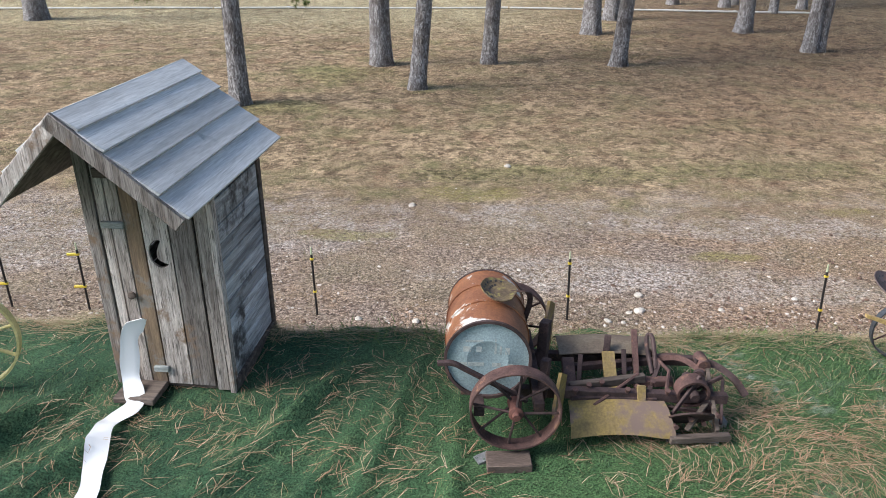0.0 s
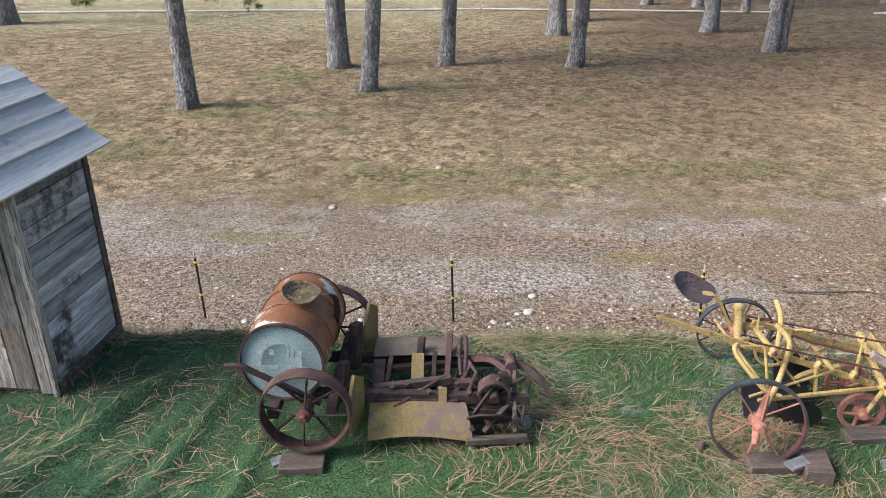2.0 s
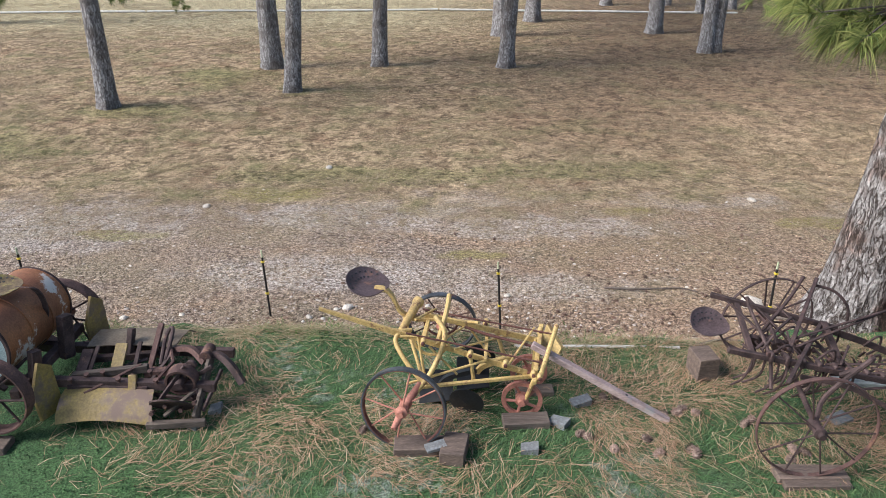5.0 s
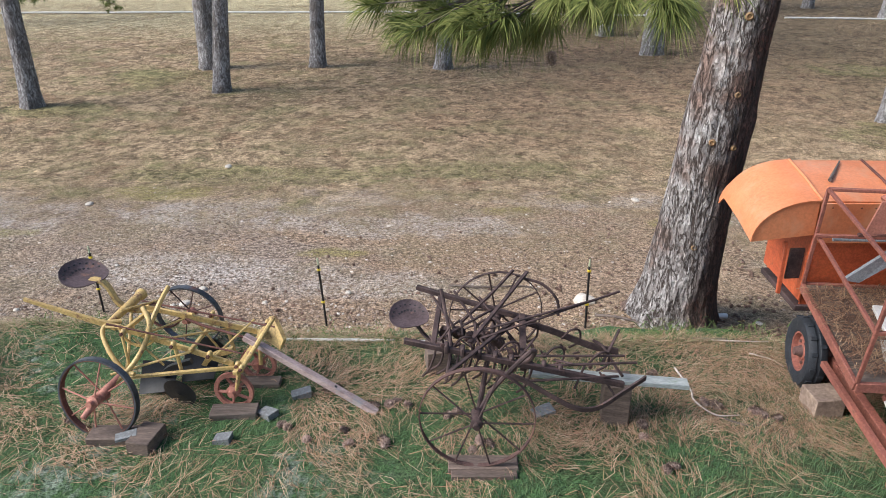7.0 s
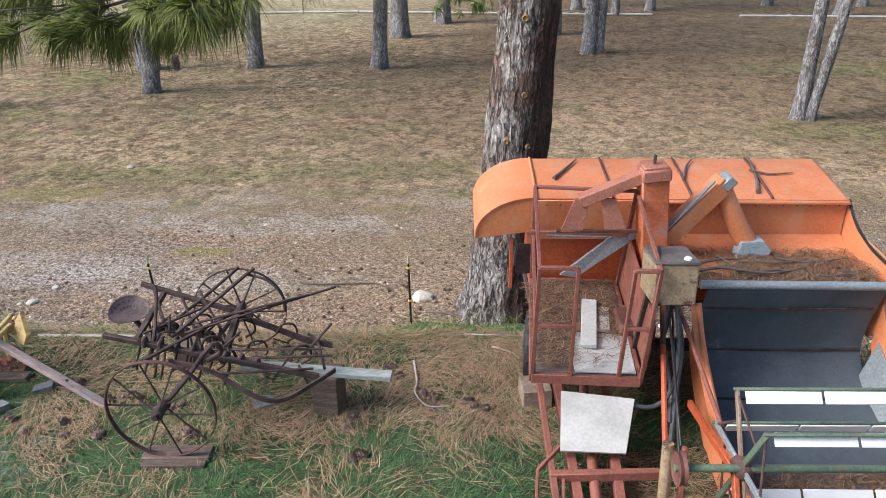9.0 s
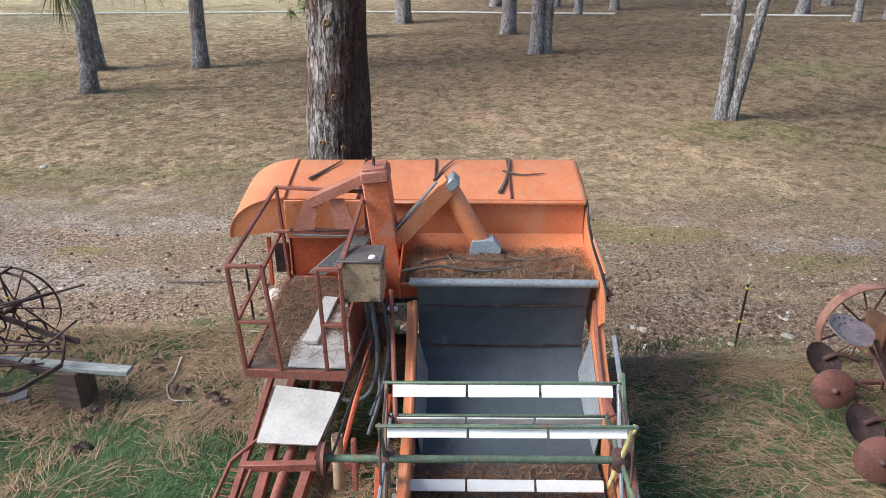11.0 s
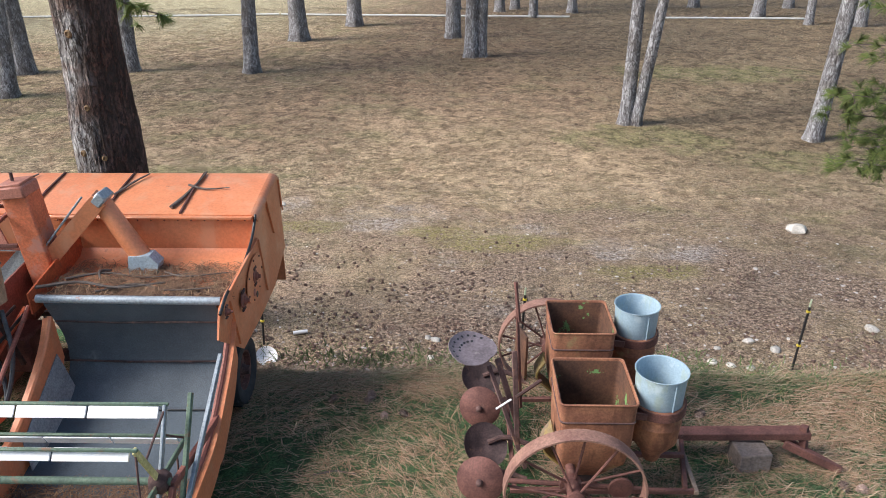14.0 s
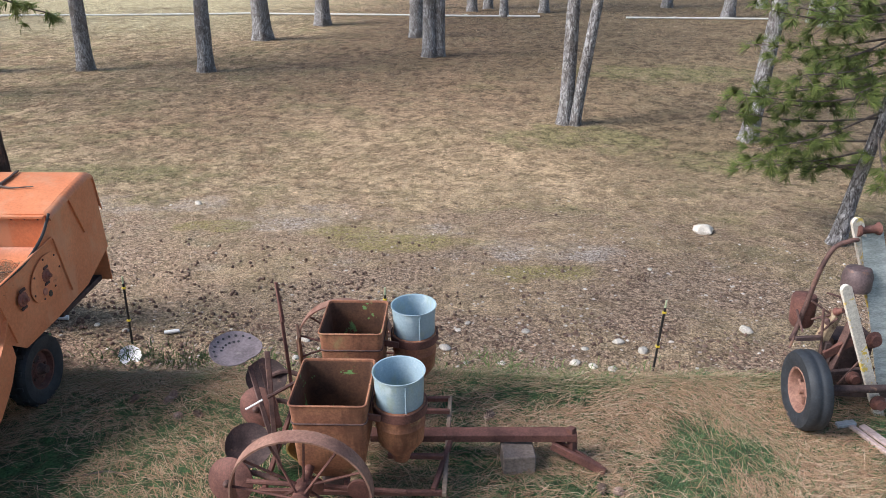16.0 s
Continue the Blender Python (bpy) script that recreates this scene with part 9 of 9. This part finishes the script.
def put_cone(x, y, k, onto="turf"):
    ob = new("pine_cone", cone_base[k % 2])
    z = top_z(x, y) + 0.022 if onto == "turf" else land_z(x, y) + 0.02
    ob.location = (x, y, z)
    ob.rotation_euler = (0.3 * k % 1, 0.2, k * 1.9)
    ob.scale = (1.0 + 0.05 * (k % 5),) * 3
    tagged(ob, "brown dry pine cone lying on turf" if onto == "turf" else "brown dry pine cone lying on gravel", "pine cone", "pine cones")


CLUSTERS = [(5.25, 3.75, 3), (5.45, 3.72, 4), (5.0, 3.78, 2), (5.05, 4.3, 3), (5.35, 4.15, 3), (5.65, 4.15, 3), (6.0, 4.0, 4), (6.15, 3.62, 5), (7.35, 3.45, 4), (7.3, 3.85, 5), (7.9, 4.1, 5), (8.15, 4.05, 6), (8.25, 3.95, 3), (4.8, 3.95, 3), (11.5, 4.4, 2), (11.9, 4.35, 4), (12.2, 4.1, 3), (7.6, 4.45, 4), (14.4, 4.1, 3), (15.2, 3.3, 3), (3.2, 3.9, 2), (6.55, 4.4, 3)]
k = 0
for x, y, n in CLUSTERS:
    for _ in range((n + 1) // 2):
        k += 1
        put_cone(x + rr.normal(0, 0.06), y + rr.normal(0, 0.05), k)


def cone_litter(count, seed):
    """Cones strewn thickly over the ground behind the terrace."""
    r = np.random.RandomState(seed)
    mb = MB()
    made = 0
    while made < count:
        x, y = r.uniform(3.5, 18.5), 5.95 + abs(r.normal(0, 2.1))
        if r.rand() > math.exp(-((x - 11.0) / 4.0) ** 2) * (0.5 + 1.3 * noise.noise(Vector((x * 1.4, y * 1.8, 3)))) + 0.04:
            continue
        made += 1
        a = r.uniform(0, 6.28)
        s = r.uniform(0.018, 0.031)
        z = land_z(x, y) + s * 0.5
        w = Vector((math.cos(a), math.sin(a), r.normal(0, 0.2)))
        mb.lathe(Vector((x, y, z)) - w * s, w, [(0.001, 0), (s * 0.75, s * 0.3), (s * 0.6, s * 0.5), (s * 0.85, s * 0.8), (s * 0.55, s * 1.1), (s * 0.7, s * 1.4), (s * 0.3, s * 1.7), (0.001, s * 2)], 7)
    return mb


solo("cone_litter", cone_litter(950, 61), CONE_DARK, "brown pine cones strewn over gravel", "pine cones", kind="stuff")

# ---- sticks and scraps ----
G = lambda x, y, h=0.015: (x, y, land_z(x, y) + h)
T = lambda x, y, h=0.012: (x, y, top_z(x, y) + h)
stick("fallen_stick", [G(7.7, 7.5), G(7.95, 7.35, 0.03), G(8.15, 7.15, 0.02), G(8.2, 7.05)], 0.02, "bare pale forked stick on gravel")
stick("fallen_stick", [G(5.9, 8.6), G(6.4, 8.5, 0.04), G(6.9, 8.55), G(7.1, 8.4, 0.03)], 0.016, "thin dark fallen branch on gravel")
stick("fallen_stick", [T(7.75, 4.15), T(7.85, 3.98, 0.02), T(8.05, 3.86), T(8.22, 3.88)], 0.010, "curved pale twig on turf")
stick("fallen_stick", [T(5.9, 5.04), T(6.1, 5.08, 0.03), T(6.3, 5.06)], 0.014, "grey bent stick at the turf edge")
stick("fallen_stick", [T(7.9, 5.0), T(8.4, 4.98, 0.02), T(8.8, 4.97)], 0.012, "dark stick along the turf edge")
stick("fallen_stick", [T(11.6, 3.5), T(11.75, 3.53, 0.02), T(11.9, 3.5)], 0.008, "short pale twig on turf")
stick("fallen_stick", [T(7.72, 4.57, 0.03), T(7.76, 4.27, 0.03), T(7.75, 4.14, 0.03), T(7.85, 3.97, 0.03), T(8.02, 3.96, 0.03)], 0.009, "pale curved dead twig lying on needles", BLOCK_END)
stick("fallen_stick", [T(8.1, 5.0, 0.03), T(8.3, 4.92, 0.03), T(8.59, 4.92, 0.03)], 0.008, "pale curved dead twig lying on needles", BLOCK_END)
stick("fallen_stick", [T(8.37, 4.75, 0.03), T(8.53, 4.68, 0.03), T(8.59, 4.6, 0.03)], 0.008, "pale curved dead twig lying on needles", BLOCK_END)
stick("yellow_strap", [T(7.75, 4.88, 0.006), T(8.1, 4.85, 0.01), T(8.5, 4.84, 0.006), T(8.9, 4.78, 0.008)], 0.012, "faded yellow strap lying on turf", YELLOW_OLD)
can = MB().tube([G(9.15, 7.42, 0.035), G(9.28, 7.46, 0.035)], 0.033, 14)
solo("drink_can", can, WHITE, "small white can lying on ground", "can", at=G(9.2, 7.44, 0))
can = MB().tube([G(10.55, 7.28, 0.03), G(10.72, 7.33, 0.03)], 0.025, 12)
solo("drink_can", can, WHITE, "small white tube lying on ground", "can", at=G(10.6, 7.3, 0))
dish = MB().lathe(G(10.36, 6.72, 0.05), (0.35, -0.5, 0.8), [(0.001, -0.04), (0.06, -0.03), (0.12, 0.01), (0.125, 0.015), (0.06, -0.02), (0.001, -0.03)], 20)
solo("white_dish", dish, WHITE, "white dented dish lying beside a stake", "dish", at=G(10.36, 6.72, 0))


# green scraps of turf round the foot of the large pine
def turf_scrap(pts, r):
    line = curve([(x, y, land_z(x, y) + r * 0.45) for x, y in pts], 6)
    mb = MB().tube(line, [r * (0.5 + 0.7 * math.sin(math.pi * (i + 0.6) / len(line))) for i in range(len(line))], 10)
    mb.v = [(x + 0.03 * noise.noise(Vector((x * 6, y * 6, z * 6))), y, z + 0.03 * noise.noise(Vector((x * 5, y * 5, 3)))) for x, y, z in mb.v]
    return solo("turf_scrap", mb, TURF, "green scrap of turf lying by the pine", "turf", "turf scraps", at=tuple(line[3]))


turf_scrap([(8.36, 6.78), (8.7, 6.76), (9.0, 6.80), (9.34, 6.92)], 0.10)
turf_scrap([(7.22, 6.95), (7.6, 6.93), (8.0, 6.88), (8.3, 6.84)], 0.08)
